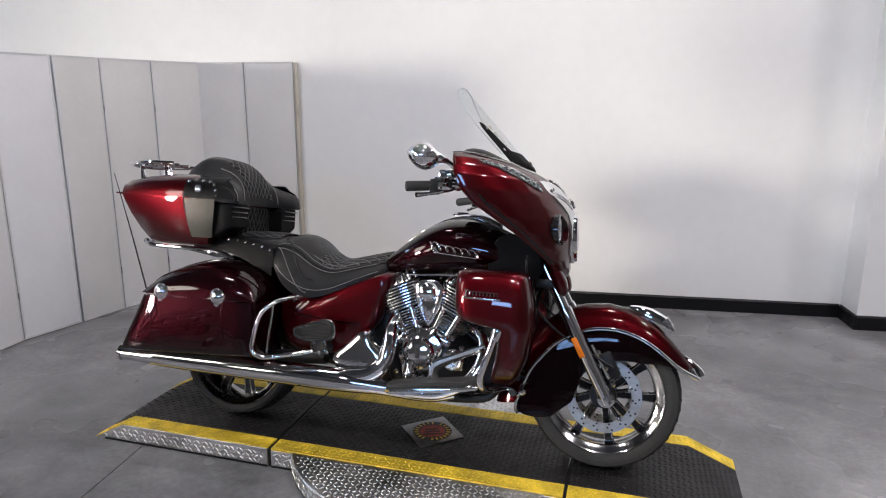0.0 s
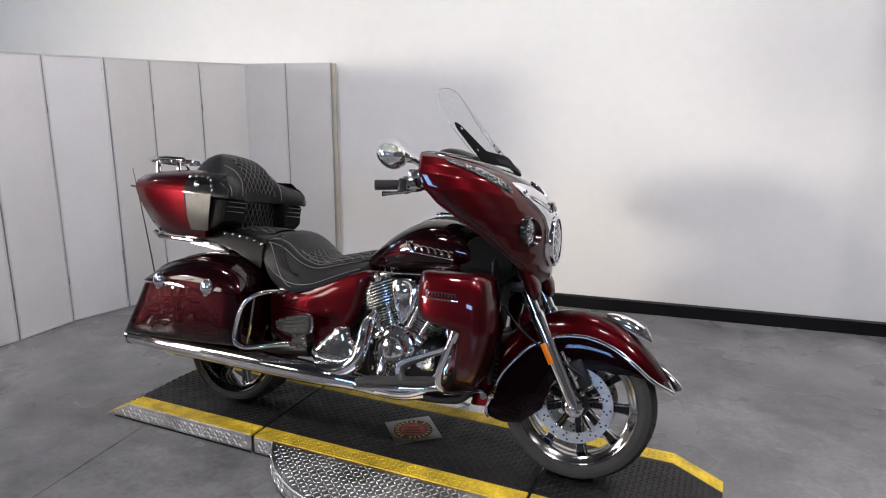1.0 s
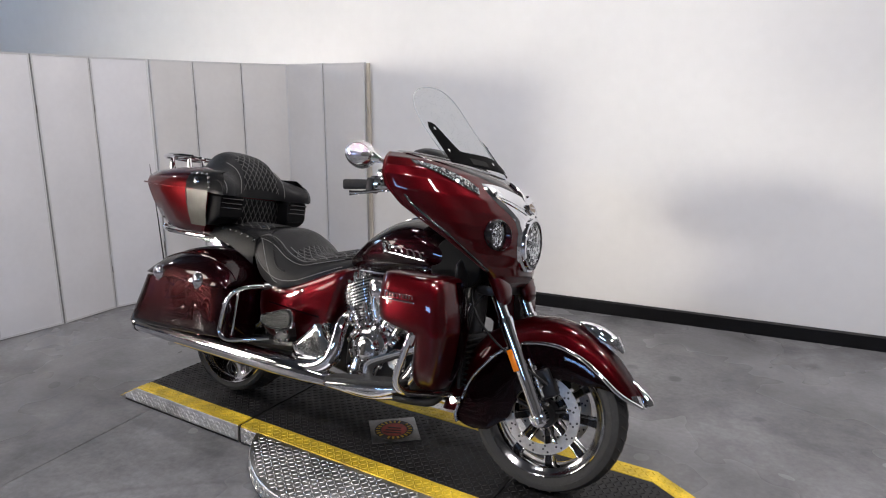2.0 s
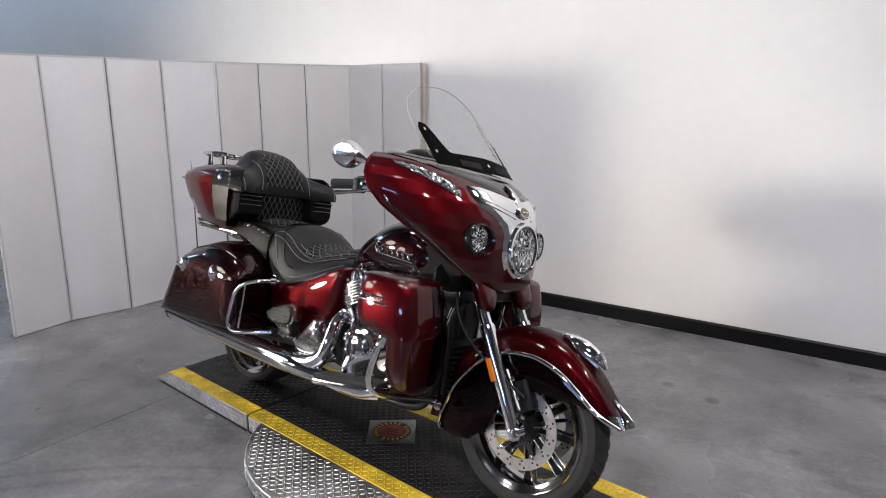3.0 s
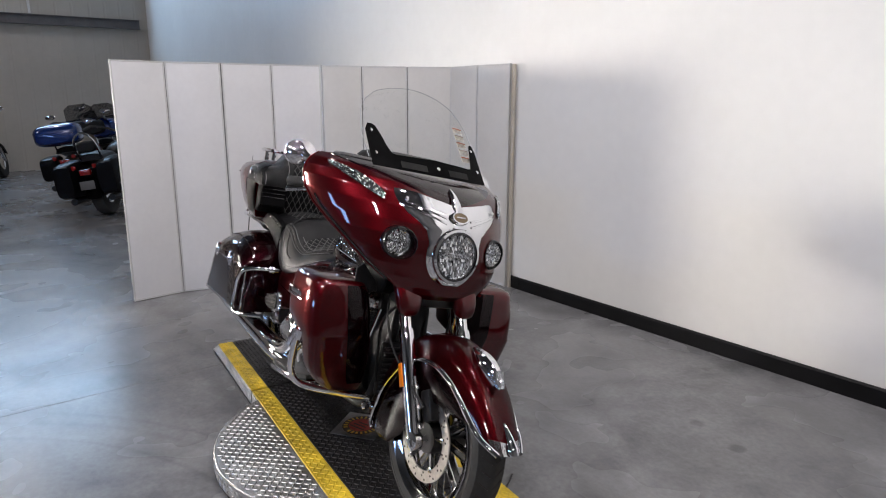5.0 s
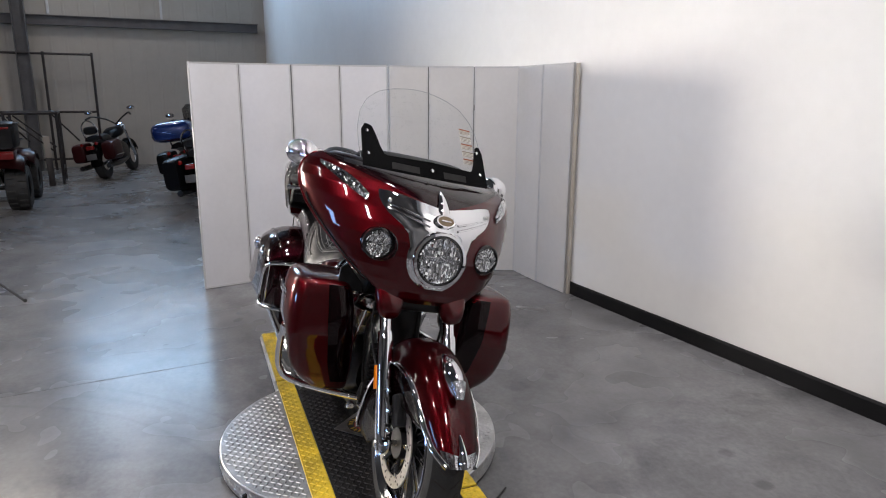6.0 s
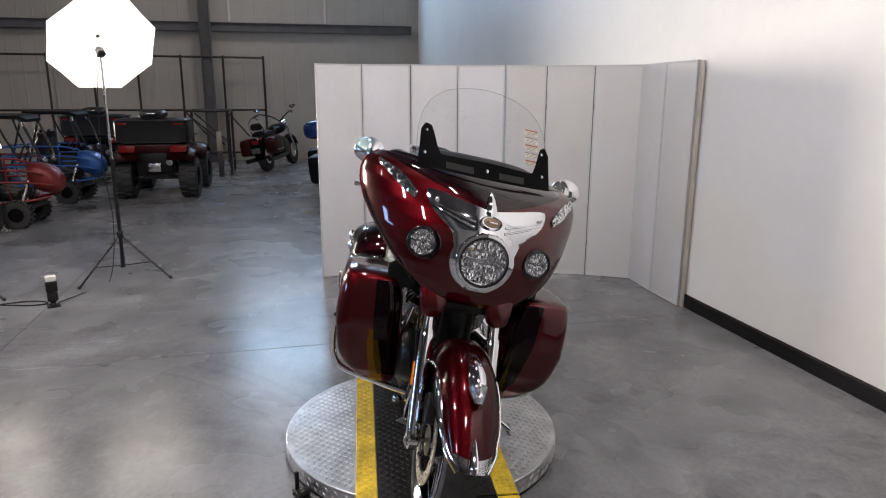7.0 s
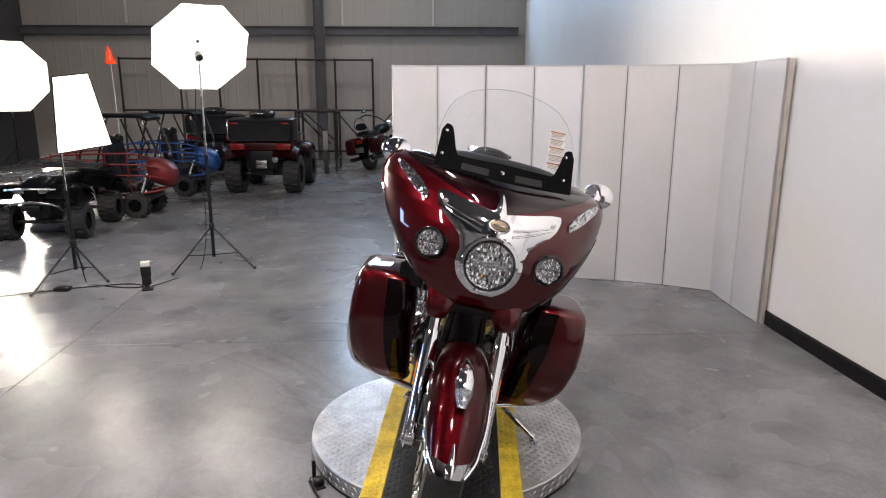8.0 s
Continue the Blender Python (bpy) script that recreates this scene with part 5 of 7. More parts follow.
# ---- handlebar, mirrors ----
for s in (-1, 1):
    bar = part("handlebar", tube(((1.20, s * 0.05, 1.03), (1.19, s * 0.18, 1.09), (1.10, s * 0.33, 1.115), (1.01, s * 0.375, 1.108), (0.93, s * 0.415, 1.098)), 0.0135, 12), CHROME, bike)
    part("grip", tube(((1.000, s * 0.380, 1.107), (0.96, s * 0.400, 1.103), (0.905, s * 0.430, 1.096), (0.901, s * 0.432, 1.0955)), (0.018, 0.019, 0.0195, 0.013), 14, 3), RUBBER, bar, "black rubber grip")
    XF[0] = STEER @ Matrix.Translation((-0.036, s * 0.017, 0.003))
    part("switch_housing", hull(dense(((1.035, 0.026, 1.085, 1.138, s * 0.362), (1.055, 0.031, 1.078, 1.142, s * 0.352), (1.085, 0.030, 1.082, 1.142, s * 0.340), (1.10, 0.022, 1.09, 1.135, s * 0.334)), 2), 16, 3), CHROME, bar)
    part("reservoir", box((1.045, s * 0.335 - 0.028, 1.135), (1.10, s * 0.335 + 0.028, 1.168), 0.008), CHROME, bar)
    part("switch_pod", box((1.020, s * 0.368 - 0.022, 1.070), (1.052, s * 0.368 + 0.022, 1.128), 0.006), BLACK, bar)
    part("bar_clamp", lathe(((0.021, -0.012), (0.024, -0.008), (0.024, 0.008), (0.021, 0.012)), (1.115, s * 0.325, 1.113), (0.9, -0.45 * s, 0), 14), CHROME, bar)
    for k in range(3):
        part("switch", box((1.060 + 0.012 * k, s * 0.385 - 0.006, 1.090 + 0.012 * k), (1.068 + 0.012 * k, s * 0.385 + 0.004, 1.098 + 0.012 * k), 0.002), BLACK_GLOSS, bar)
    part("hose", tube(((1.09, s * 0.33, 1.14), (1.13, s * 0.30, 1.17), (1.17, s * 0.24, 1.12), (1.20, s * 0.16, 1.02)), 0.0055, 6), BLACK, bar)
    part("lever", tube(((1.10, s * 0.34, 1.098), (1.06, s * 0.375, 1.080), (1.02, s * 0.41, 1.068), (0.985, s * 0.44, 1.060)), (0.009, 0.007, 0.0065, 0.010), 8), CHROME, bar)
    XF[0] = STEER
    mir = part("mirror", hull([(0.97 - 0.070 + 0.122 * t, 0.066 * math.sin(math.pi * (0.04 + 0.90 * t)) ** 0.62, 1.221 - 0.056 * math.sin(math.pi * (0.03 + 0.92 * t)) ** 0.62 - 0.012 * t, 1.221 + 0.050 * math.sin(math.pi * (0.03 + 0.92 * t)) ** 0.62 - 0.010 * t, 0.446 if s > 0 else -0.428, 2.0) for t in np.linspace(0, 1, 15)], 22), CHROME, bike, "chrome teardrop mirror")
    part("mirror_stem", tube(((0.985, s * 0.430, 1.216), (1.018, s * 0.424, 1.206), (1.05, s * 0.405, 1.195), (1.09, s * 0.36, 1.16)), (0.036, 0.022, 0.010, 0.009), 12), CHROME, mir)
    part("turn_signal", hull([(1.185 + 0.055 * t, 0.026 * math.sin(math.pi * (0.08 + 0.88 * t)) ** 0.6, 1.165 - 0.02 * math.sin(math.pi * (0.08 + 0.88 * t)), 1.165 + 0.02 * math.sin(math.pi * (0.08 + 0.88 * t)), s * 0.20, 2) for t in np.linspace(0, 1, 7)], 14), CHROME, bike)
XF[0] = Matrix.Identity(4)

# ---- frame and tank ----
part("frame_core", hull(dense(((0.22, 0.10, 0.36, 0.66), (0.50, 0.11, 0.30, 0.66), (0.80, 0.08, 0.25, 0.74), (1.10, 0.08, 0.25, 0.78), (1.28, 0.07, 0.30, 0.86), (1.33, 0.05, 0.62, 0.90)), 3), 16, 4), BLACK_METAL, bike, "black frame and engine core")
tank = part("fuel_tank", hull(dense(((0.665, 0.025, 0.752, 0.772), (0.69, 0.075, 0.742, 0.795), (0.76, 0.130, 0.738, 0.850), (0.86, 0.178, 0.742, 0.930), (0.98, 0.205, 0.750, 0.992), (1.10, 0.212, 0.760, 1.000), (1.22, 0.200, 0.765, 0.960), (1.33, 0.150, 0.780, 0.905), (1.37, 0.09, 0.80, 0.87)), 4), 30, 2.5), MAROON, bike, "deep maroon fuel tank")
part("console", hull(dense(((0.80, 0.03, 0.88, 0.902), (0.88, 0.048, 0.93, 0.958), (1.00, 0.055, 0.98, 1.014), (1.12, 0.05, 0.985, 1.018), (1.20, 0.03, 0.95, 0.985)), 3), 18, 2.5), CHROME, tank, "chrome tank console")
part("filler_cap", lathe(((0.038, 0), (0.040, 0.008), (0.032, 0.016), (0.001, 0.018)), (1.02, 0, 1.010), (0, 0, 1), 24), CHROME, tank)
for s in (-1, 1):
    part("tank_seam", tube(((0.70, s * 0.085, 0.748), (0.86, s * 0.176, 0.752), (1.02, s * 0.205, 0.763), (1.20, s * 0.200, 0.772)), 0.005, 6), CHROME, tank)
for s in (-1, 1):
    # maker's script on the tank, as a plain flourish of the same size
    side = lambda x, z: Vector((x, s * (0.2105 - 0.10 * max(0, (z - 0.855)) ** 1.0 - 0.30 * max(0, 0.98 - x) ** 1.6 - 4.2 * (z - 0.87) ** 2), z))
    badge = part("tank_script", tube([side(0.945 + 0.215 * t + 0.012 * math.sin(t * 44), 0.878 - 0.022 * t + (0.019 if t < 0.16 else 0.0115) * math.cos(t * 44 + 0.6)) for t in np.linspace(0, 1, 120)], 0.0032, 6, 1), CHROME, tank, "chrome script emblem as a plain flourish")
    part("flourish", tube([side(0.945 + 0.045 * t, 0.895 - 0.045 * t) for t in (0, 0.3, 0.6, 1)], (0.003, 0.006, 0.006, 0.003), 6), CHROME, badge)
    part("underline", tube([side(0.965 + 0.20 * t, 0.852 - 0.016 * t) for t in (0, 0.5, 1)], 0.003, 6), CHROME, badge)
    part("neck_cover", slab(((1.19, 0.80), (1.28, 0.758), (1.375, 0.765), (1.41, 0.83), (1.37, 0.915), (1.27, 0.945), (1.205, 0.90)), s * 0.10, s * 0.195, bevel=0.006, smooth=3), MATT_BLACK, bike, "black plastic cover beside the steering neck")

# ---- seats ----
def saddle(sections, n=28):
    """Cross-sections of (x, half width at top, half width at hem, top, hem): a padded top with drooping sides."""
    rings = []
    for x, wt, wh, zt, zh in sections:
        ring = []
        for j in range(n):
            t = -1 + 2 * j / (n - 1)
            a = abs(t)
            if a < 0.62:
                u = a / 0.62
                y, z = wt * u, zt - 0.034 * u ** 2
            else:
                u = (a - 0.62) / 0.38
                y = wt + (wh - wt) * math.sin(math.pi / 2 * u)
                z = zt - 0.034 - (zt - 0.034 - zh) * (1 - math.cos(math.pi / 2 * u)) ** 0.75
            ring.append((x, math.copysign(y, t), z))
        ring += [(x, wh * 0.8, zh + 0.01), (x, -wh * 0.8, zh + 0.01)]
        rings.append(ring)
    return skin(rings)


rider = dense(((0.225, 0.165, 0.200, 0.855, 0.790), (0.245, 0.175, 0.212, 0.872, 0.735), (0.29, 0.175, 0.222, 0.880, 0.672), (0.35, 0.172, 0.226, 0.862, 0.632), (0.42, 0.170, 0.226, 0.812, 0.620), (0.50, 0.160, 0.214, 0.782, 0.638), (0.58, 0.155, 0.192, 0.795, 0.678), (0.66, 0.130, 0.158, 0.815, 0.720), (0.73, 0.092, 0.112, 0.830, 0.752), (0.765, 0.040, 0.055, 0.822, 0.775)), 3)
seat = part("rider_seat", saddle(rider), LEATHER, bike, "black leather rider saddle with grey stitching")
RX = [r[0] for r in rider]


def on_seat(x, t):
    wt, wh, zt, zh = (float(np.interp(x, RX, [r[k] for r in rider])) for k in (1, 2, 3, 4))
    a = abs(t)
    if a < 0.62:
        u = a / 0.62
        y, z = wt * u, zt - 0.034 * u ** 2
    else:
        u = (a - 0.62) / 0.38
        y = wt + (wh - wt) * math.sin(math.pi / 2 * u)
        z = zt - 0.034 - (zt - 0.034 - zh) * (1 - math.cos(math.pi / 2 * u)) ** 0.75
    return Vector((x, math.copysign(y, t), z))


rows = []
for x in np.linspace(0.43, 0.735, 18):
    rows.append([on_seat(x, 0.59 * t) + Vector((0, 0, 0.009 * math.sin(math.pi * (t + 1) / 2) ** 0.4)) for t in np.linspace(-1, 1, 17)])
part("quilted_insert", skin(rows, closed=False, caps=False), QUILT, seat, "diamond-quilted leather insert")
rows = []
for x in np.linspace(0.262, 0.43, 12):
    u = (x - 0.262) / 0.168
    w = 0.60 * math.sin(math.pi * (0.16 + 0.68 * u)) ** 0.6
    rows.append([on_seat(x, w * t) + Vector((0, 0, 0.012 * math.sin(math.pi * min(max(u, 0.03), 0.97)) ** 0.6 * (1 - abs(t) ** 4) + 0.001)) for t in np.linspace(-1, 1, 17)])
part("bolster", skin(rows, closed=False, caps=False), LEATHER, seat, "raised leather lumbar pad")
for s in (-1, 1):
    part("stitching", tube([on_seat(x, s * 0.63) + Vector((0, 0, 0.001)) for x in np.linspace(0.24, 0.74, 20)], 0.0018, 5, 2), THREAD, seat)
    part("stitching", tube([on_seat(x, s * (0.54 - 0.0 * x)) + Vector((0, 0, 0.003)) for x in np.linspace(0.40, 0.72, 14)], 0.0018, 5, 2), THREAD, seat)
    part("piping", tube([on_seat(x, s * 0.665) + Vector((0, 0, -0.002)) for x in np.linspace(0.24, 0.72, 20)], 0.0075, 8, 2), LEATHER, seat)
    part("stitching", tube([on_seat(x, s * 0.715) + Vector((0, s * 0.002, 0.001)) for x in np.linspace(0.25, 0.70, 18)], 0.0016, 5, 2), THREAD, seat)
    part("stitching", tube([on_seat(x, s * (0.70 + 0.26 * math.sin(math.pi / 2 * (x - 0.25) / 0.16))) + Vector((0, s * 0.002, 0.001)) for x in np.linspace(0.25, 0.41, 12)], 0.0016, 5, 2), THREAD, seat)
    part("stitching", tube([on_seat(x, s * 0.93) + Vector((0, s * 0.002, 0)) for x in np.linspace(0.25, 0.70, 18)], 0.0016, 5, 2), THREAD, seat)
    part("piping", tube([on_seat(0.235 + 0.20 * u, s * (0.30 + 0.55 * math.sin(math.pi / 2 * min(1, u * 1.2)))) + Vector((0, 0, 0.004)) for u in np.linspace(0, 1, 12)], 0.004, 6, 2), LEATHER, seat)
pill = dense(((-0.20, 0.150, 0.170, 0.845, 0.80), (-0.17, 0.165, 0.185, 0.868, 0.795), (-0.05, 0.170, 0.192, 0.878, 0.788), (0.10, 0.170, 0.196, 0.882, 0.770), (0.20, 0.165, 0.196, 0.880, 0.745), (0.238, 0.160, 0.190, 0.868, 0.735)), 3)
pil = part("pillion_seat", saddle(pill), LEATHER, bike, "black leather passenger seat")
rows = [[Vector((x, 0.125 * t, float(np.interp(x, [p[0] for p in pill], [p[3] for p in pill])) + 0.002 - 0.0184 * t * t + 0.007 * (1 - abs(t) ** 4))) for t in np.linspace(-1, 1, 13)] for x in np.linspace(-0.16, 0.215, 14)]
part("quilted_insert", skin(rows, closed=False, caps=False), QUILT, pil)
for s in (-1, 1):
    # studded leather valance beside the passenger seat
    rows = [[Vector((x, s * y, z)) for y, z in ((0.186, zt), (0.205, zt - 0.012), (0.214, zt - 0.040), (0.216, zb))] for x, zt, zb in ((-0.10, 0.868, 0.80), (0.0, 0.868, 0.790), (0.08, 0.862, 0.770), (0.16, 0.850, 0.735), (0.235, 0.830, 0.700))]
    bm = skin(rows, closed=False, caps=False)
    bmesh.ops.solidify(bm, geom=bm.faces[:], thickness=0.004)
    val = part("seat_valance", bm, LEATHER, bike, "studded black leather valance")
    for k in range(7):
        x = -0.03 + 0.042 * k
        part("stud", lathe(((0.006, 0), (0.005, 0.003), (0.001, 0.005)), (x, s * 0.211, float(np.interp(x, (-0.1, 0.0, 0.08, 0.16, 0.235), (0.868, 0.868, 0.862, 0.850, 0.830))) - 0.020), (0, s, 0.4), 8), CHROME, val)

# ---- rear fender ----
rows = []
for a in np.linspace(28, 183, 26):
    R = float(np.interp(a, (28, 60, 90, 130, 170, 183), (0.47, 0.49, 0.475, 0.43, 0.40, 0.41)))
    rows.append([around(RA, R - dz, a, y) for y, dz in ((-0.165, 0.30), (-0.168, 0.16), (-0.160, 0.06), (-0.12, 0.018), (-0.06, 0.003), (0, 0), (0.06, 0.003), (0.12, 0.018), (0.160, 0.06), (0.168, 0.16), (0.165, 0.30))])
bm = skin(rows, closed=False, caps=False)
bmesh.ops.solidify(bm, geom=bm.faces[:], thickness=0.003)
part("rear_fender", bm, MAROON, bike, "dark maroon rear fender")
part("tail_lamp", hull([(-0.415 - 0.03 * t, 0.045 * (1 - 0.4 * t * t), 0.445 + 0.01 * t, 0.525 - 0.01 * t, 0, 2.2) for t in np.linspace(0, 1, 5)], 16), CHROME, bike)

# ---- saddlebags ----
BAG_LOW = ((-0.395, 0.338), (-0.20, 0.345), (0.05, 0.358), (0.262, 0.372), (0.272, 0.45), (0.270, 0.53), (0.262, 0.596), (0.05, 0.5955), (-0.15, 0.593), (-0.285, 0.590), (-0.325, 0.50), (-0.365, 0.41))


def lid_point(x, a, s):
    """A point of the saddlebag lid at a length x, from its inner top (0) round to its outer hem (90 degrees)."""
    d = (x + 0.014) / 0.2765
    n = 2.2 if d > 0 else 1.75
    top = 0.158 * max(0.0, 1 - abs(d) ** n) ** (1 / n)
    return Vector((x, s * (0.185 + 0.222 * (1 - 0.10 * d ** 4) * math.sin(a) ** 0.87), 0.5985 + top * math.cos(a) ** 0.87))


for s in (-1, 1):
    lowp = [(s * d, i) for d, i in ((0.350, 0.0), (0.374, 0.005), (0.390, 0.016), (0.400, 0.045), (0.405, 0.10))]
    bm = slab(BAG_LOW, s * 0.185, s * 0.40, bevel=0.006, puff=lowp)
    for i, v in enumerate(bm.verts):  # both halves meet in a fine joint
        if 6 <= i % len(BAG_LOW) <= 9:
            v.co.z = BAG_LOW[i % len(BAG_LOW)][1]
    bm2 = skin([[lid_point(-0.014 - 0.2763 * math.cos(math.pi * k / 40), a, s) for a in np.linspace(0, math.pi / 2, 19)] for k in range(41)], closed=False, caps=False)
    bmesh.ops.recalc_face_normals(bm2, faces=bm2.faces[:])
    bag = part("saddlebag", bm, MAROON, bike, "dark maroon hard saddlebag")
    part("lid", bm2, MAROON, bag, "dark red rounded saddlebag lid")
    part("lid_band", tube([lid_point(x, 0.72, s) for x in np.linspace(-0.284, 0.256, 25)], 0.0045, 6, 2), MAROON, bag)
    for x in (-0.177, 0.097):
        lt = part("latch", lathe(((0.033, 0), (0.035, 0.008), (0.028, 0.018), (0.014, 0.024), (0.001, 0.025)), (x, s * 0.396, 0.612), (0, s, 0), 20), CHROME, bag, "chrome latch")
        part("latch_tongue", box((x - 0.012, s * 0.402 - 0.008, 0.570), (x + 0.012, s * 0.402 + 0.008, 0.612), 0.005), CHROME, lt)
        part("latch_arm", box((x - 0.022, s * 0.404 - 0.005, 0.598), (x + 0.022, s * 0.404 + 0.005, 0.608), 0.003), CHROME, lt)
    part("hinge_bar", tube(((-0.24, s * 0.405, 0.594), (-0.05, s * 0.409, 0.5965), (0.20, s * 0.408, 0.599)), 0.0014, 6), BLACK_GLOSS, bag)
    # chrome guard before the bag
    g = part("bag_guard", tube(((0.405, s * 0.25, 0.622), (0.385, s * 0.33, 0.622), (0.350, s * 0.395, 0.604), (0.306, s * 0.41, 0.555), (0.282, s * 0.41, 0.47), (0.278, s * 0.41, 0.41), (0.318, s * 0.405, 0.383), (0.40, s * 0.385, 0.395), (0.50, s * 0.33, 0.415)), 0.0092, 12), CHROME, bike, "chrome bag guard rail")
    part("guard_strut", tube(((0.352, s * 0.392, 0.602), (0.332, s * 0.39, 0.40)), 0.005, 8, 1), CHROME, g)
    part("guard_clamp", lathe(((0.018, -0.012), (0.018, 0.012)), (0.395, s * 0.28, 0.622), (0.3, -s, 0), 12), CHROME, g)
    # muffler under the bag, with a fishtail end
    muf = part("muffler", tube(((-0.455, s * 0.278, 0.302), (-0.44, s * 0.278, 0.302), (-0.15, s * 0.282, 0.303), (0.25, s * 0.286, 0.303), (0.55, s * 0.288, 0.302), (0.68, s * 0.285, 0.300), (0.80, s * 0.27, 0.292), (0.98, s * 0.235, 0.272), (1.08, s * 0.20, 0.285)), (0.034, 0.036, 0.045, 0.048, 0.048, 0.044, 0.034, 0.028, 0.026), 22, 4), CHROME, bike, "long chrome muffler")
    part("muffler_tip", lathe(((0.038, 0), (0.040, 0.012), (0.033, 0.016), (0.030, -0.03)), (-0.453, s * 0.278, 0.302), (-1, 0, 0), 22, ends=False), CHROME, muf)
    part("muffler_core", lathe(((0.031, 0.0), (0.001, 0.001)), (-0.452, s * 0.278, 0.302), (-1, 0, 0), 16), DECAL_BLACK, muf)

# ---- top trunk with backrest ----
TRUNK = ((-0.575, 0.200), (-0.530, 0.252), (-0.40, 0.282), (-0.20, 0.298), (-0.01, 0.302), (0.035, 0.300))


def trunk_ring(z, back, front, inset):
    """A level of the trunk, tapering to its tail; back and front are its ends."""
    out = []
    for s in (-1, 1):
        seq = [(x, w) for x, w in TRUNK]
        pts = []
        for x, w in seq:
            t = (x + 0.575) / 0.61
            pts.append((back + (front - back) * t, s * (w - inset * (1 - 0.35 * t)), z))
        out += pts if s < 0 else pts[::-1]
    return out


low = [trunk_ring(z, b, f, i) for z, b, f, i in ((0.812, -0.415, -0.08, 0.075), (0.822, -0.435, -0.06, 0.055), (0.87, -0.475, -0.045, 0.032), (0.94, -0.525, -0.035, 0.012), (1.00, -0.562, -0.03, 0.003), (1.022, -0.572, -0.03, 0.001))]
trunk = part("top_trunk", skin(low), RED, bike, "candy red hard top trunk")
lid = [trunk_ring(z, b, f, i) for z, b, f, i in ((1.0223, -0.572, -0.03, 0.0010), (1.040, -0.574, -0.03, 0.0006), (1.065, -0.564, -0.04, 0.004), (1.090, -0.535, -0.07, 0.024), (1.112, -0.475, -0.12, 0.060), (1.128, -0.40, -0.16, 0.120), (1.134, -0.33, -0.18, 0.200))]
part("lid", skin(lid), RED, trunk, "red trunk lid with a lip")
LIP = [Vector(p) for p in trunk_ring(1.030, -0.577, 0.02, -0.003)]
part("lid_lip", tube([LIP[2].lerp(LIP[1], 0.5), LIP[1], LIP[0], LIP[11], LIP[10], LIP[10].lerp(LIP[9], 0.5)], (0.001, 0.003, 0.005, 0.005, 0.003, 0.001), 6, 3), RED, trunk)
for s in (-1, 1):
    # grey lower corner, studded leather corner with a chrome lock
    rows = [[Vector((x, s * y, z)) for x, y in ((xa, ya), (xa * 0.5 + xb * 0.5, (ya + yb) / 2 + 0.003), (xb, yb))] for z, xa, ya, xb, yb in ((0.850, -0.125, 0.286, -0.020, 0.290), (0.90, -0.140, 0.297, -0.014, 0.301), (0.95, -0.150, 0.305, -0.008, 0.308), (1.018, -0.160, 0.310, -0.002, 0.312))]
    bm = skin(rows, closed=False, caps=False)
    bmesh.ops.solidify(bm, geom=bm.faces[:], thickness=0.006)
    part("corner_panel", bm, GREY_PANEL, trunk, "grey metallic corner panel")
    rows = [[Vector((x, s * y, z)) for x, y in ((-0.165, ya), (-0.07, ya + 0.004), (0.00, ya + 0.005), (0.03, ya + 0.003), (xb, ya - 0.014))] for z, ya, xb in ((1.022, 0.309, 0.088), (1.06, 0.306, 0.080), (1.085, 0.294, 0.062), (1.104, 0.272, 0.030), (1.120, 0.235, -0.010))]
    bm = skin(rows, closed=False, caps=False)
    bmesh.ops.solidify(bm, geom=bm.faces[:], thickness=-0.005)
    cor = part("leather_corner", bm, LEATHER, trunk, "studded black leather corner")
    for x, z, y in ((-0.148, 1.092, 0.288), (-0.112, 1.096, 0.287), (-0.076, 1.097, 0.287), (-0.040, 1.094, 0.289), (-0.012, 1.080, 0.302), (0.004, 1.056, 0.311), (0.010, 1.034, 0.313)):
        part("stud", lathe(((0.006, 0), (0.005, 0.003), (0.001, 0.005)), (x, s * (y + 0.004), z), (0, s, 0.5), 8), CHROME, cor)
    part("lock", lathe(((0.016, 0), (0.017, 0.006), (0.010, 0.011), (0.001, 0.012)), (-0.085, s * 0.310, 1.060), (0, s, 0.15), 16), CHROME, cor, "chrome trunk lock")
    part("seam_trim", tube([(-0.162, s * 0.309, 1.020), (-0.152, s * 0.304, 0.96), (-0.127, s * 0.283, 0.852)], 0.004, 6), BLACK, trunk)
    # speaker pod beside the lower pad, louvred in front
    pod = part("speaker_pod", hull(dense(((-0.06, 0.060, 0.855, 1.008, s * 0.214), (-0.02, 0.066, 0.858, 1.008, s * 0.216), (0.0, 0.070, 0.862, 1.008, s * 0.220), (0.040, 0.072, 0.880, 1.008, s * 0.222), (0.066, 0.068, 0.905, 1.006, s * 0.220)), 2), 24, 9), MATT_BLACK, bike, "black speaker pod with louvres")
    for k in range(5):
        part("louvre", box((0.0, s * 0.224 - 0.062, 0.898 + 0.022 * k), (0.062 + 0.0035 * k, s * 0.224 + 0.062, 0.906 + 0.022 * k), 0.003), BLACK_GLOSS, pod)
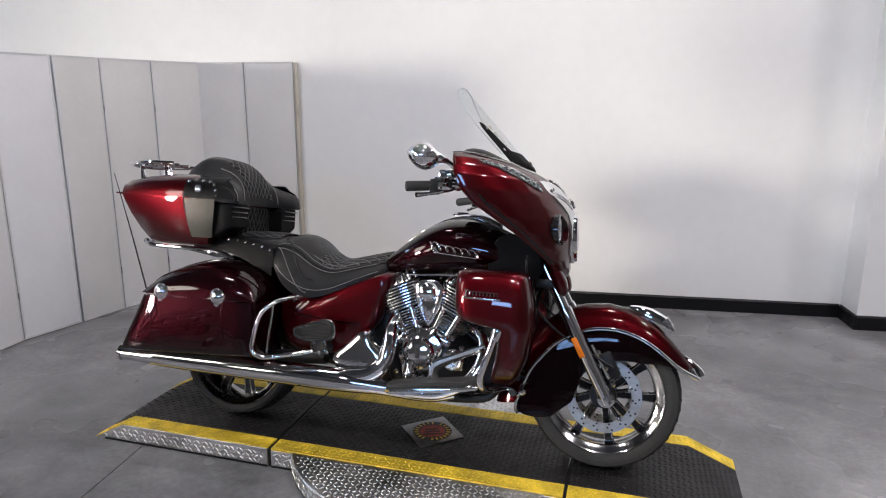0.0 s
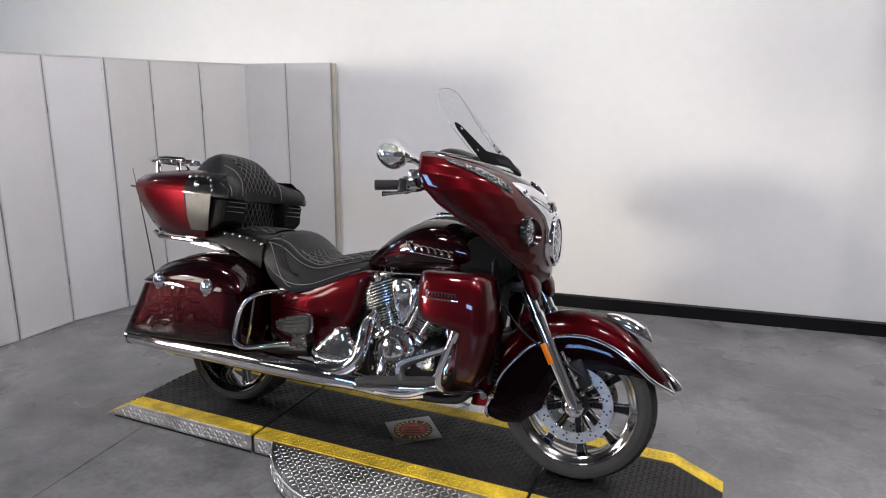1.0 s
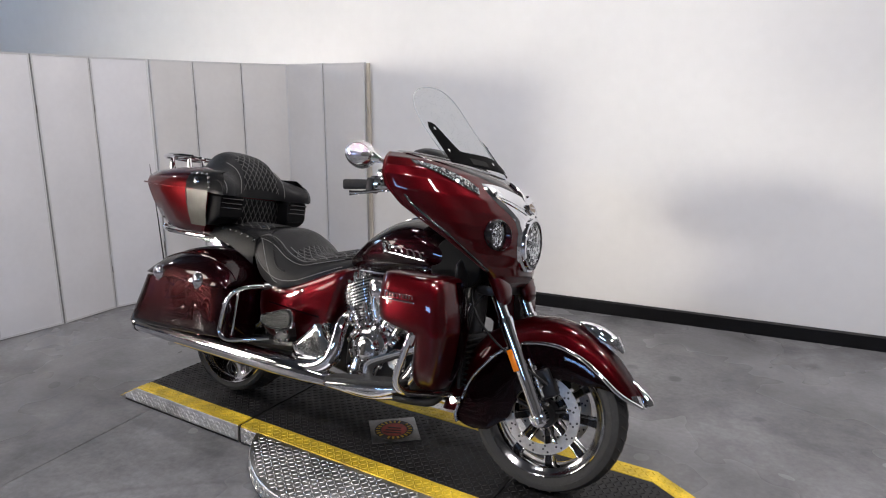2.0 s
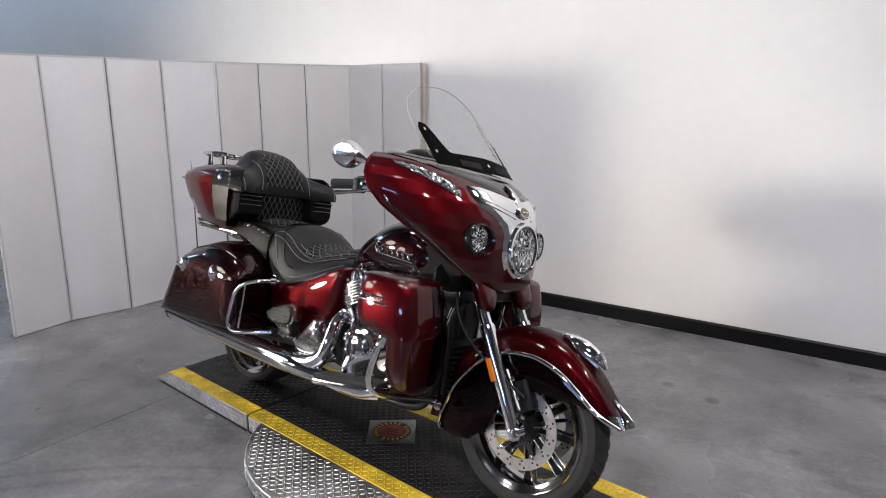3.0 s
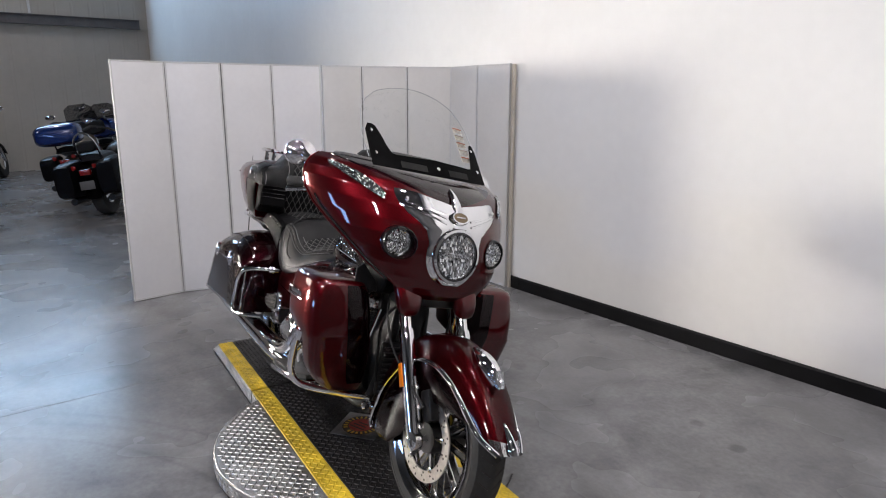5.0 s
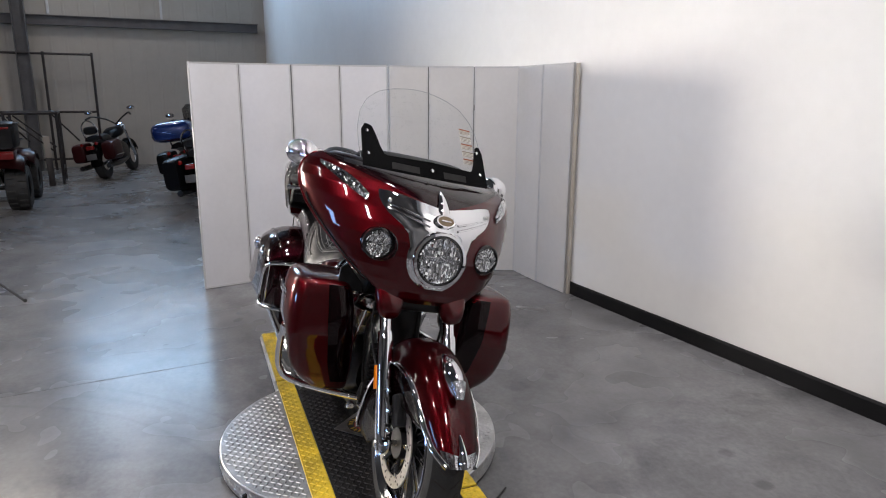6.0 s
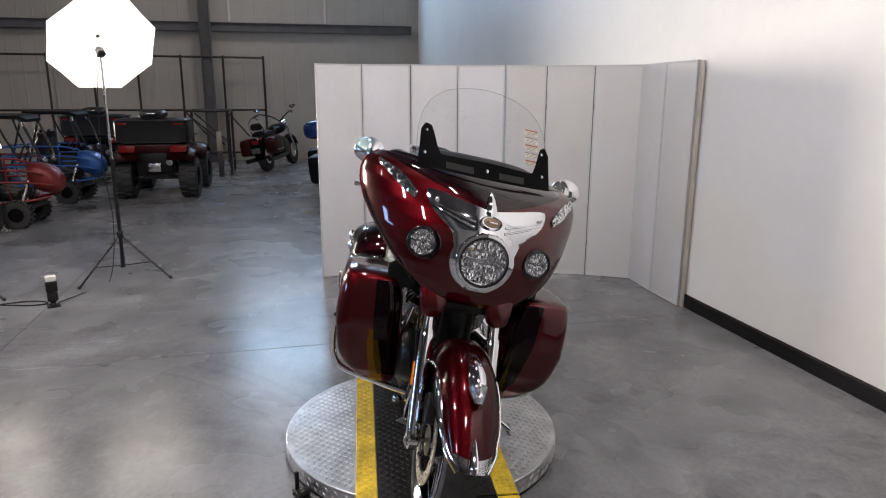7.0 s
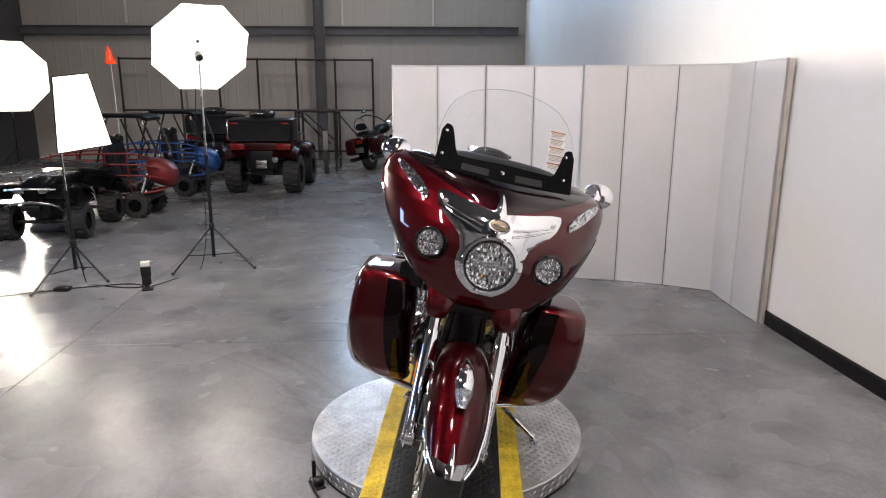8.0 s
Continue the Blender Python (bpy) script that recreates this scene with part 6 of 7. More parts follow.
# backrest: one padded shell with a hump in the middle and wings that reach round the passenger
BY = (0.0, 0.05, 0.09, 0.125, 0.16, 0.195, 0.24, 0.275, 0.296, 0.304)
BT = (1.232, 1.230, 1.216, 1.176, 1.132, 1.112, 1.102, 1.093, 1.078, 1.050)  # top
BX = (-0.190, -0.188, -0.176, -0.140, -0.090, -0.045, -0.015, -0.005, -0.008, -0.015)  # where the top lies
BF = (0.010, 0.012, 0.016, 0.026, 0.044, 0.066, 0.088, 0.092, 0.082, 0.055)  # front foot
BB = (-0.350, -0.348, -0.335, -0.305, -0.265, -0.215, -0.180, -0.165, -0.150, -0.120)  # back foot


def rest(y, t):
    """A point of the backrest's front at a width, from its foot (0) to its top (1)."""
    zt, xt, xf = (float(np.interp(abs(y), BY, q)) for q in (BT, BX, BF))
    bulge = 0.020 * math.sin(math.pi * min(t * 1.05, 1.0)) * (zt - 0.97) / 0.25
    return Vector((xf + (xt - xf) * t ** 1.7 + bulge, y, 1.006 + (zt - 1.006) * math.sin(math.pi / 2 * t) ** 0.92))


rings = []
for y in np.concatenate(([-0.304, -0.301], np.linspace(-0.294, 0.294, 41), [0.301, 0.304])):
    zt, xt, xb = (float(np.interp(abs(y), BY, q)) for q in (BT, BX, BB))
    front = [rest(y, t) for t in (0.0, 0.04, 0.12, 0.25, 0.4, 0.55, 0.7, 0.82, 0.92, 1.0)]
    rear = [Vector((xt + (xb - xt) * t, y, zt - (zt - 1.10) * max(0.0, t) ** 2.2 if zt > 1.10 else zt - 0.02 * t)) for t in (0.2, 0.4, 0.6, 0.8, 1.0)]
    rings.append(front + rear + [Vector((xb, y, 1.02))])
pad = part("backrest", skin(rings), LEATHER, bike, "padded black leather passenger backrest with wings")
rows = []
for t in np.linspace(0.10, 0.74, 16):
    w = 0.122 - 0.030 * t
    puff = max(0.0, math.sin(math.pi * (t - 0.08) / 0.68)) ** 0.4
    rows.append([rest(w * q, t) + Vector((0.72, 0, 0.60)) * (0.001 + 0.010 * (1 - abs(q) ** 4) * max(puff, 0.05)) for q in np.linspace(-1, 1, 17)])
part("quilted_pad", skin(rows, closed=False, caps=False), QUILT, pad, "diamond-quilted upper pad")
rows = [[(-0.002 + 0.016 * (1 - abs(q) ** 3), 0.152 * q, z) for q in np.linspace(-1, 1, 13)] for z in np.linspace(0.870, 1.000, 8)]
bm = skin(rows, closed=False, caps=False)
bmesh.ops.solidify(bm, geom=bm.faces[:], thickness=0.05)
part("lower_pad", bm, QUILT, pad, "diamond-quilted lower pad")
for s in (-1, 1):
    part("stitching", tube([rest(s * (0.150 - 0.020 * t), t) + Vector((0.003, 0, 0.002)) for t in (0.06, 0.3, 0.5, 0.7, 0.9)], 0.0017, 5, 3), THREAD, pad)
    part("stitching", tube([rest(s * 0.280, t) + Vector((0.002, s * 0.001, 0.002)) for t in (0.05, 0.3, 0.6, 0.95)], 0.0017, 5, 3), THREAD, pad)
    part("piping", tube([rest(s * 0.295, t) + Vector((0.001, s * 0.001, 0.001)) for t in (0.02, 0.3, 0.6, 0.98)], 0.004, 6, 3), LEATHER, pad)
# chrome luggage rack on the lid
rack = part("luggage_rack", tube(((-0.36, -0.13, 1.185), (-0.50, -0.135, 1.186), (-0.62, -0.10, 1.178), (-0.645, 0, 1.176), (-0.62, 0.10, 1.178), (-0.50, 0.135, 1.186), (-0.36, 0.13, 1.185)), 0.0095, 10), CHROME, bike, "chrome luggage rack on the trunk lid")
for y in (-0.07, 0.0, 0.07):
    part("cross_rail", tube(((-0.37, y, 1.184), (-0.50, y, 1.187), (-0.63, y * 0.9, 1.178)), 0.0075, 8), CHROME, rack)
for x in (-0.42, -0.56):
    part("cross_rail", tube(((x, -0.133, 1.182), (x, 0.133, 1.182)), 0.007, 8, 1), CHROME, rack)
    for y in (-0.10, 0.10):
        part("rack_post", tube(((x + 0.015, y, 1.10), (x, y, 1.180)), (0.016, 0.010), 10, 1), CHROME, rack)
# chrome carrier below the trunk, passing-light bar, antenna
car = part("trunk_carrier", tube(((-0.43, -0.20, 0.815), (-0.38, -0.225, 0.800), (-0.20, -0.225, 0.795), (-0.05, -0.205, 0.790), (0.03, -0.19, 0.755)), 0.010, 10), CHROME, bike, "chrome trunk carrier rails")
part("carrier_rail", tube(((-0.43, 0.20, 0.815), (-0.38, 0.225, 0.800), (-0.20, 0.225, 0.795), (-0.05, 0.205, 0.790), (0.03, 0.19, 0.755)), 0.010, 10), CHROME, car)
for s in (-1, 1):
    part("carrier_plate", slab(((-0.34, 0.802), (-0.22, 0.808), (-0.05, 0.80), (0.02, 0.765), (-0.04, 0.762), (-0.16, 0.780)), s * 0.200, s * 0.212, bevel=0.003), CHROME, car)
    part("carrier_bolt", bolt((-0.21, s * 0.213, 0.793), (0, s, 0), 0.011), STEEL, car)
    part("carrier_bolt", bolt((-0.08, s * 0.213, 0.785), (0, s, 0), 0.011), STEEL, car)
part("rear_bar", tube(((-0.43, -0.20, 0.815), (-0.475, -0.12, 0.815), (-0.48, 0, 0.815), (-0.475, 0.12, 0.815), (-0.43, 0.20, 0.815)), 0.012, 10), CHROME, car)
part("antenna", tube(((-0.43, -0.17, 0.55), (-0.55, -0.16, 0.84), (-0.675, -0.151, 1.125)), (0.004, 0.003, 0.0015), 6, 2), BLACK, bike, "thin black whip antenna")

# ---- engine ----
CR = Vector((0.945, 0, 0.42))
part("crankcase", hull(dense(((0.76, 0.10, 0.30, 0.46), (0.80, 0.165, 0.265, 0.52), (0.90, 0.185, 0.24, 0.555), (1.02, 0.180, 0.24, 0.55), (1.12, 0.155, 0.26, 0.50), (1.18, 0.10, 0.30, 0.44)), 3), 26, 3.4), BLACK_METAL, bike, "black and chrome V-twin engine case")
for sgn, ang in ((-1, 114.5), (1, 65.5)):
    ax = Vector((math.cos(radians(ang)), 0, math.sin(radians(ang))))
    sd = Vector((0, 1, 0))
    u = ax.cross(sd)
    CR = Vector((0.918 if sgn < 0 else 0.962, 0, 0.425))
    cyl = part("cylinder", lathe(((0.066, 0.09), (0.066, 0.20)), CR, ax, 28), BLACK_METAL, bike, "finned cylinder")
    fin = lambda h, ru, rv, t, nm, mt, par: part(nm, skin([[CR + ax * (h + dt) + u * (ru * math.copysign(abs(math.cos(q)) ** 0.6, math.cos(q))) + sd * (rv * math.copysign(abs(math.sin(q)) ** 0.6, math.sin(q))) for q in [2 * math.pi * k / 28 for k in range(28)]] for dt in (0, t)]), mt, par)
    for k in range(8):
        fin(0.105 + 0.0115 * k, 0.086 + 0.0012 * k, 0.158, 0.004, "cooling_fin", STEEL, cyl)
    hd = fin(0.200, 0.078, 0.150, 0.10, "cylinder_head", BLACK_METAL, bike)
    for k in range(8):
        fin(0.200 + 0.0125 * k, 0.106 + 0.0022 * k, 0.182, 0.0058, "head_fin", ALLOY, hd)
    part("rocker_cover", skin([[CR + ax * h + u * (ru * math.copysign(abs(math.cos(q)) ** 0.7, math.cos(q))) + sd * (rv * math.copysign(abs(math.sin(q)) ** 0.7, math.sin(q))) for q in [2 * math.pi * k / 28 for k in range(28)]] for h, ru, rv in ((0.300, 0.112, 0.172), (0.318, 0.108, 0.168), (0.345, 0.090, 0.146), (0.358, 0.062, 0.11))]), POLISHED, hd, "ribbed chrome rocker cover")
    for k in range(8):
        part("cover_rib", tube([CR + ax * h + u * (0.104 * (k - 3.5) / 3.5 * m) - sd * y for h, y, m in ((0.302, 0.176, 1.0), (0.325, 0.170, 0.98), (0.350, 0.140, 0.85), (0.362, 0.09, 0.6))], 0.0065, 6), POLISHED, hd)
    for d in (-0.030, 0.030):
        part("pushrod_tube", tube((CR + ax * 0.10 - sd * 0.170 + u * d, CR + ax * 0.205 - sd * 0.170 + u * d * 1.2), (0.015, 0.012), 12, 1), POLISHED, cyl, "chrome pushrod tube")
        part("pushrod_collar", lathe(((0.019, 0), (0.021, 0.008), (0.016, 0.018)), CR + ax * 0.092 - sd * 0.170 + u * d, ax, 14), POLISHED, cyl)
    for s in (-1, 1):
        part("head_bolt", bolt(CR + ax * 0.31 + u * 0.06 - sd * 0.172 * -s, (0, s, 0), 0.009), POLISHED, hd)
for s in (-1, 1):
    cover = part("cam_cover" if s < 0 else "primary_cover", slab(((0.838, 0.40), (0.845, 0.48), (0.885, 0.522), (0.93, 0.536), (0.99, 0.522), (1.025, 0.475), (1.005, 0.41), (0.975, 0.33), (0.955, 0.275), (0.885, 0.275), (0.855, 0.33)), s * 0.165, s * 0.21, bevel=0.008, smooth=3, puff=[(s * 0.195, 0.0), (s * 0.207, 0.012), (s * 0.211, 0.035)]), POLISHED, bike, "polished engine side cover")
    part("round_cover", lathe(((0.064, 0), (0.067, 0.010), (0.057, 0.020), (0.050, 0.016), (0.040, 0.020), (0.001, 0.021)), (0.928, s * 0.209, 0.438), (0, s, 0), 36), POLISHED, cover, "round chrome cap")
    part("emblem_bar", box((0.917, s * 0.2305 - 0.002, 0.415), (0.937, s * 0.2305 + 0.002, 0.462), 0.003), DECAL_BLACK, cover)
    for k in range(9):
        a = radians(20 + 40 * k)
        part("cover_bolt", bolt((0.932 + 0.083 * math.cos(a), s * 0.206, 0.415 + 0.108 * math.sin(a)), (0, s, 0), 0.0085, 0.010), POLISHED, cover)
    part("oil_line_cover", tube(((0.90, s * 0.215, 0.40), (0.895, s * 0.222, 0.34), (0.905, s * 0.215, 0.285)), (0.022, 0.026, 0.018), 12, 4), POLISHED, cover)
    for x, z in ((1.06, 0.505), (1.10, 0.465), (1.10, 0.385), (1.06, 0.325), (1.01, 0.295), (0.825, 0.525), (0.815, 0.455), (0.825, 0.345)):
        part("case_bolt", bolt((x, s * 0.176, z), (0, s, 0), 0.011, 0.014), POLISHED, cover)
    part("pump_cover", lathe(((0.044, 0), (0.046, 0.008), (0.036, 0.018), (0.030, 0.015), (0.001, 0.017)), (1.068, s * 0.178, 0.415), (0, s, 0), 24), STEEL, cover, "round steel pump cover")
    for sgn, ang in ((-1, 114.5), (1, 65.5)):
        ax = Vector((math.cos(radians(ang)), 0, math.sin(radians(ang))))
        m = Matrix.Translation(Vector((0.918 if sgn < 0 else 0.962, s * 0.165, 0.425)) + ax * 0.082) @ Matrix.Rotation(radians(90 - ang), 4, "Y")
        blk = part("lifter_block", box((-0.062, -0.030, -0.016), (0.062, 0.030, 0.016), 0.008, m=m), POLISHED, cover)
        for x in (-0.05, 0.05):
            part("block_bolt", bolt(m @ Vector((x, s * 0.030, 0)), (0, s, 0), 0.008, 0.010), STEEL, blk)
    # teardrop air cover between the cylinders
    air = part("air_cover", slab(((0.945, 0.545), (0.962, 0.548), (0.990, 0.60), (1.012, 0.66), (1.012, 0.71), (0.985, 0.738), (0.945, 0.742), (0.905, 0.735), (0.885, 0.705), (0.893, 0.65), (0.918, 0.59)), s * 0.10, s * 0.20, bevel=0.006, smooth=3, puff=[(s * 0.175, 0.0), (s * 0.188, 0.008), (s * 0.193, 0.024)]), POLISHED, bike, "teardrop chrome air cover")
    part("air_dome", lathe([(0.040 * math.sin(t), 0.016 * math.cos(t)) for t in np.linspace(0.02, math.pi / 2, 7)][::-1], (0.943, s * 0.193, 0.686), (0, s, 0), 28), POLISHED, air)
    part("inner_rim", tube([(0.953 + 0.045 * math.cos(q) * (0.5 + 0.5 * (math.sin(q) + 1) / 2), s * 0.194, 0.645 + 0.080 * math.sin(q)) for q in np.linspace(0, 2 * math.pi, 21)[:-1]], 0.004, 6, 2, True), STEEL, air)
    # exhaust: header, chrome triangular heat shield
    part("heat_shield", slab(((0.565, 0.392), (0.62, 0.445), (0.680, 0.505), (0.722, 0.512), (0.742, 0.47), (0.790, 0.42), (0.800, 0.365), (0.770, 0.335), (0.66, 0.332), (0.58, 0.345)), s * 0.20, s * 0.275, bevel=0.006, smooth=3, puff=[(s * 0.245, 0.0), (s * 0.262, 0.008), (s * 0.270, 0.028), (s * 0.272, 0.05)]), POLISHED, bike, "sculpted chrome heat shield")
    part("exhaust_elbow", tube(((0.815, s * 0.20, 0.565), (0.818, s * 0.245, 0.52), (0.815, s * 0.268, 0.45), (0.795, s * 0.275, 0.38), (0.735, s * 0.280, 0.335), (0.64, s * 0.283, 0.318)), (0.024, 0.027, 0.030, 0.033, 0.036, 0.038), 16), POLISHED, bike, "chrome exhaust elbow")
    part("front_header", tube(((1.13, s * 0.14, 0.545), (1.19, s * 0.20, 0.52), (1.20, s * 0.235, 0.44), (1.15, s * 0.25, 0.35), (1.03, s * 0.255, 0.29), (0.90, s * 0.26, 0.285)), (0.024, 0.026, 0.026, 0.026, 0.026, 0.028), 14), POLISHED, bike, "chrome exhaust header")
    part("brake_arm", tube(((1.225, s * 0.31, 0.505), (1.10, s * 0.31, 0.448), (1.04, s * 0.31, 0.418), (1.022, s * 0.31, 0.390), (1.03, s * 0.31, 0.345)), (0.010, 0.014, 0.017, 0.016, 0.012), 10, flat=1.5), POLISHED, bike, "chrome foot lever")
    # rider's footboard and its chrome edge
    fm = Matrix.Translation((1.03, s * 0.325, 0.335)) @ Matrix.Rotation(radians(-8.5), 4, "Y")
    fb = part("footboard", slab(((-0.185, -0.03), (-0.16, -0.05), (0.13, -0.055), (0.178, -0.03), (0.178, 0.03), (0.13, 0.055), (-0.16, 0.05), (-0.185, 0.03)), 0.004, 0.022, plane="xy", bevel=0.004), RUBBER, bike, "rider footboard with a black rubber pad")
    fb.data.transform(fm)
    edge_f = part("chrome_edge", slab(((-0.19, -0.034), (-0.165, -0.055), (0.132, -0.06), (0.184, -0.033), (0.184, 0.033), (0.132, 0.06), (-0.165, 0.055), (-0.19, 0.034)), -0.016, 0.003, plane="xy", bevel=0.004), POLISHED, fb)
    edge_f.data.transform(fm)
    part("footboard_arm", tube(((1.14, s * 0.30, 0.33), (1.16, s * 0.20, 0.30)), 0.014, 8, 1), BLACK_METAL, bike)
    # highway bar round the lower fairing
    hb = part("highway_bar", tube(((1.30, s * 0.12, 0.320), (1.265, s * 0.25, 0.335), (1.240, s * 0.385, 0.362), (1.236, s * 0.432, 0.415), (1.268, s * 0.448, 0.52), (1.290, s * 0.440, 0.590), (1.310, s * 0.40, 0.612), (1.335, s * 0.25, 0.63)), 0.0135, 14), CHROME, bike, "chrome highway bar")
    part("bar_cap", lathe(((0.019, -0.02), (0.021, 0), (0.019, 0.02)), (1.286, s * 0.441, 0.575), (0.3, 0, 1), 14), CHROME, hb)
    # lower fairing with its glove box
    LF = ((0.806, 1.160, 1.335, 0.270, 0.395), (0.800, 1.130, 1.365, 0.248, 0.425), (0.780, 1.115, 1.384, 0.228, 0.446), (0.70, 1.112, 1.400, 0.208, 0.458), (0.64, 1.120, 1.408, 0.203, 0.458), (0.618, 1.140, 1.410, 0.201, 0.456), (0.600, 1.225, 1.410, 0.200, 0.452), (0.585, 1.282, 1.406, 0.198, 0.448), (0.50, 1.278, 1.392, 0.190, 0.430), (0.45, 1.268, 1.376, 0.185, 0.408), (0.405, 1.256, 1.356, 0.182, 0.368), (0.375, 1.248, 1.338, 0.182, 0.324), (0.362, 1.252, 1.324, 0.190, 0.292))
    rings = []
    for z, x0, x1, y0, y1 in dense(LF, 2):
        ring = []
        for j in range(28):
            q = 2 * math.pi * j / 28
            c, d = math.cos(q), math.sin(q)
            ring.append(((x0 + x1) / 2 + (x1 - x0) / 2 * math.copysign(abs(c) ** 0.45, c), s * ((y0 + y1) / 2 + (y1 - y0) / 2 * math.copysign(abs(d) ** 0.45, d)), z))
        rings.append(ring)
    low_f = part("lower_fairing", skin(rings), RED, bike, "candy red lower leg fairing")
    # dark vent door on the inner half of the front face
    rows = []
    for z in np.linspace(0.405, 0.785, 14):
        x0, x1, y0, y1 = (float(np.interp(z, [q[0] for q in LF][::-1], [q[k] for q in LF][::-1])) for k in (1, 2, 3, 4))
        row = []
        for v in np.linspace(-0.90, -0.20 + 0.35 * (z - 0.4), 9):
            c = max(0.0, 1 - abs(v) ** (2 / 0.45)) ** 0.5
            row.append(((x0 + x1) / 2 + (x1 - x0) / 2 * c ** 0.45 + 0.003, s * ((y0 + y1) / 2 + (y1 - y0) / 2 * v), z))
        rows.append(row)
    bm = skin(rows, closed=False, caps=False)
    bmesh.ops.solidify(bm, geom=bm.faces[:], thickness=0.004)
    part("vent_door", bm, MAROON, low_f, "dark maroon vent door in the lower fairing")
    # name script as a plain chrome bar and flourish
    nm = part("name_plate", box((1.158, s * 0.4605 - 0.002, 0.7000), (1.298, s * 0.4605 + 0.002, 0.7070), 0.001), CHROME, low_f, "small chrome name script as a plain flourish")
    part("flourish", tube([(1.163 + 0.128 * t + 0.004 * math.sin(t * 62), s * 0.4620, 0.721 + (0.0130 if t < 0.12 else 0.0070) * math.cos(t * 62)) for t in np.linspace(0, 1, 90)], 0.0024, 5, 1), CHROME, nm)
    # side cover under the saddle
    part("side_cover", slab(((0.27, 0.58), (0.34, 0.635), (0.44, 0.63), (0.60, 0.69), (0.72, 0.742), (0.795, 0.75), (0.76, 0.66), (0.735, 0.56), (0.70, 0.50), (0.62, 0.43), (0.55, 0.385), (0.36, 0.385), (0.29, 0.45)), s * 0.10, s * 0.212, bevel=0.008, smooth=2, puff=[(s * 0.170, 0.0), (s * 0.192, 0.010), (s * 0.206, 0.03), (s * 0.211, 0.06)]), RED, bike, "red side cover below the saddle")
    part("cover_seam", tube(((0.36, s * 0.211, 0.545), (0.50, s * 0.213, 0.535), (0.66, s * 0.211, 0.525)), 0.003, 6), MAROON, bike)
    # passenger board: ribbed oval pad folded up on its bracket
    pm = Matrix.Translation((0.495, s * 0.282, 0.494)) @ Matrix.Rotation(radians(-7), 4, "Y")
    pf = part("passenger_board", slab(((-0.104, 0.0), (-0.096, 0.017), (-0.04, 0.030), (0.045, 0.047), (0.082, 0.036), (0.092, 0.0), (0.080, -0.036), (0.045, -0.046), (-0.04, -0.044), (-0.095, -0.024)), s * -0.012, s * 0.012, bevel=0.005, smooth=3), CHROME, bike, "folded chrome passenger footboard with rubber ribs")
    pf.data.transform(pm)
    pd = part("rubber_pad", slab(((-0.091, 0.0), (-0.082, 0.011), (-0.03, 0.023), (0.042, 0.037), (0.070, 0.028), (0.079, 0.0), (0.068, -0.028), (0.042, -0.036), (-0.03, -0.035), (-0.082, -0.018)), s * 0.010, s * 0.016, bevel=0.002, smooth=3), BLACK, pf)
    pd.data.transform(pm)
    for k in range(4):
        part("rib", box((-0.060, s * 0.016 - 0.003, -0.027 + 0.016 * k), (0.060, s * 0.016 + 0.003, -0.021 + 0.016 * k), 0.002, m=pm), BLACK, pf)
    part("board_bracket", slab(((0.47, 0.46), (0.53, 0.465), (0.545, 0.42), (0.535, 0.395), (0.47, 0.392), (0.46, 0.42)), s * 0.19, s * 0.262, bevel=0.008), BLACK_METAL, bike, "black passenger board bracket")
    for x, z in ((0.470, 0.402), (0.505, 0.398), (0.540, 0.406), (0.480, 0.438), (0.530, 0.440)):
        part("bracket_bolt", bolt((x, s * 0.262, z), (0, s, 0), 0.011, 0.014), CHROME, bike)
    # swing arm and rear axle end
    part("swing_arm", tube(((0.48, s * 0.13, 0.36), (0.25, s * 0.135, 0.335), (0.0, s * 0.135, 0.311)), (0.035, 0.03, 0.028), 10, 3), BLACK_METAL, bike)
    part("axle_cap", lathe(((0.022, 0), (0.022, 0.014), (0.012, 0.018)), (0, s * 0.16, 0.311), (0, s, 0), 18), CHROME, bike)
    # frame down tube and cables before the engine
    part("down_tube", tube(((1.31, s * 0.045, 0.80), (1.30, s * 0.07, 0.55), (1.24, s * 0.09, 0.30), (1.12, s * 0.10, 0.245), (0.80, s * 0.10, 0.24)), 0.019, 12), BLACK_METAL, bike)
    part("cable", tube(((1.40, s * 0.10, 0.74), (1.36, s * 0.15, 0.66), (1.345, s * 0.14, 0.52), (1.33, s * 0.12, 0.40)), 0.006, 6), BLACK, bike)
    part("chrome_rod", tube(((1.365, s * 0.17, 0.70), (1.325, s * 0.20, 0.50)), 0.006, 8, 1), CHROME, bike)
for k in range(9):
    part("radiator_fin", box((1.335, -0.11, 0.36 + 0.022 * k), (1.352, 0.11, 0.367 + 0.022 * k), 0.001), BLACK_METAL, bike, smooth=0)
part("oil_cooler", box((1.318, -0.12, 0.345), (1.336, 0.12, 0.56), 0.008), BLACK_METAL, bike)
part("oil_filter", lathe(((0.034, 0), (0.038, 0.01), (0.038, 0.075), (0.03, 0.085)), (1.18, 0, 0.285), (1, 0, 0.1), 20), BLACK_GLOSS, bike)
part("engine_guard_bar", tube(((1.31, -0.12, 0.297), (1.33, 0.0, 0.285), (1.31, 0.12, 0.297)), 0.0155, 12), CHROME, bike)
part("front_bolt", lathe(((0.016, 0), (0.018, 0.01), (0.010, 0.02)), (1.35, -0.16, 0.315), (1, 0, 0), 14), CHROME, bike)
part("headstock_horn", lathe(((0.028, 0), (0.034, 0.008), (0.030, 0.02), (0.001, 0.024)), (1.42, 0.0, 0.79), (1, 0, 0), 20), CHROME, bike)
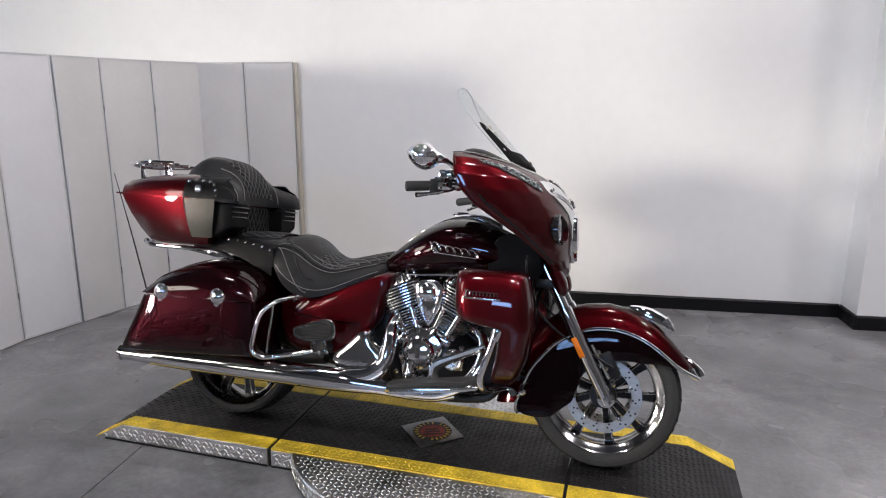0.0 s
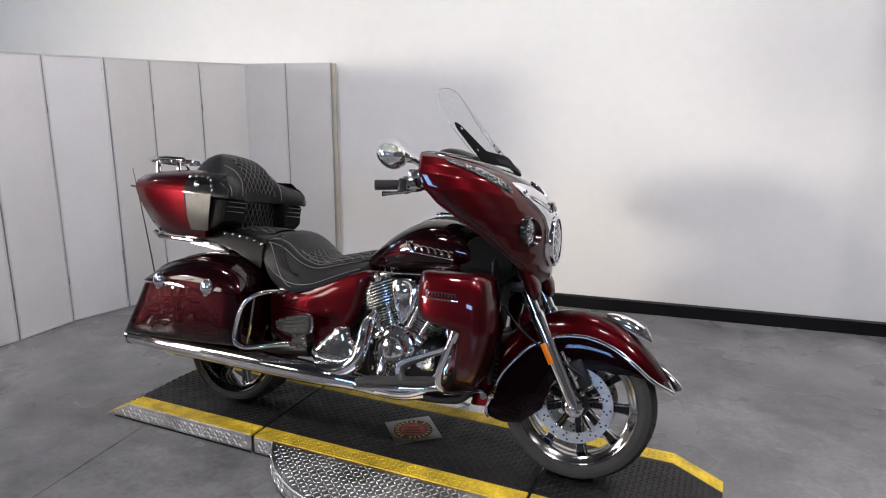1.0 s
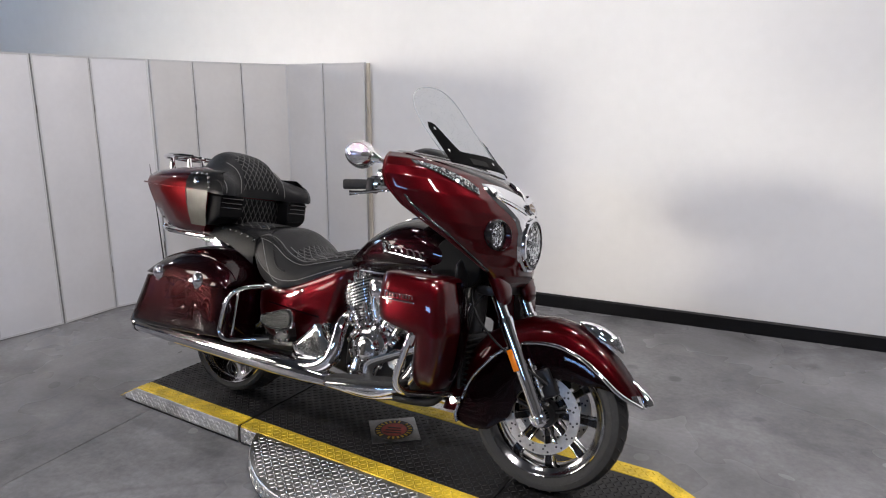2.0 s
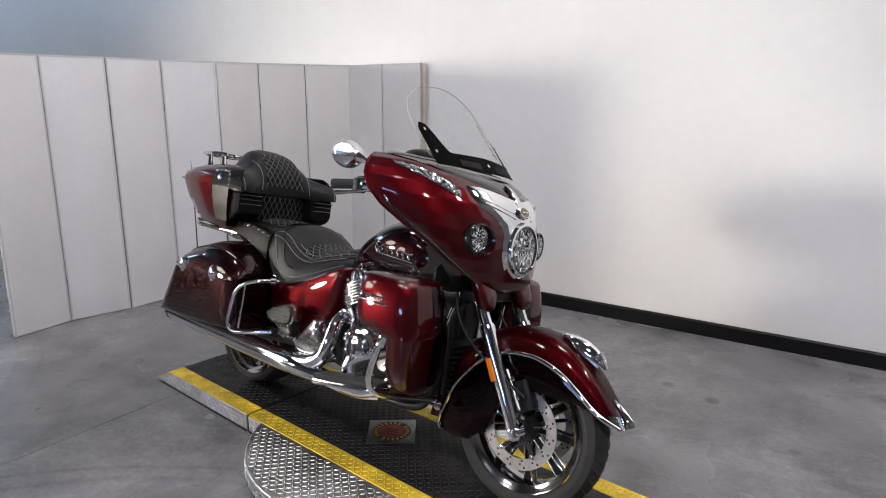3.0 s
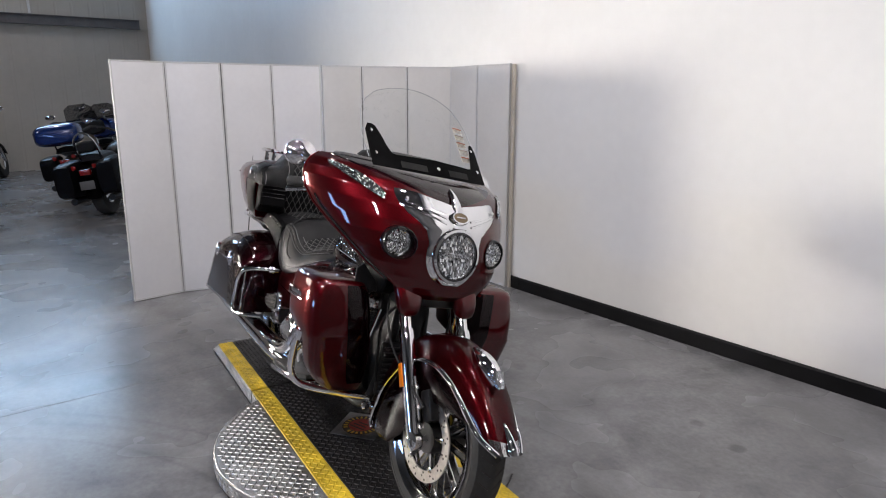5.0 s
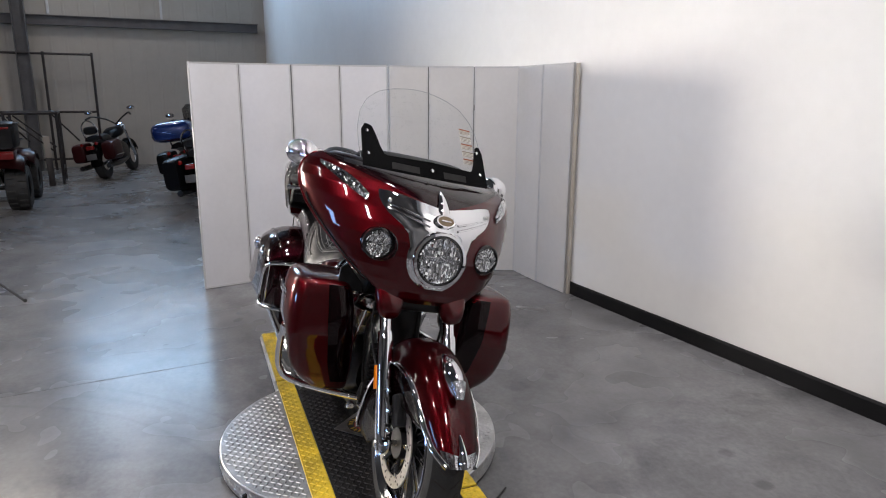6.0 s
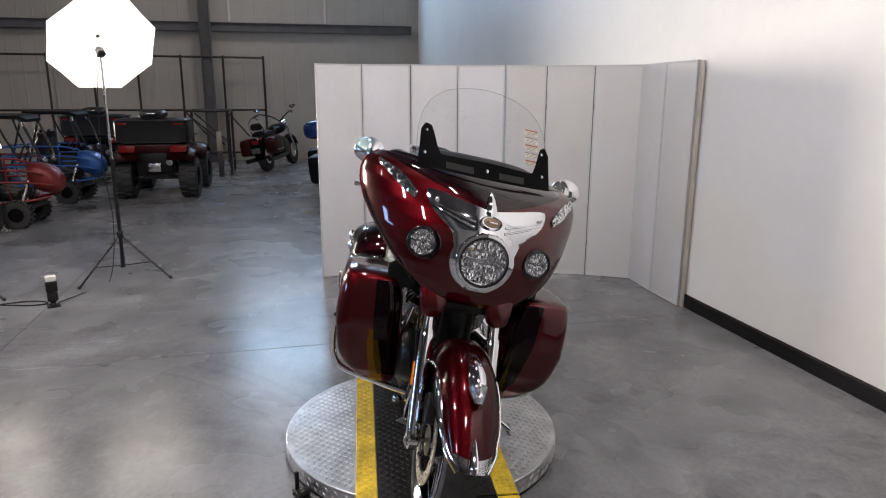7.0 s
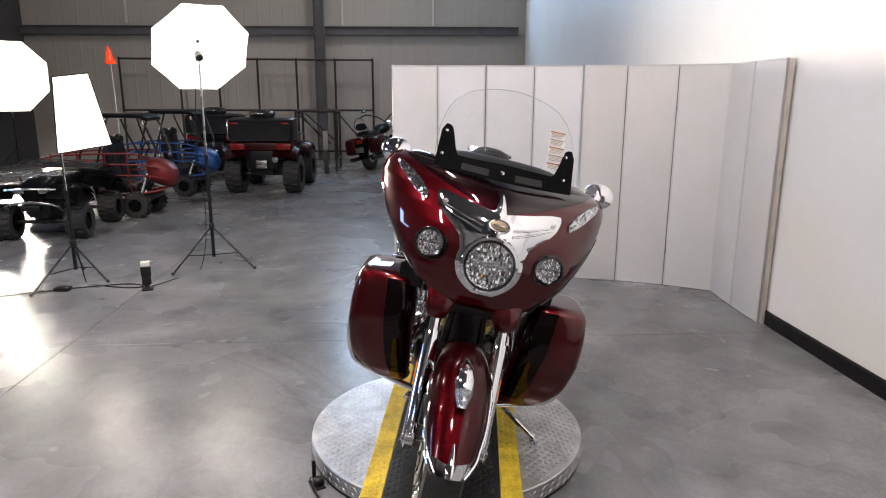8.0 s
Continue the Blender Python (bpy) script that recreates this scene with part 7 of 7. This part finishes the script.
part("clamp_cable", tube(((1.46, -0.10, 0.79), (1.485, -0.04, 0.835), (1.485, 0.05, 0.83), (1.46, 0.11, 0.78)), 0.006, 6), STEEL, bike)
# side stand: down to the plate on the left
inv = BIKE.inverted()
foot = inv @ Vector((0.105, 0.375, 0.079))
hip = Vector((0.84, 0.14, 0.255))
ss = part("side_stand", tube((hip, hip.lerp(foot, 0.55) + Vector((0, 0, -0.012)), foot + Vector((0, 0, 0.004))), (0.014, 0.012, 0.010), 10), CHROME, bike, "chrome side stand")
part("stand_foot", box((-0.075, -0.02, -0.004), (0.055, 0.02, 0.004), 0.003, m=Matrix.Translation(foot) @ Matrix.Rotation(radians(12.0), 4, "X")), CHROME, ss)


# ---- vehicles and racks at the back of the hall ----
def tyre_wheel(parent, at, R, w, axis=(0, 1, 0), knob=0, rim=MATT_BLACK):
    at = Vector(at)
    ax = Vector(axis).normalized()
    rr = R * 0.52
    wh = part("wheel", lathe(((0.03, -w * 0.35), (rr * 0.9, -w * 0.30), (rr, -w * 0.42), (rr, w * 0.42), (rr * 0.9, w * 0.30), (0.03, w * 0.35)), at, ax, 20), rim, parent)
    ty = part("tyre", lathe(((rr, -w * 0.45), (R * 0.80, -w * 0.52), (R * 0.95, -w * 0.46), (R, -w * 0.22), (R, w * 0.22), (R * 0.95, w * 0.46), (R * 0.80, w * 0.52), (rr, w * 0.45), (rr, -w * 0.45)), at, ax, 32, ends=False), RUBBER, wh)
    if knob:
        u = ax.orthogonal().normalized()
        v = ax.cross(u)
        bm = bmesh.new()
        for k in range(knob):
            a = 2 * math.pi * k / knob
            d = u * math.cos(a) + v * math.sin(a)
            t = -u * math.sin(a) + v * math.cos(a)
            for s in (-1, 1):
                m = Matrix((t, ax, d)).transposed().to_4x4()
                box((-0.016, -w * 0.18, -0.006), (0.016, w * 0.18, 0.014), 0.003, bm, Matrix.Translation(at + d * R + ax * s * w * 0.24 + t * s * 0.02) @ m, 1)
        tagged(part("tread_block", bm, RUBBER, ty), kind="stuff")
    return wh


def quad(m, label, paint, box_top, R=0.31):
    """A four-wheeled all-terrain vehicle; x runs ahead."""
    q = thing("quad_bike", label, "quad bike", m, "vehicles at the back of the hall")
    for x in (-0.62, 0.62):
        for s in (-1, 1):
            tyre_wheel(q, (x, s * 0.47, R), R, 0.27, knob=20)
    part("chassis", hull(dense(((-0.75, 0.16, 0.30, 0.50), (-0.3, 0.20, 0.26, 0.62), (0.3, 0.20, 0.26, 0.66), (0.75, 0.16, 0.32, 0.60)), 3), 16, 4), BLACK_METAL, q)
    for x in (-0.62, 0.62):
        part("axle", tube(((x, -0.40, R), (x, 0.40, R)), 0.03, 8, 1), BLACK_METAL, q)
        for s in (-1, 1):
            part("shock", tube(((x * 0.85, s * 0.30, 0.36), (x * 0.75, s * 0.20, 0.72)), 0.03, 8, 1), STEEL, q)
    for x in (-0.62, 0.62):
        for s in (-1, 1):
            rows = [[(x + 0.42 * math.cos(t), s * y, 0.42 + 0.36 * math.sin(t) - d) for y, d in ((0.20, 0.0), (0.36, 0.0), (0.52, 0.012), (0.59, 0.05), (0.60, 0.09))] for t in np.linspace(0.55, math.pi - 0.55, 10)]
            bm = skin(rows, closed=False, caps=False)
            bmesh.ops.solidify(bm, geom=bm.faces[:], thickness=0.02)
            part("fender", bm, paint, q)
    part("seat", hull(dense(((-0.45, 0.16, 0.66, 0.86), (-0.2, 0.18, 0.66, 0.90), (0.1, 0.14, 0.68, 0.86), (0.2, 0.08, 0.70, 0.84)), 3), 16, 3), LEATHER, q)
    part("nose", hull(dense(((0.2, 0.12, 0.60, 0.92), (0.4, 0.20, 0.58, 0.90), (0.7, 0.22, 0.55, 0.82), (0.86, 0.14, 0.56, 0.74)), 3), 18, 3), paint, q)
    bar = part("handlebar", tube(((0.16, -0.40, 1.02), (0.24, -0.22, 1.06), (0.28, 0, 1.02), (0.24, 0.22, 1.06), (0.16, 0.40, 1.02)), 0.014, 8), BLACK_METAL, q)
    for s in (-1, 1):
        part("grip", tube(((0.20, s * 0.32, 1.045), (0.15, s * 0.42, 1.015)), 0.020, 8, 1), RUBBER, bar)
        part("tail_light", box((-0.90, s * 0.37 - 0.12, 0.715), (-0.84, s * 0.37 + 0.12, 0.825), 0.02), LAMP_RED, q, "red tail light")
        part("headlight", box((0.82, s * 0.16 - 0.07, 0.66), (0.90, s * 0.16 + 0.07, 0.74), 0.02), CRYSTAL, q)
    part("rear_panel", box((-0.87, -0.50, 0.70), (-0.62, 0.50, 0.84), 0.03), paint, q)
    part("tail_skirt", box((-0.84, -0.26, 0.40), (-0.70, 0.26, 0.72), 0.03), BLACK, q)
    for x0, x1 in ((-0.85, -0.45), (0.35, 0.82)):
        for k in range(5):
            part("rack_rail", tube(((x0 + (x1 - x0) * k / 4, -0.42, 0.90), (x0 + (x1 - x0) * k / 4, 0.42, 0.90)), 0.011, 6, 1), STEEL if x0 > 0 else BLACK_METAL, q)
        for s in (-1, 1):
            part("rack_side", tube(((x0, s * 0.42, 0.90), (x1, s * 0.42, 0.90)), 0.011, 6, 1), BLACK_METAL, q)
            part("rack_leg", tube(((x0 + 0.06, s * 0.30, 0.72), (x0 + 0.06, s * 0.36, 0.90)), 0.011, 6, 1), BLACK_METAL, q)
    part("exhaust", lathe(((0.05, 0), (0.06, 0.02), (0.06, 0.30), (0.04, 0.33)), (-0.86, -0.22, 0.56), (1, 0, 0), 14), STEEL, q)
    part("plate_bracket", box((-0.88, -0.09, 0.42), (-0.86, 0.09, 0.55), 0.006), STEEL, q)
    if box_top:
        cb = part("cargo_box", hull(dense(((-0.90, 0.47, 0.87, 1.17), (-0.87, 0.52, 0.85, 1.21), (-0.60, 0.53, 0.85, 1.23), (-0.38, 0.52, 0.85, 1.20), (-0.33, 0.46, 0.88, 1.12)), 2), 24, 10), BLACK, q, "black plastic cargo box")
        part("backrest_pad", hull(dense(((-0.80, 0.16, 1.22, 1.28), (-0.70, 0.20, 1.22, 1.345), (-0.55, 0.20, 1.22, 1.345), (-0.48, 0.16, 1.22, 1.29)), 2), 16, 3), LEATHER, cb)
        part("handle", box((-0.905, -0.08, 1.285), (-0.80, 0.08, 1.305), 0.006), STEEL, cb)
        part("cargo_lid", box((-0.91, -0.535, 1.185), (-0.34, 0.535, 1.20), 0.006), RUBBER, cb)
        for s in (-1, 1):
            part("reflector", box((-0.915, s * 0.40 - 0.07, 1.125), (-0.885, s * 0.40 + 0.07, 1.155), 0.006), LAMP_RED, cb)
    else:
        part("winch", lathe(((0.05, -0.12), (0.05, 0.12)), (0.92, 0, 0.48), (0, 1, 0), 14), BLACK_METAL, q)
        part("bumper", tube(((0.80, -0.34, 0.42), (0.96, -0.30, 0.52), (0.98, 0, 0.56), (0.96, 0.30, 0.52), (0.80, 0.34, 0.42)), 0.018, 8), STEEL, q)
        part("bumper_bar", tube(((0.90, -0.32, 0.72), (0.98, 0, 0.74), (0.90, 0.32, 0.72)), 0.015, 8), STEEL, q)
    return q


def buggy(m, label, paint):
    """A small tube-framed off-road kart with a padded roof; x runs ahead."""
    q = thing("off_road_kart", label, "kart", m, "vehicles at the back of the hall")
    for x, R, w, y in ((-0.62, 0.19, 0.19, 0.36), (0.55, 0.165, 0.135, 0.31)):
        for s in (-1, 1):
            tyre_wheel(q, (x, s * y, R), R, w, knob=18)
        part("axle", tube(((x, -y + 0.03, R), (x, y - 0.03, R)), 0.016, 8, 1), BLACK_METAL, q)
    for s in (-1, 1):
        part("roof_post", tube(((0.86, s * 0.25, 0.84), (0.80, s * 0.27, 1.02), (0.70, s * 0.28, 1.27), (0.62, s * 0.28, 1.30), (0.10, s * 0.28, 1.30), (0.02, s * 0.28, 1.22), (-0.20, s * 0.28, 0.52)), 0.016, 8), BLACK_METAL, q)
        part("post_sleeve", tube(((0.715, s * 0.282, 1.20), (0.705, s * 0.284, 1.255)), 0.021, 10, 1), STEEL, q)
        part("inner_post", tube(((0.62, s * 0.20, 0.80), (0.50, s * 0.24, 1.08), (0.44, s * 0.27, 1.28)), 0.013, 8), BLACK_METAL, q)
        part("frame_rail", tube(((0.90, s * 0.20, 0.36), (0.50, s * 0.24, 0.30), (-0.5, s * 0.28, 0.26), (-0.80, s * 0.22, 0.34)), 0.016, 8), paint, q)
        for k, z in enumerate((0.54, 0.68, 0.82)):
            part("side_bar", tube(((0.94 - 0.10 * k, s * 0.20, z - 0.05), (0.70 - 0.06 * k, s * 0.32, z + 0.01), (0.30, s * 0.35, z + 0.02), (-0.35, s * 0.34, z), (-0.62, s * 0.26, z - 0.05)), 0.012, 8), paint, q)
        for x in (-0.45, -0.10, 0.22, 0.50):
            part("side_upright", tube(((x, s * 0.27, 0.30), (x, s * 0.345, 0.56), (x, s * 0.345, 0.84)), 0.010, 6, 2), paint, q)
        part("swing_link", tube(((0.55, s * 0.26, 0.165), (0.62, s * 0.12, 0.34)), 0.014, 8, 1), STEEL, q)
        part("front_shock", tube(((0.56, s * 0.24, 0.22), (0.66, s * 0.15, 0.56)), 0.022, 8, 1), STEEL, q)
        part("seat", hull(dense(((0.16, 0.12, 0.36, 0.92, s * 0.14), (0.24, 0.13, 0.34, 0.98, s * 0.14), (0.30, 0.13, 0.32, 0.50, s * 0.14), (0.56, 0.12, 0.32, 0.44, s * 0.14)), 2), 14, 4), LEATHER, q)
        part("headrest", hull(dense(((0.18, 0.07, 0.96, 1.04, s * 0.14), (0.22, 0.09, 0.94, 1.07, s * 0.14), (0.26, 0.07, 0.96, 1.04, s * 0.14)), 2), 12, 3), LEATHER, q)
    part("roof", hull(dense(((0.06, 0.26, 1.30, 1.33), (0.10, 0.30, 1.285, 1.345), (0.62, 0.30, 1.285, 1.345), (0.72, 0.29, 1.25, 1.325), (0.76, 0.25, 1.25, 1.29)), 2), 20, 5), MATT_BLACK, q, "black padded roof")
    part("cowl", hull(dense(((0.66, 0.15, 0.52, 0.74), (0.72, 0.19, 0.44, 0.76), (0.84, 0.20, 0.39, 0.74), (0.94, 0.17, 0.39, 0.68), (1.0, 0.10, 0.44, 0.60)), 3), 20, 3), paint, q)
    part("floor_pan", box((-0.7, -0.26, 0.22), (0.72, 0.26, 0.245), 0.008), BLACK_METAL, q)
    part("engine", hull(dense(((-0.86, 0.16, 0.26, 0.48), (-0.70, 0.22, 0.24, 0.60), (-0.48, 0.20, 0.26, 0.56)), 3), 14, 4), BLACK_METAL, q)
    part("steering_wheel", tube([(0.56 + 0.04 * math.sin(t), 0.14 + 0.11 * math.cos(t), 0.86 + 0.11 * math.sin(t)) for t in np.linspace(0, 2 * math.pi, 13)[:-1]], 0.011, 6, 2, True), BLACK, q)
    for s in (-1, 1):
        part("headlight", lathe(((0.040, 0), (0.044, 0.02), (0.025, 0.04)), (0.86, s * 0.16, 0.80), (1, 0, 0.2), 14), CRYSTAL, q)
    part("exhaust_can", lathe(((0.04, 0), (0.045, 0.02), (0.045, 0.22), (0.025, 0.24)), (-0.88, 0.10, 0.52), (0, -1, 0), 12), STEEL, q)
    return q


def cruiser(m, label, paint, bag_paint, screen, fairing_paint=None, trunk_paint=None, long_bag=0.0):
    """A parked heavy cruiser seen from afar; x runs ahead."""
    q = thing("cruiser_motorcycle", label, "motorcycle", m, "motorcycles at the back of the hall")
    for x in (0.0, 1.62):
        tyre_wheel(q, (x, 0, 0.32), 0.32, 0.15 if x == 0 else 0.12, rim=CHROME)
        c = Vector((x, 0, 0.32))
        rows = [[c + Vector((r * math.cos(a), y, r * math.sin(a))) for y, r in ((-0.09, 0.26), (-0.09, 0.34), (-0.04, 0.375), (0.04, 0.375), (0.09, 0.34), (0.09, 0.26))] for a in np.linspace(0.35, 3.3 if x == 0 else 2.9, 14)]
        bm = skin(rows, closed=False, caps=False)
        bmesh.ops.solidify(bm, geom=bm.faces[:], thickness=0.006)
        part("fender", bm, paint, q)
    part("fuel_tank", hull(dense(((0.60, 0.06, 0.72, 0.78), (0.75, 0.15, 0.72, 0.90), (1.0, 0.18, 0.74, 0.96), (1.2, 0.12, 0.78, 0.92)), 3), 18, 2.5), paint, q)
    part("engine_block", hull(dense(((0.55, 0.14, 0.26, 0.60), (0.8, 0.19, 0.24, 0.70), (1.1, 0.17, 0.26, 0.62)), 3), 14, 4), BLACK_METAL, q)
    for s in (-1, 1):
        part("fork_leg", tube(((1.26, s * 0.11, 0.95), (1.62, s * 0.11, 0.32)), 0.026, 10, 1), CHROME, q)
        b = part("saddlebag", hull(dense(((-0.34 - long_bag, 0.08, 0.40, 0.64 + long_bag * 0.1, s * 0.27), (-0.28 - long_bag, 0.12, 0.36 - long_bag * 0.3, 0.70 + long_bag * 0.3, s * 0.27), (0.08, 0.12, 0.36 - long_bag * 0.3, 0.72 + long_bag * 0.4, s * 0.27), (0.18 + long_bag * 0.4, 0.09, 0.42, 0.66 + long_bag * 0.4, s * 0.27)), 3), 16, 5), bag_paint, q)
        part("bag_trim", tube(((-0.28 - long_bag, s * 0.394, 0.43), (0.10, s * 0.394, 0.44)), 0.007, 6, 1), CHROME, b)
        part("muffler", tube(((-0.40, s * 0.24, 0.26), (0.3, s * 0.24, 0.27), (0.8, s * 0.2, 0.30)), (0.045, 0.045, 0.03), 12), BLACK_METAL, q)
        part("turn_signal", hull([(-0.46 + 0.05 * t, 0.03 * math.sin(math.pi * (0.1 + 0.8 * t)) + 0.005, 0.66, 0.72, s * 0.13, 2) for t in np.linspace(0, 1, 5)], 10), LAMP_RED, q)
        part("handlebar", tube(((1.22, 0, 1.0), (1.18, s * 0.16, 1.12), (1.02, s * 0.36, 1.20), (0.90, s * 0.42, 1.17)), 0.016, 8), BLACK_METAL, q)
        part("grip", tube(((0.97, s * 0.39, 1.19), (0.86, s * 0.44, 1.16)), 0.019, 8, 1), RUBBER, q)
        part("mirror", hull([(1.02 + 0.02 * t, 0.07 * math.sin(math.pi * (0.1 + 0.8 * t)) + 0.01, 1.25, 1.33, s * 0.42, 2) for t in np.linspace(0, 1, 5)], 12), CHROME, q)
        part("cylinder", lathe(((0.07, 0), (0.075, 0.05), (0.09, 0.12), (0.09, 0.2), (0.06, 0.22)), (0.85 + 0.06 * s, 0, 0.55), (0.35 * s, 0, 1), 16), STEEL, q)
    part("seat", saddle(dense(((-0.15, 0.14, 0.16, 0.84, 0.74), (0.15, 0.16, 0.18, 0.86, 0.72), (0.25, 0.16, 0.18, 0.84, 0.70), (0.45, 0.15, 0.18, 0.74, 0.66), (0.68, 0.08, 0.10, 0.78, 0.70)), 3)), LEATHER, q)
    part("backrest", hull(dense(((-0.24, 0.11, 0.88, 0.98), (-0.21, 0.13, 0.86, 1.01), (-0.17, 0.11, 0.88, 0.98)), 2), 14, 3), LEATHER, q)
    part("sissy_bar", tube(((-0.14, -0.13, 0.76), (-0.26, -0.13, 1.0), (-0.28, 0, 1.12), (-0.26, 0.13, 1.0), (-0.14, 0.13, 0.76)), 0.012, 8), CHROME, q)
    part("tail_light", box((-0.46, -0.07, 0.58), (-0.38, 0.07, 0.66), 0.02), LAMP_RED, q, "red tail light")
    part("licence_plate", box((-0.47, -0.09, 0.40), (-0.455, 0.09, 0.51), 0.003), GIRT, q, "blank dull plate")
    part("headlight", lathe(((0.05, -0.12), (0.10, -0.06), (0.11, 0.0), (0.10, 0.02), (0.001, 0.03)), (1.42, 0, 0.94), (1, 0, 0), 20), CHROME, q)
    if fairing_paint:
        rows = [[(1.16 + 0.30 * math.cos(math.pi / 2 * t) ** 0.8 * k, 0.42 * k ** 0.3 * math.sin(math.pi / 2 * t), z) for t in np.linspace(-1, 1, 17)] for z, k in ((0.86, 0.6), (0.95, 0.9), (1.05, 1.0), (1.15, 0.85), (1.20, 0.6))]
        bm = skin(rows, closed=False, caps=False)
        bmesh.ops.solidify(bm, geom=bm.faces[:], thickness=0.01)
        part("fairing", bm, fairing_paint, q)
        part("dash", hull(dense(((1.08, 0.30, 0.95, 1.16), (1.16, 0.34, 0.92, 1.18), (1.24, 0.28, 0.94, 1.18)), 2), 16, 4), BLACK, q)
    if screen:
        rows = [[(1.36 - (z - 1.0) * 0.6 + 0.05 * math.cos(math.pi / 2 * t), w * math.sin(math.pi / 2 * t), z) for t in np.linspace(-1, 1, 11)] for z, w in ((1.0, 0.22), (1.2, 0.25), (1.38, 0.22), (1.45, 0.12))]
        bm = skin(rows, closed=False, caps=False)
        bmesh.ops.solidify(bm, geom=bm.faces[:], thickness=0.004)
        part("windscreen", bm, SMOKE, q, "smoked windscreen")
    if trunk_paint:
        tk = part("top_trunk", hull(dense(((-0.62, 0.20, 0.92, 1.08), (-0.55, 0.29, 0.88, 1.16), (-0.35, 0.31, 0.86, 1.19), (-0.18, 0.29, 0.88, 1.17), (-0.14, 0.24, 0.92, 1.12)), 2), 20, 4), trunk_paint, q)
        part("trunk_seam", tube(((-0.60, -0.24, 1.03), (-0.36, -0.315, 1.03), (-0.15, -0.28, 1.03)), 0.006, 6), CHROME, tk)
    part("side_stand", tube(((0.5, 0.14, 0.26), (0.55, 0.30, 0.01)), 0.012, 8, 1), CHROME, q)
    return q


SMOKE = mat("smoked_acrylic", (0.25, 0.25, 0.26), 0.05, trans=0.9, ior=1.1)
DARK_PAINT = mat("black_vehicle_paint", (0.004, 0.004, 0.005), 0.34, coat=0.02, var=0.15, spec=0.07)
quad(pose(-9.0, -2.43, 0, 0, 0, 178), "dark red quad bike with a black cargo box, seen from behind", WINE, True)
quad(pose(-11.2, -3.75, 0, 0, 0, 176), "dark quad bike with a cargo box beside another", DARK_PAINT, True)
quad(pose(-5.28, -4.24, 0, 0, 0, 4) @ Matrix.Scale(0.80, 4), "small black quad bike with steel racks facing the studio", DARK_PAINT, False, 0.24)
buggy(pose(-8.33, -4.16, 0, 0, 0, 84), "small blue tube-frame off-road kart with a black padded roof", BLUE)
buggy(pose(-6.35, -4.22, 0, 0, 0, 90), "small red tube-frame off-road kart with a black padded roof", DULL_RED)
cruiser(pose(-11.75, -0.85, 0, 0, 0, 160) @ pose(0, 0, 0, -8), "dark cruiser motorcycle with wine red saddlebags on its stand", DARK_PAINT, WINE, False)
cruiser(pose(-10.9, 1.25, 0, 0, 0, 165) @ pose(0, 0, 0, -8), "blue touring motorcycle with a top trunk", DARK_PAINT, WINE, True, DARK_PAINT, NIGHT_BLUE)
cruiser(pose(-7.48, 0.46, 0, 0, 0, 148) @ pose(0, 0, 0, -8), "black touring motorcycle with hard saddlebags beside the screen", DARK_PAINT, DARK_PAINT, False, long_bag=0.16)
cruiser(pose(-9.2, 0.42, 0, 0, 0, 158) @ pose(0, 0, 0, -8), "bronze and blue touring motorcycle parked in the row", mat("bronze_paint", (0.16, 0.13, 0.10), 0.3, 0.6, 0.6, var=0.1), DARK_PAINT, True, NIGHT_BLUE, NIGHT_BLUE)

# pipe rack along the far wall
pr = thing("pipe_rack", "dark steel pipe frame standing along the far wall", "rack")
for y in (-6.88, -5.49, -4.57, -3.64, -2.71, -1.78, -0.87):
    part("post", tube(((-14.0, y, 0.0), (-14.0, y, 2.46)), 0.026, 8, 1), PIPE_DARK, pr)
for z in (2.42, 1.22, 0.22):
    part("rail", tube(((-14.0, -6.9, z), (-14.0, -0.85, z)), 0.024, 8, 1), PIPE_DARK, pr)
for y in (-2.71, -1.78):
    part("brace", tube(((-14.0, y, 1.2), (-14.0, y + 0.5, 0.6)), 0.018, 6, 1), PIPE_DARK, pr)
ct = thing("steel_cart", "dark steel cart frame by the column", "cart")
for x in (-11.2, -12.2):
    for y in (-2.35, -1.55):
        part("post", tube(((x, y, 0), (x, y, 1.28)), 0.025, 8, 1), PIPE_DARK, ct)
    part("cross_rail", tube(((x, -2.35, 1.26), (x, -1.55, 1.26)), 0.025, 8, 1), PIPE_DARK, ct)
    part("brace", tube(((x, -2.3, 1.2), (x, -1.65, 0.6)), 0.016, 6, 1), PIPE_DARK, ct)
for y in (-2.35, -1.55):
    for z in (0.25, 1.26):
        part("side_rail", tube(((-11.2, y, z), (-12.2, y, z)), 0.025, 8, 1), PIPE_DARK, ct)
wb = thing("board", "small pale grey board leaning on the cart", "board", pose(-10.9, -1.72, 0, 0, -8, 10))
part("sheet", box((-0.01, -0.05, 0.50), (0.01, 0.05, 0.88), 0.004), LABEL_GREY, wb)
part("foot", box((-0.012, -0.05, 0.0), (0.012, 0.05, 0.50), 0.004), PIPE_DARK, wb)
fg = thing("safety_flag", "small orange safety flag on a thin whip", "flag", pose(-8.08, -4.62, 0))
part("whip", tube(((0, 0, 0.45), (0.0, -0.01, 1.3), (0, -0.03, 2.24)), 0.006, 6), LABEL_WHITE, fg)
bm = skin([[(0.02 * math.sin(5 * u), -0.115 + 0.17 * u * (0.12 + 0.88 * v) + 0.05 * (1 - v), 2.30 - 0.26 * v) for u in np.linspace(0, 1, 6)] for v in np.linspace(0, 1, 6)], closed=False, caps=False)
bmesh.ops.solidify(bm, geom=bm.faces[:], thickness=0.003)
part("cloth", bm, FLAG, fg, "faded orange cloth")
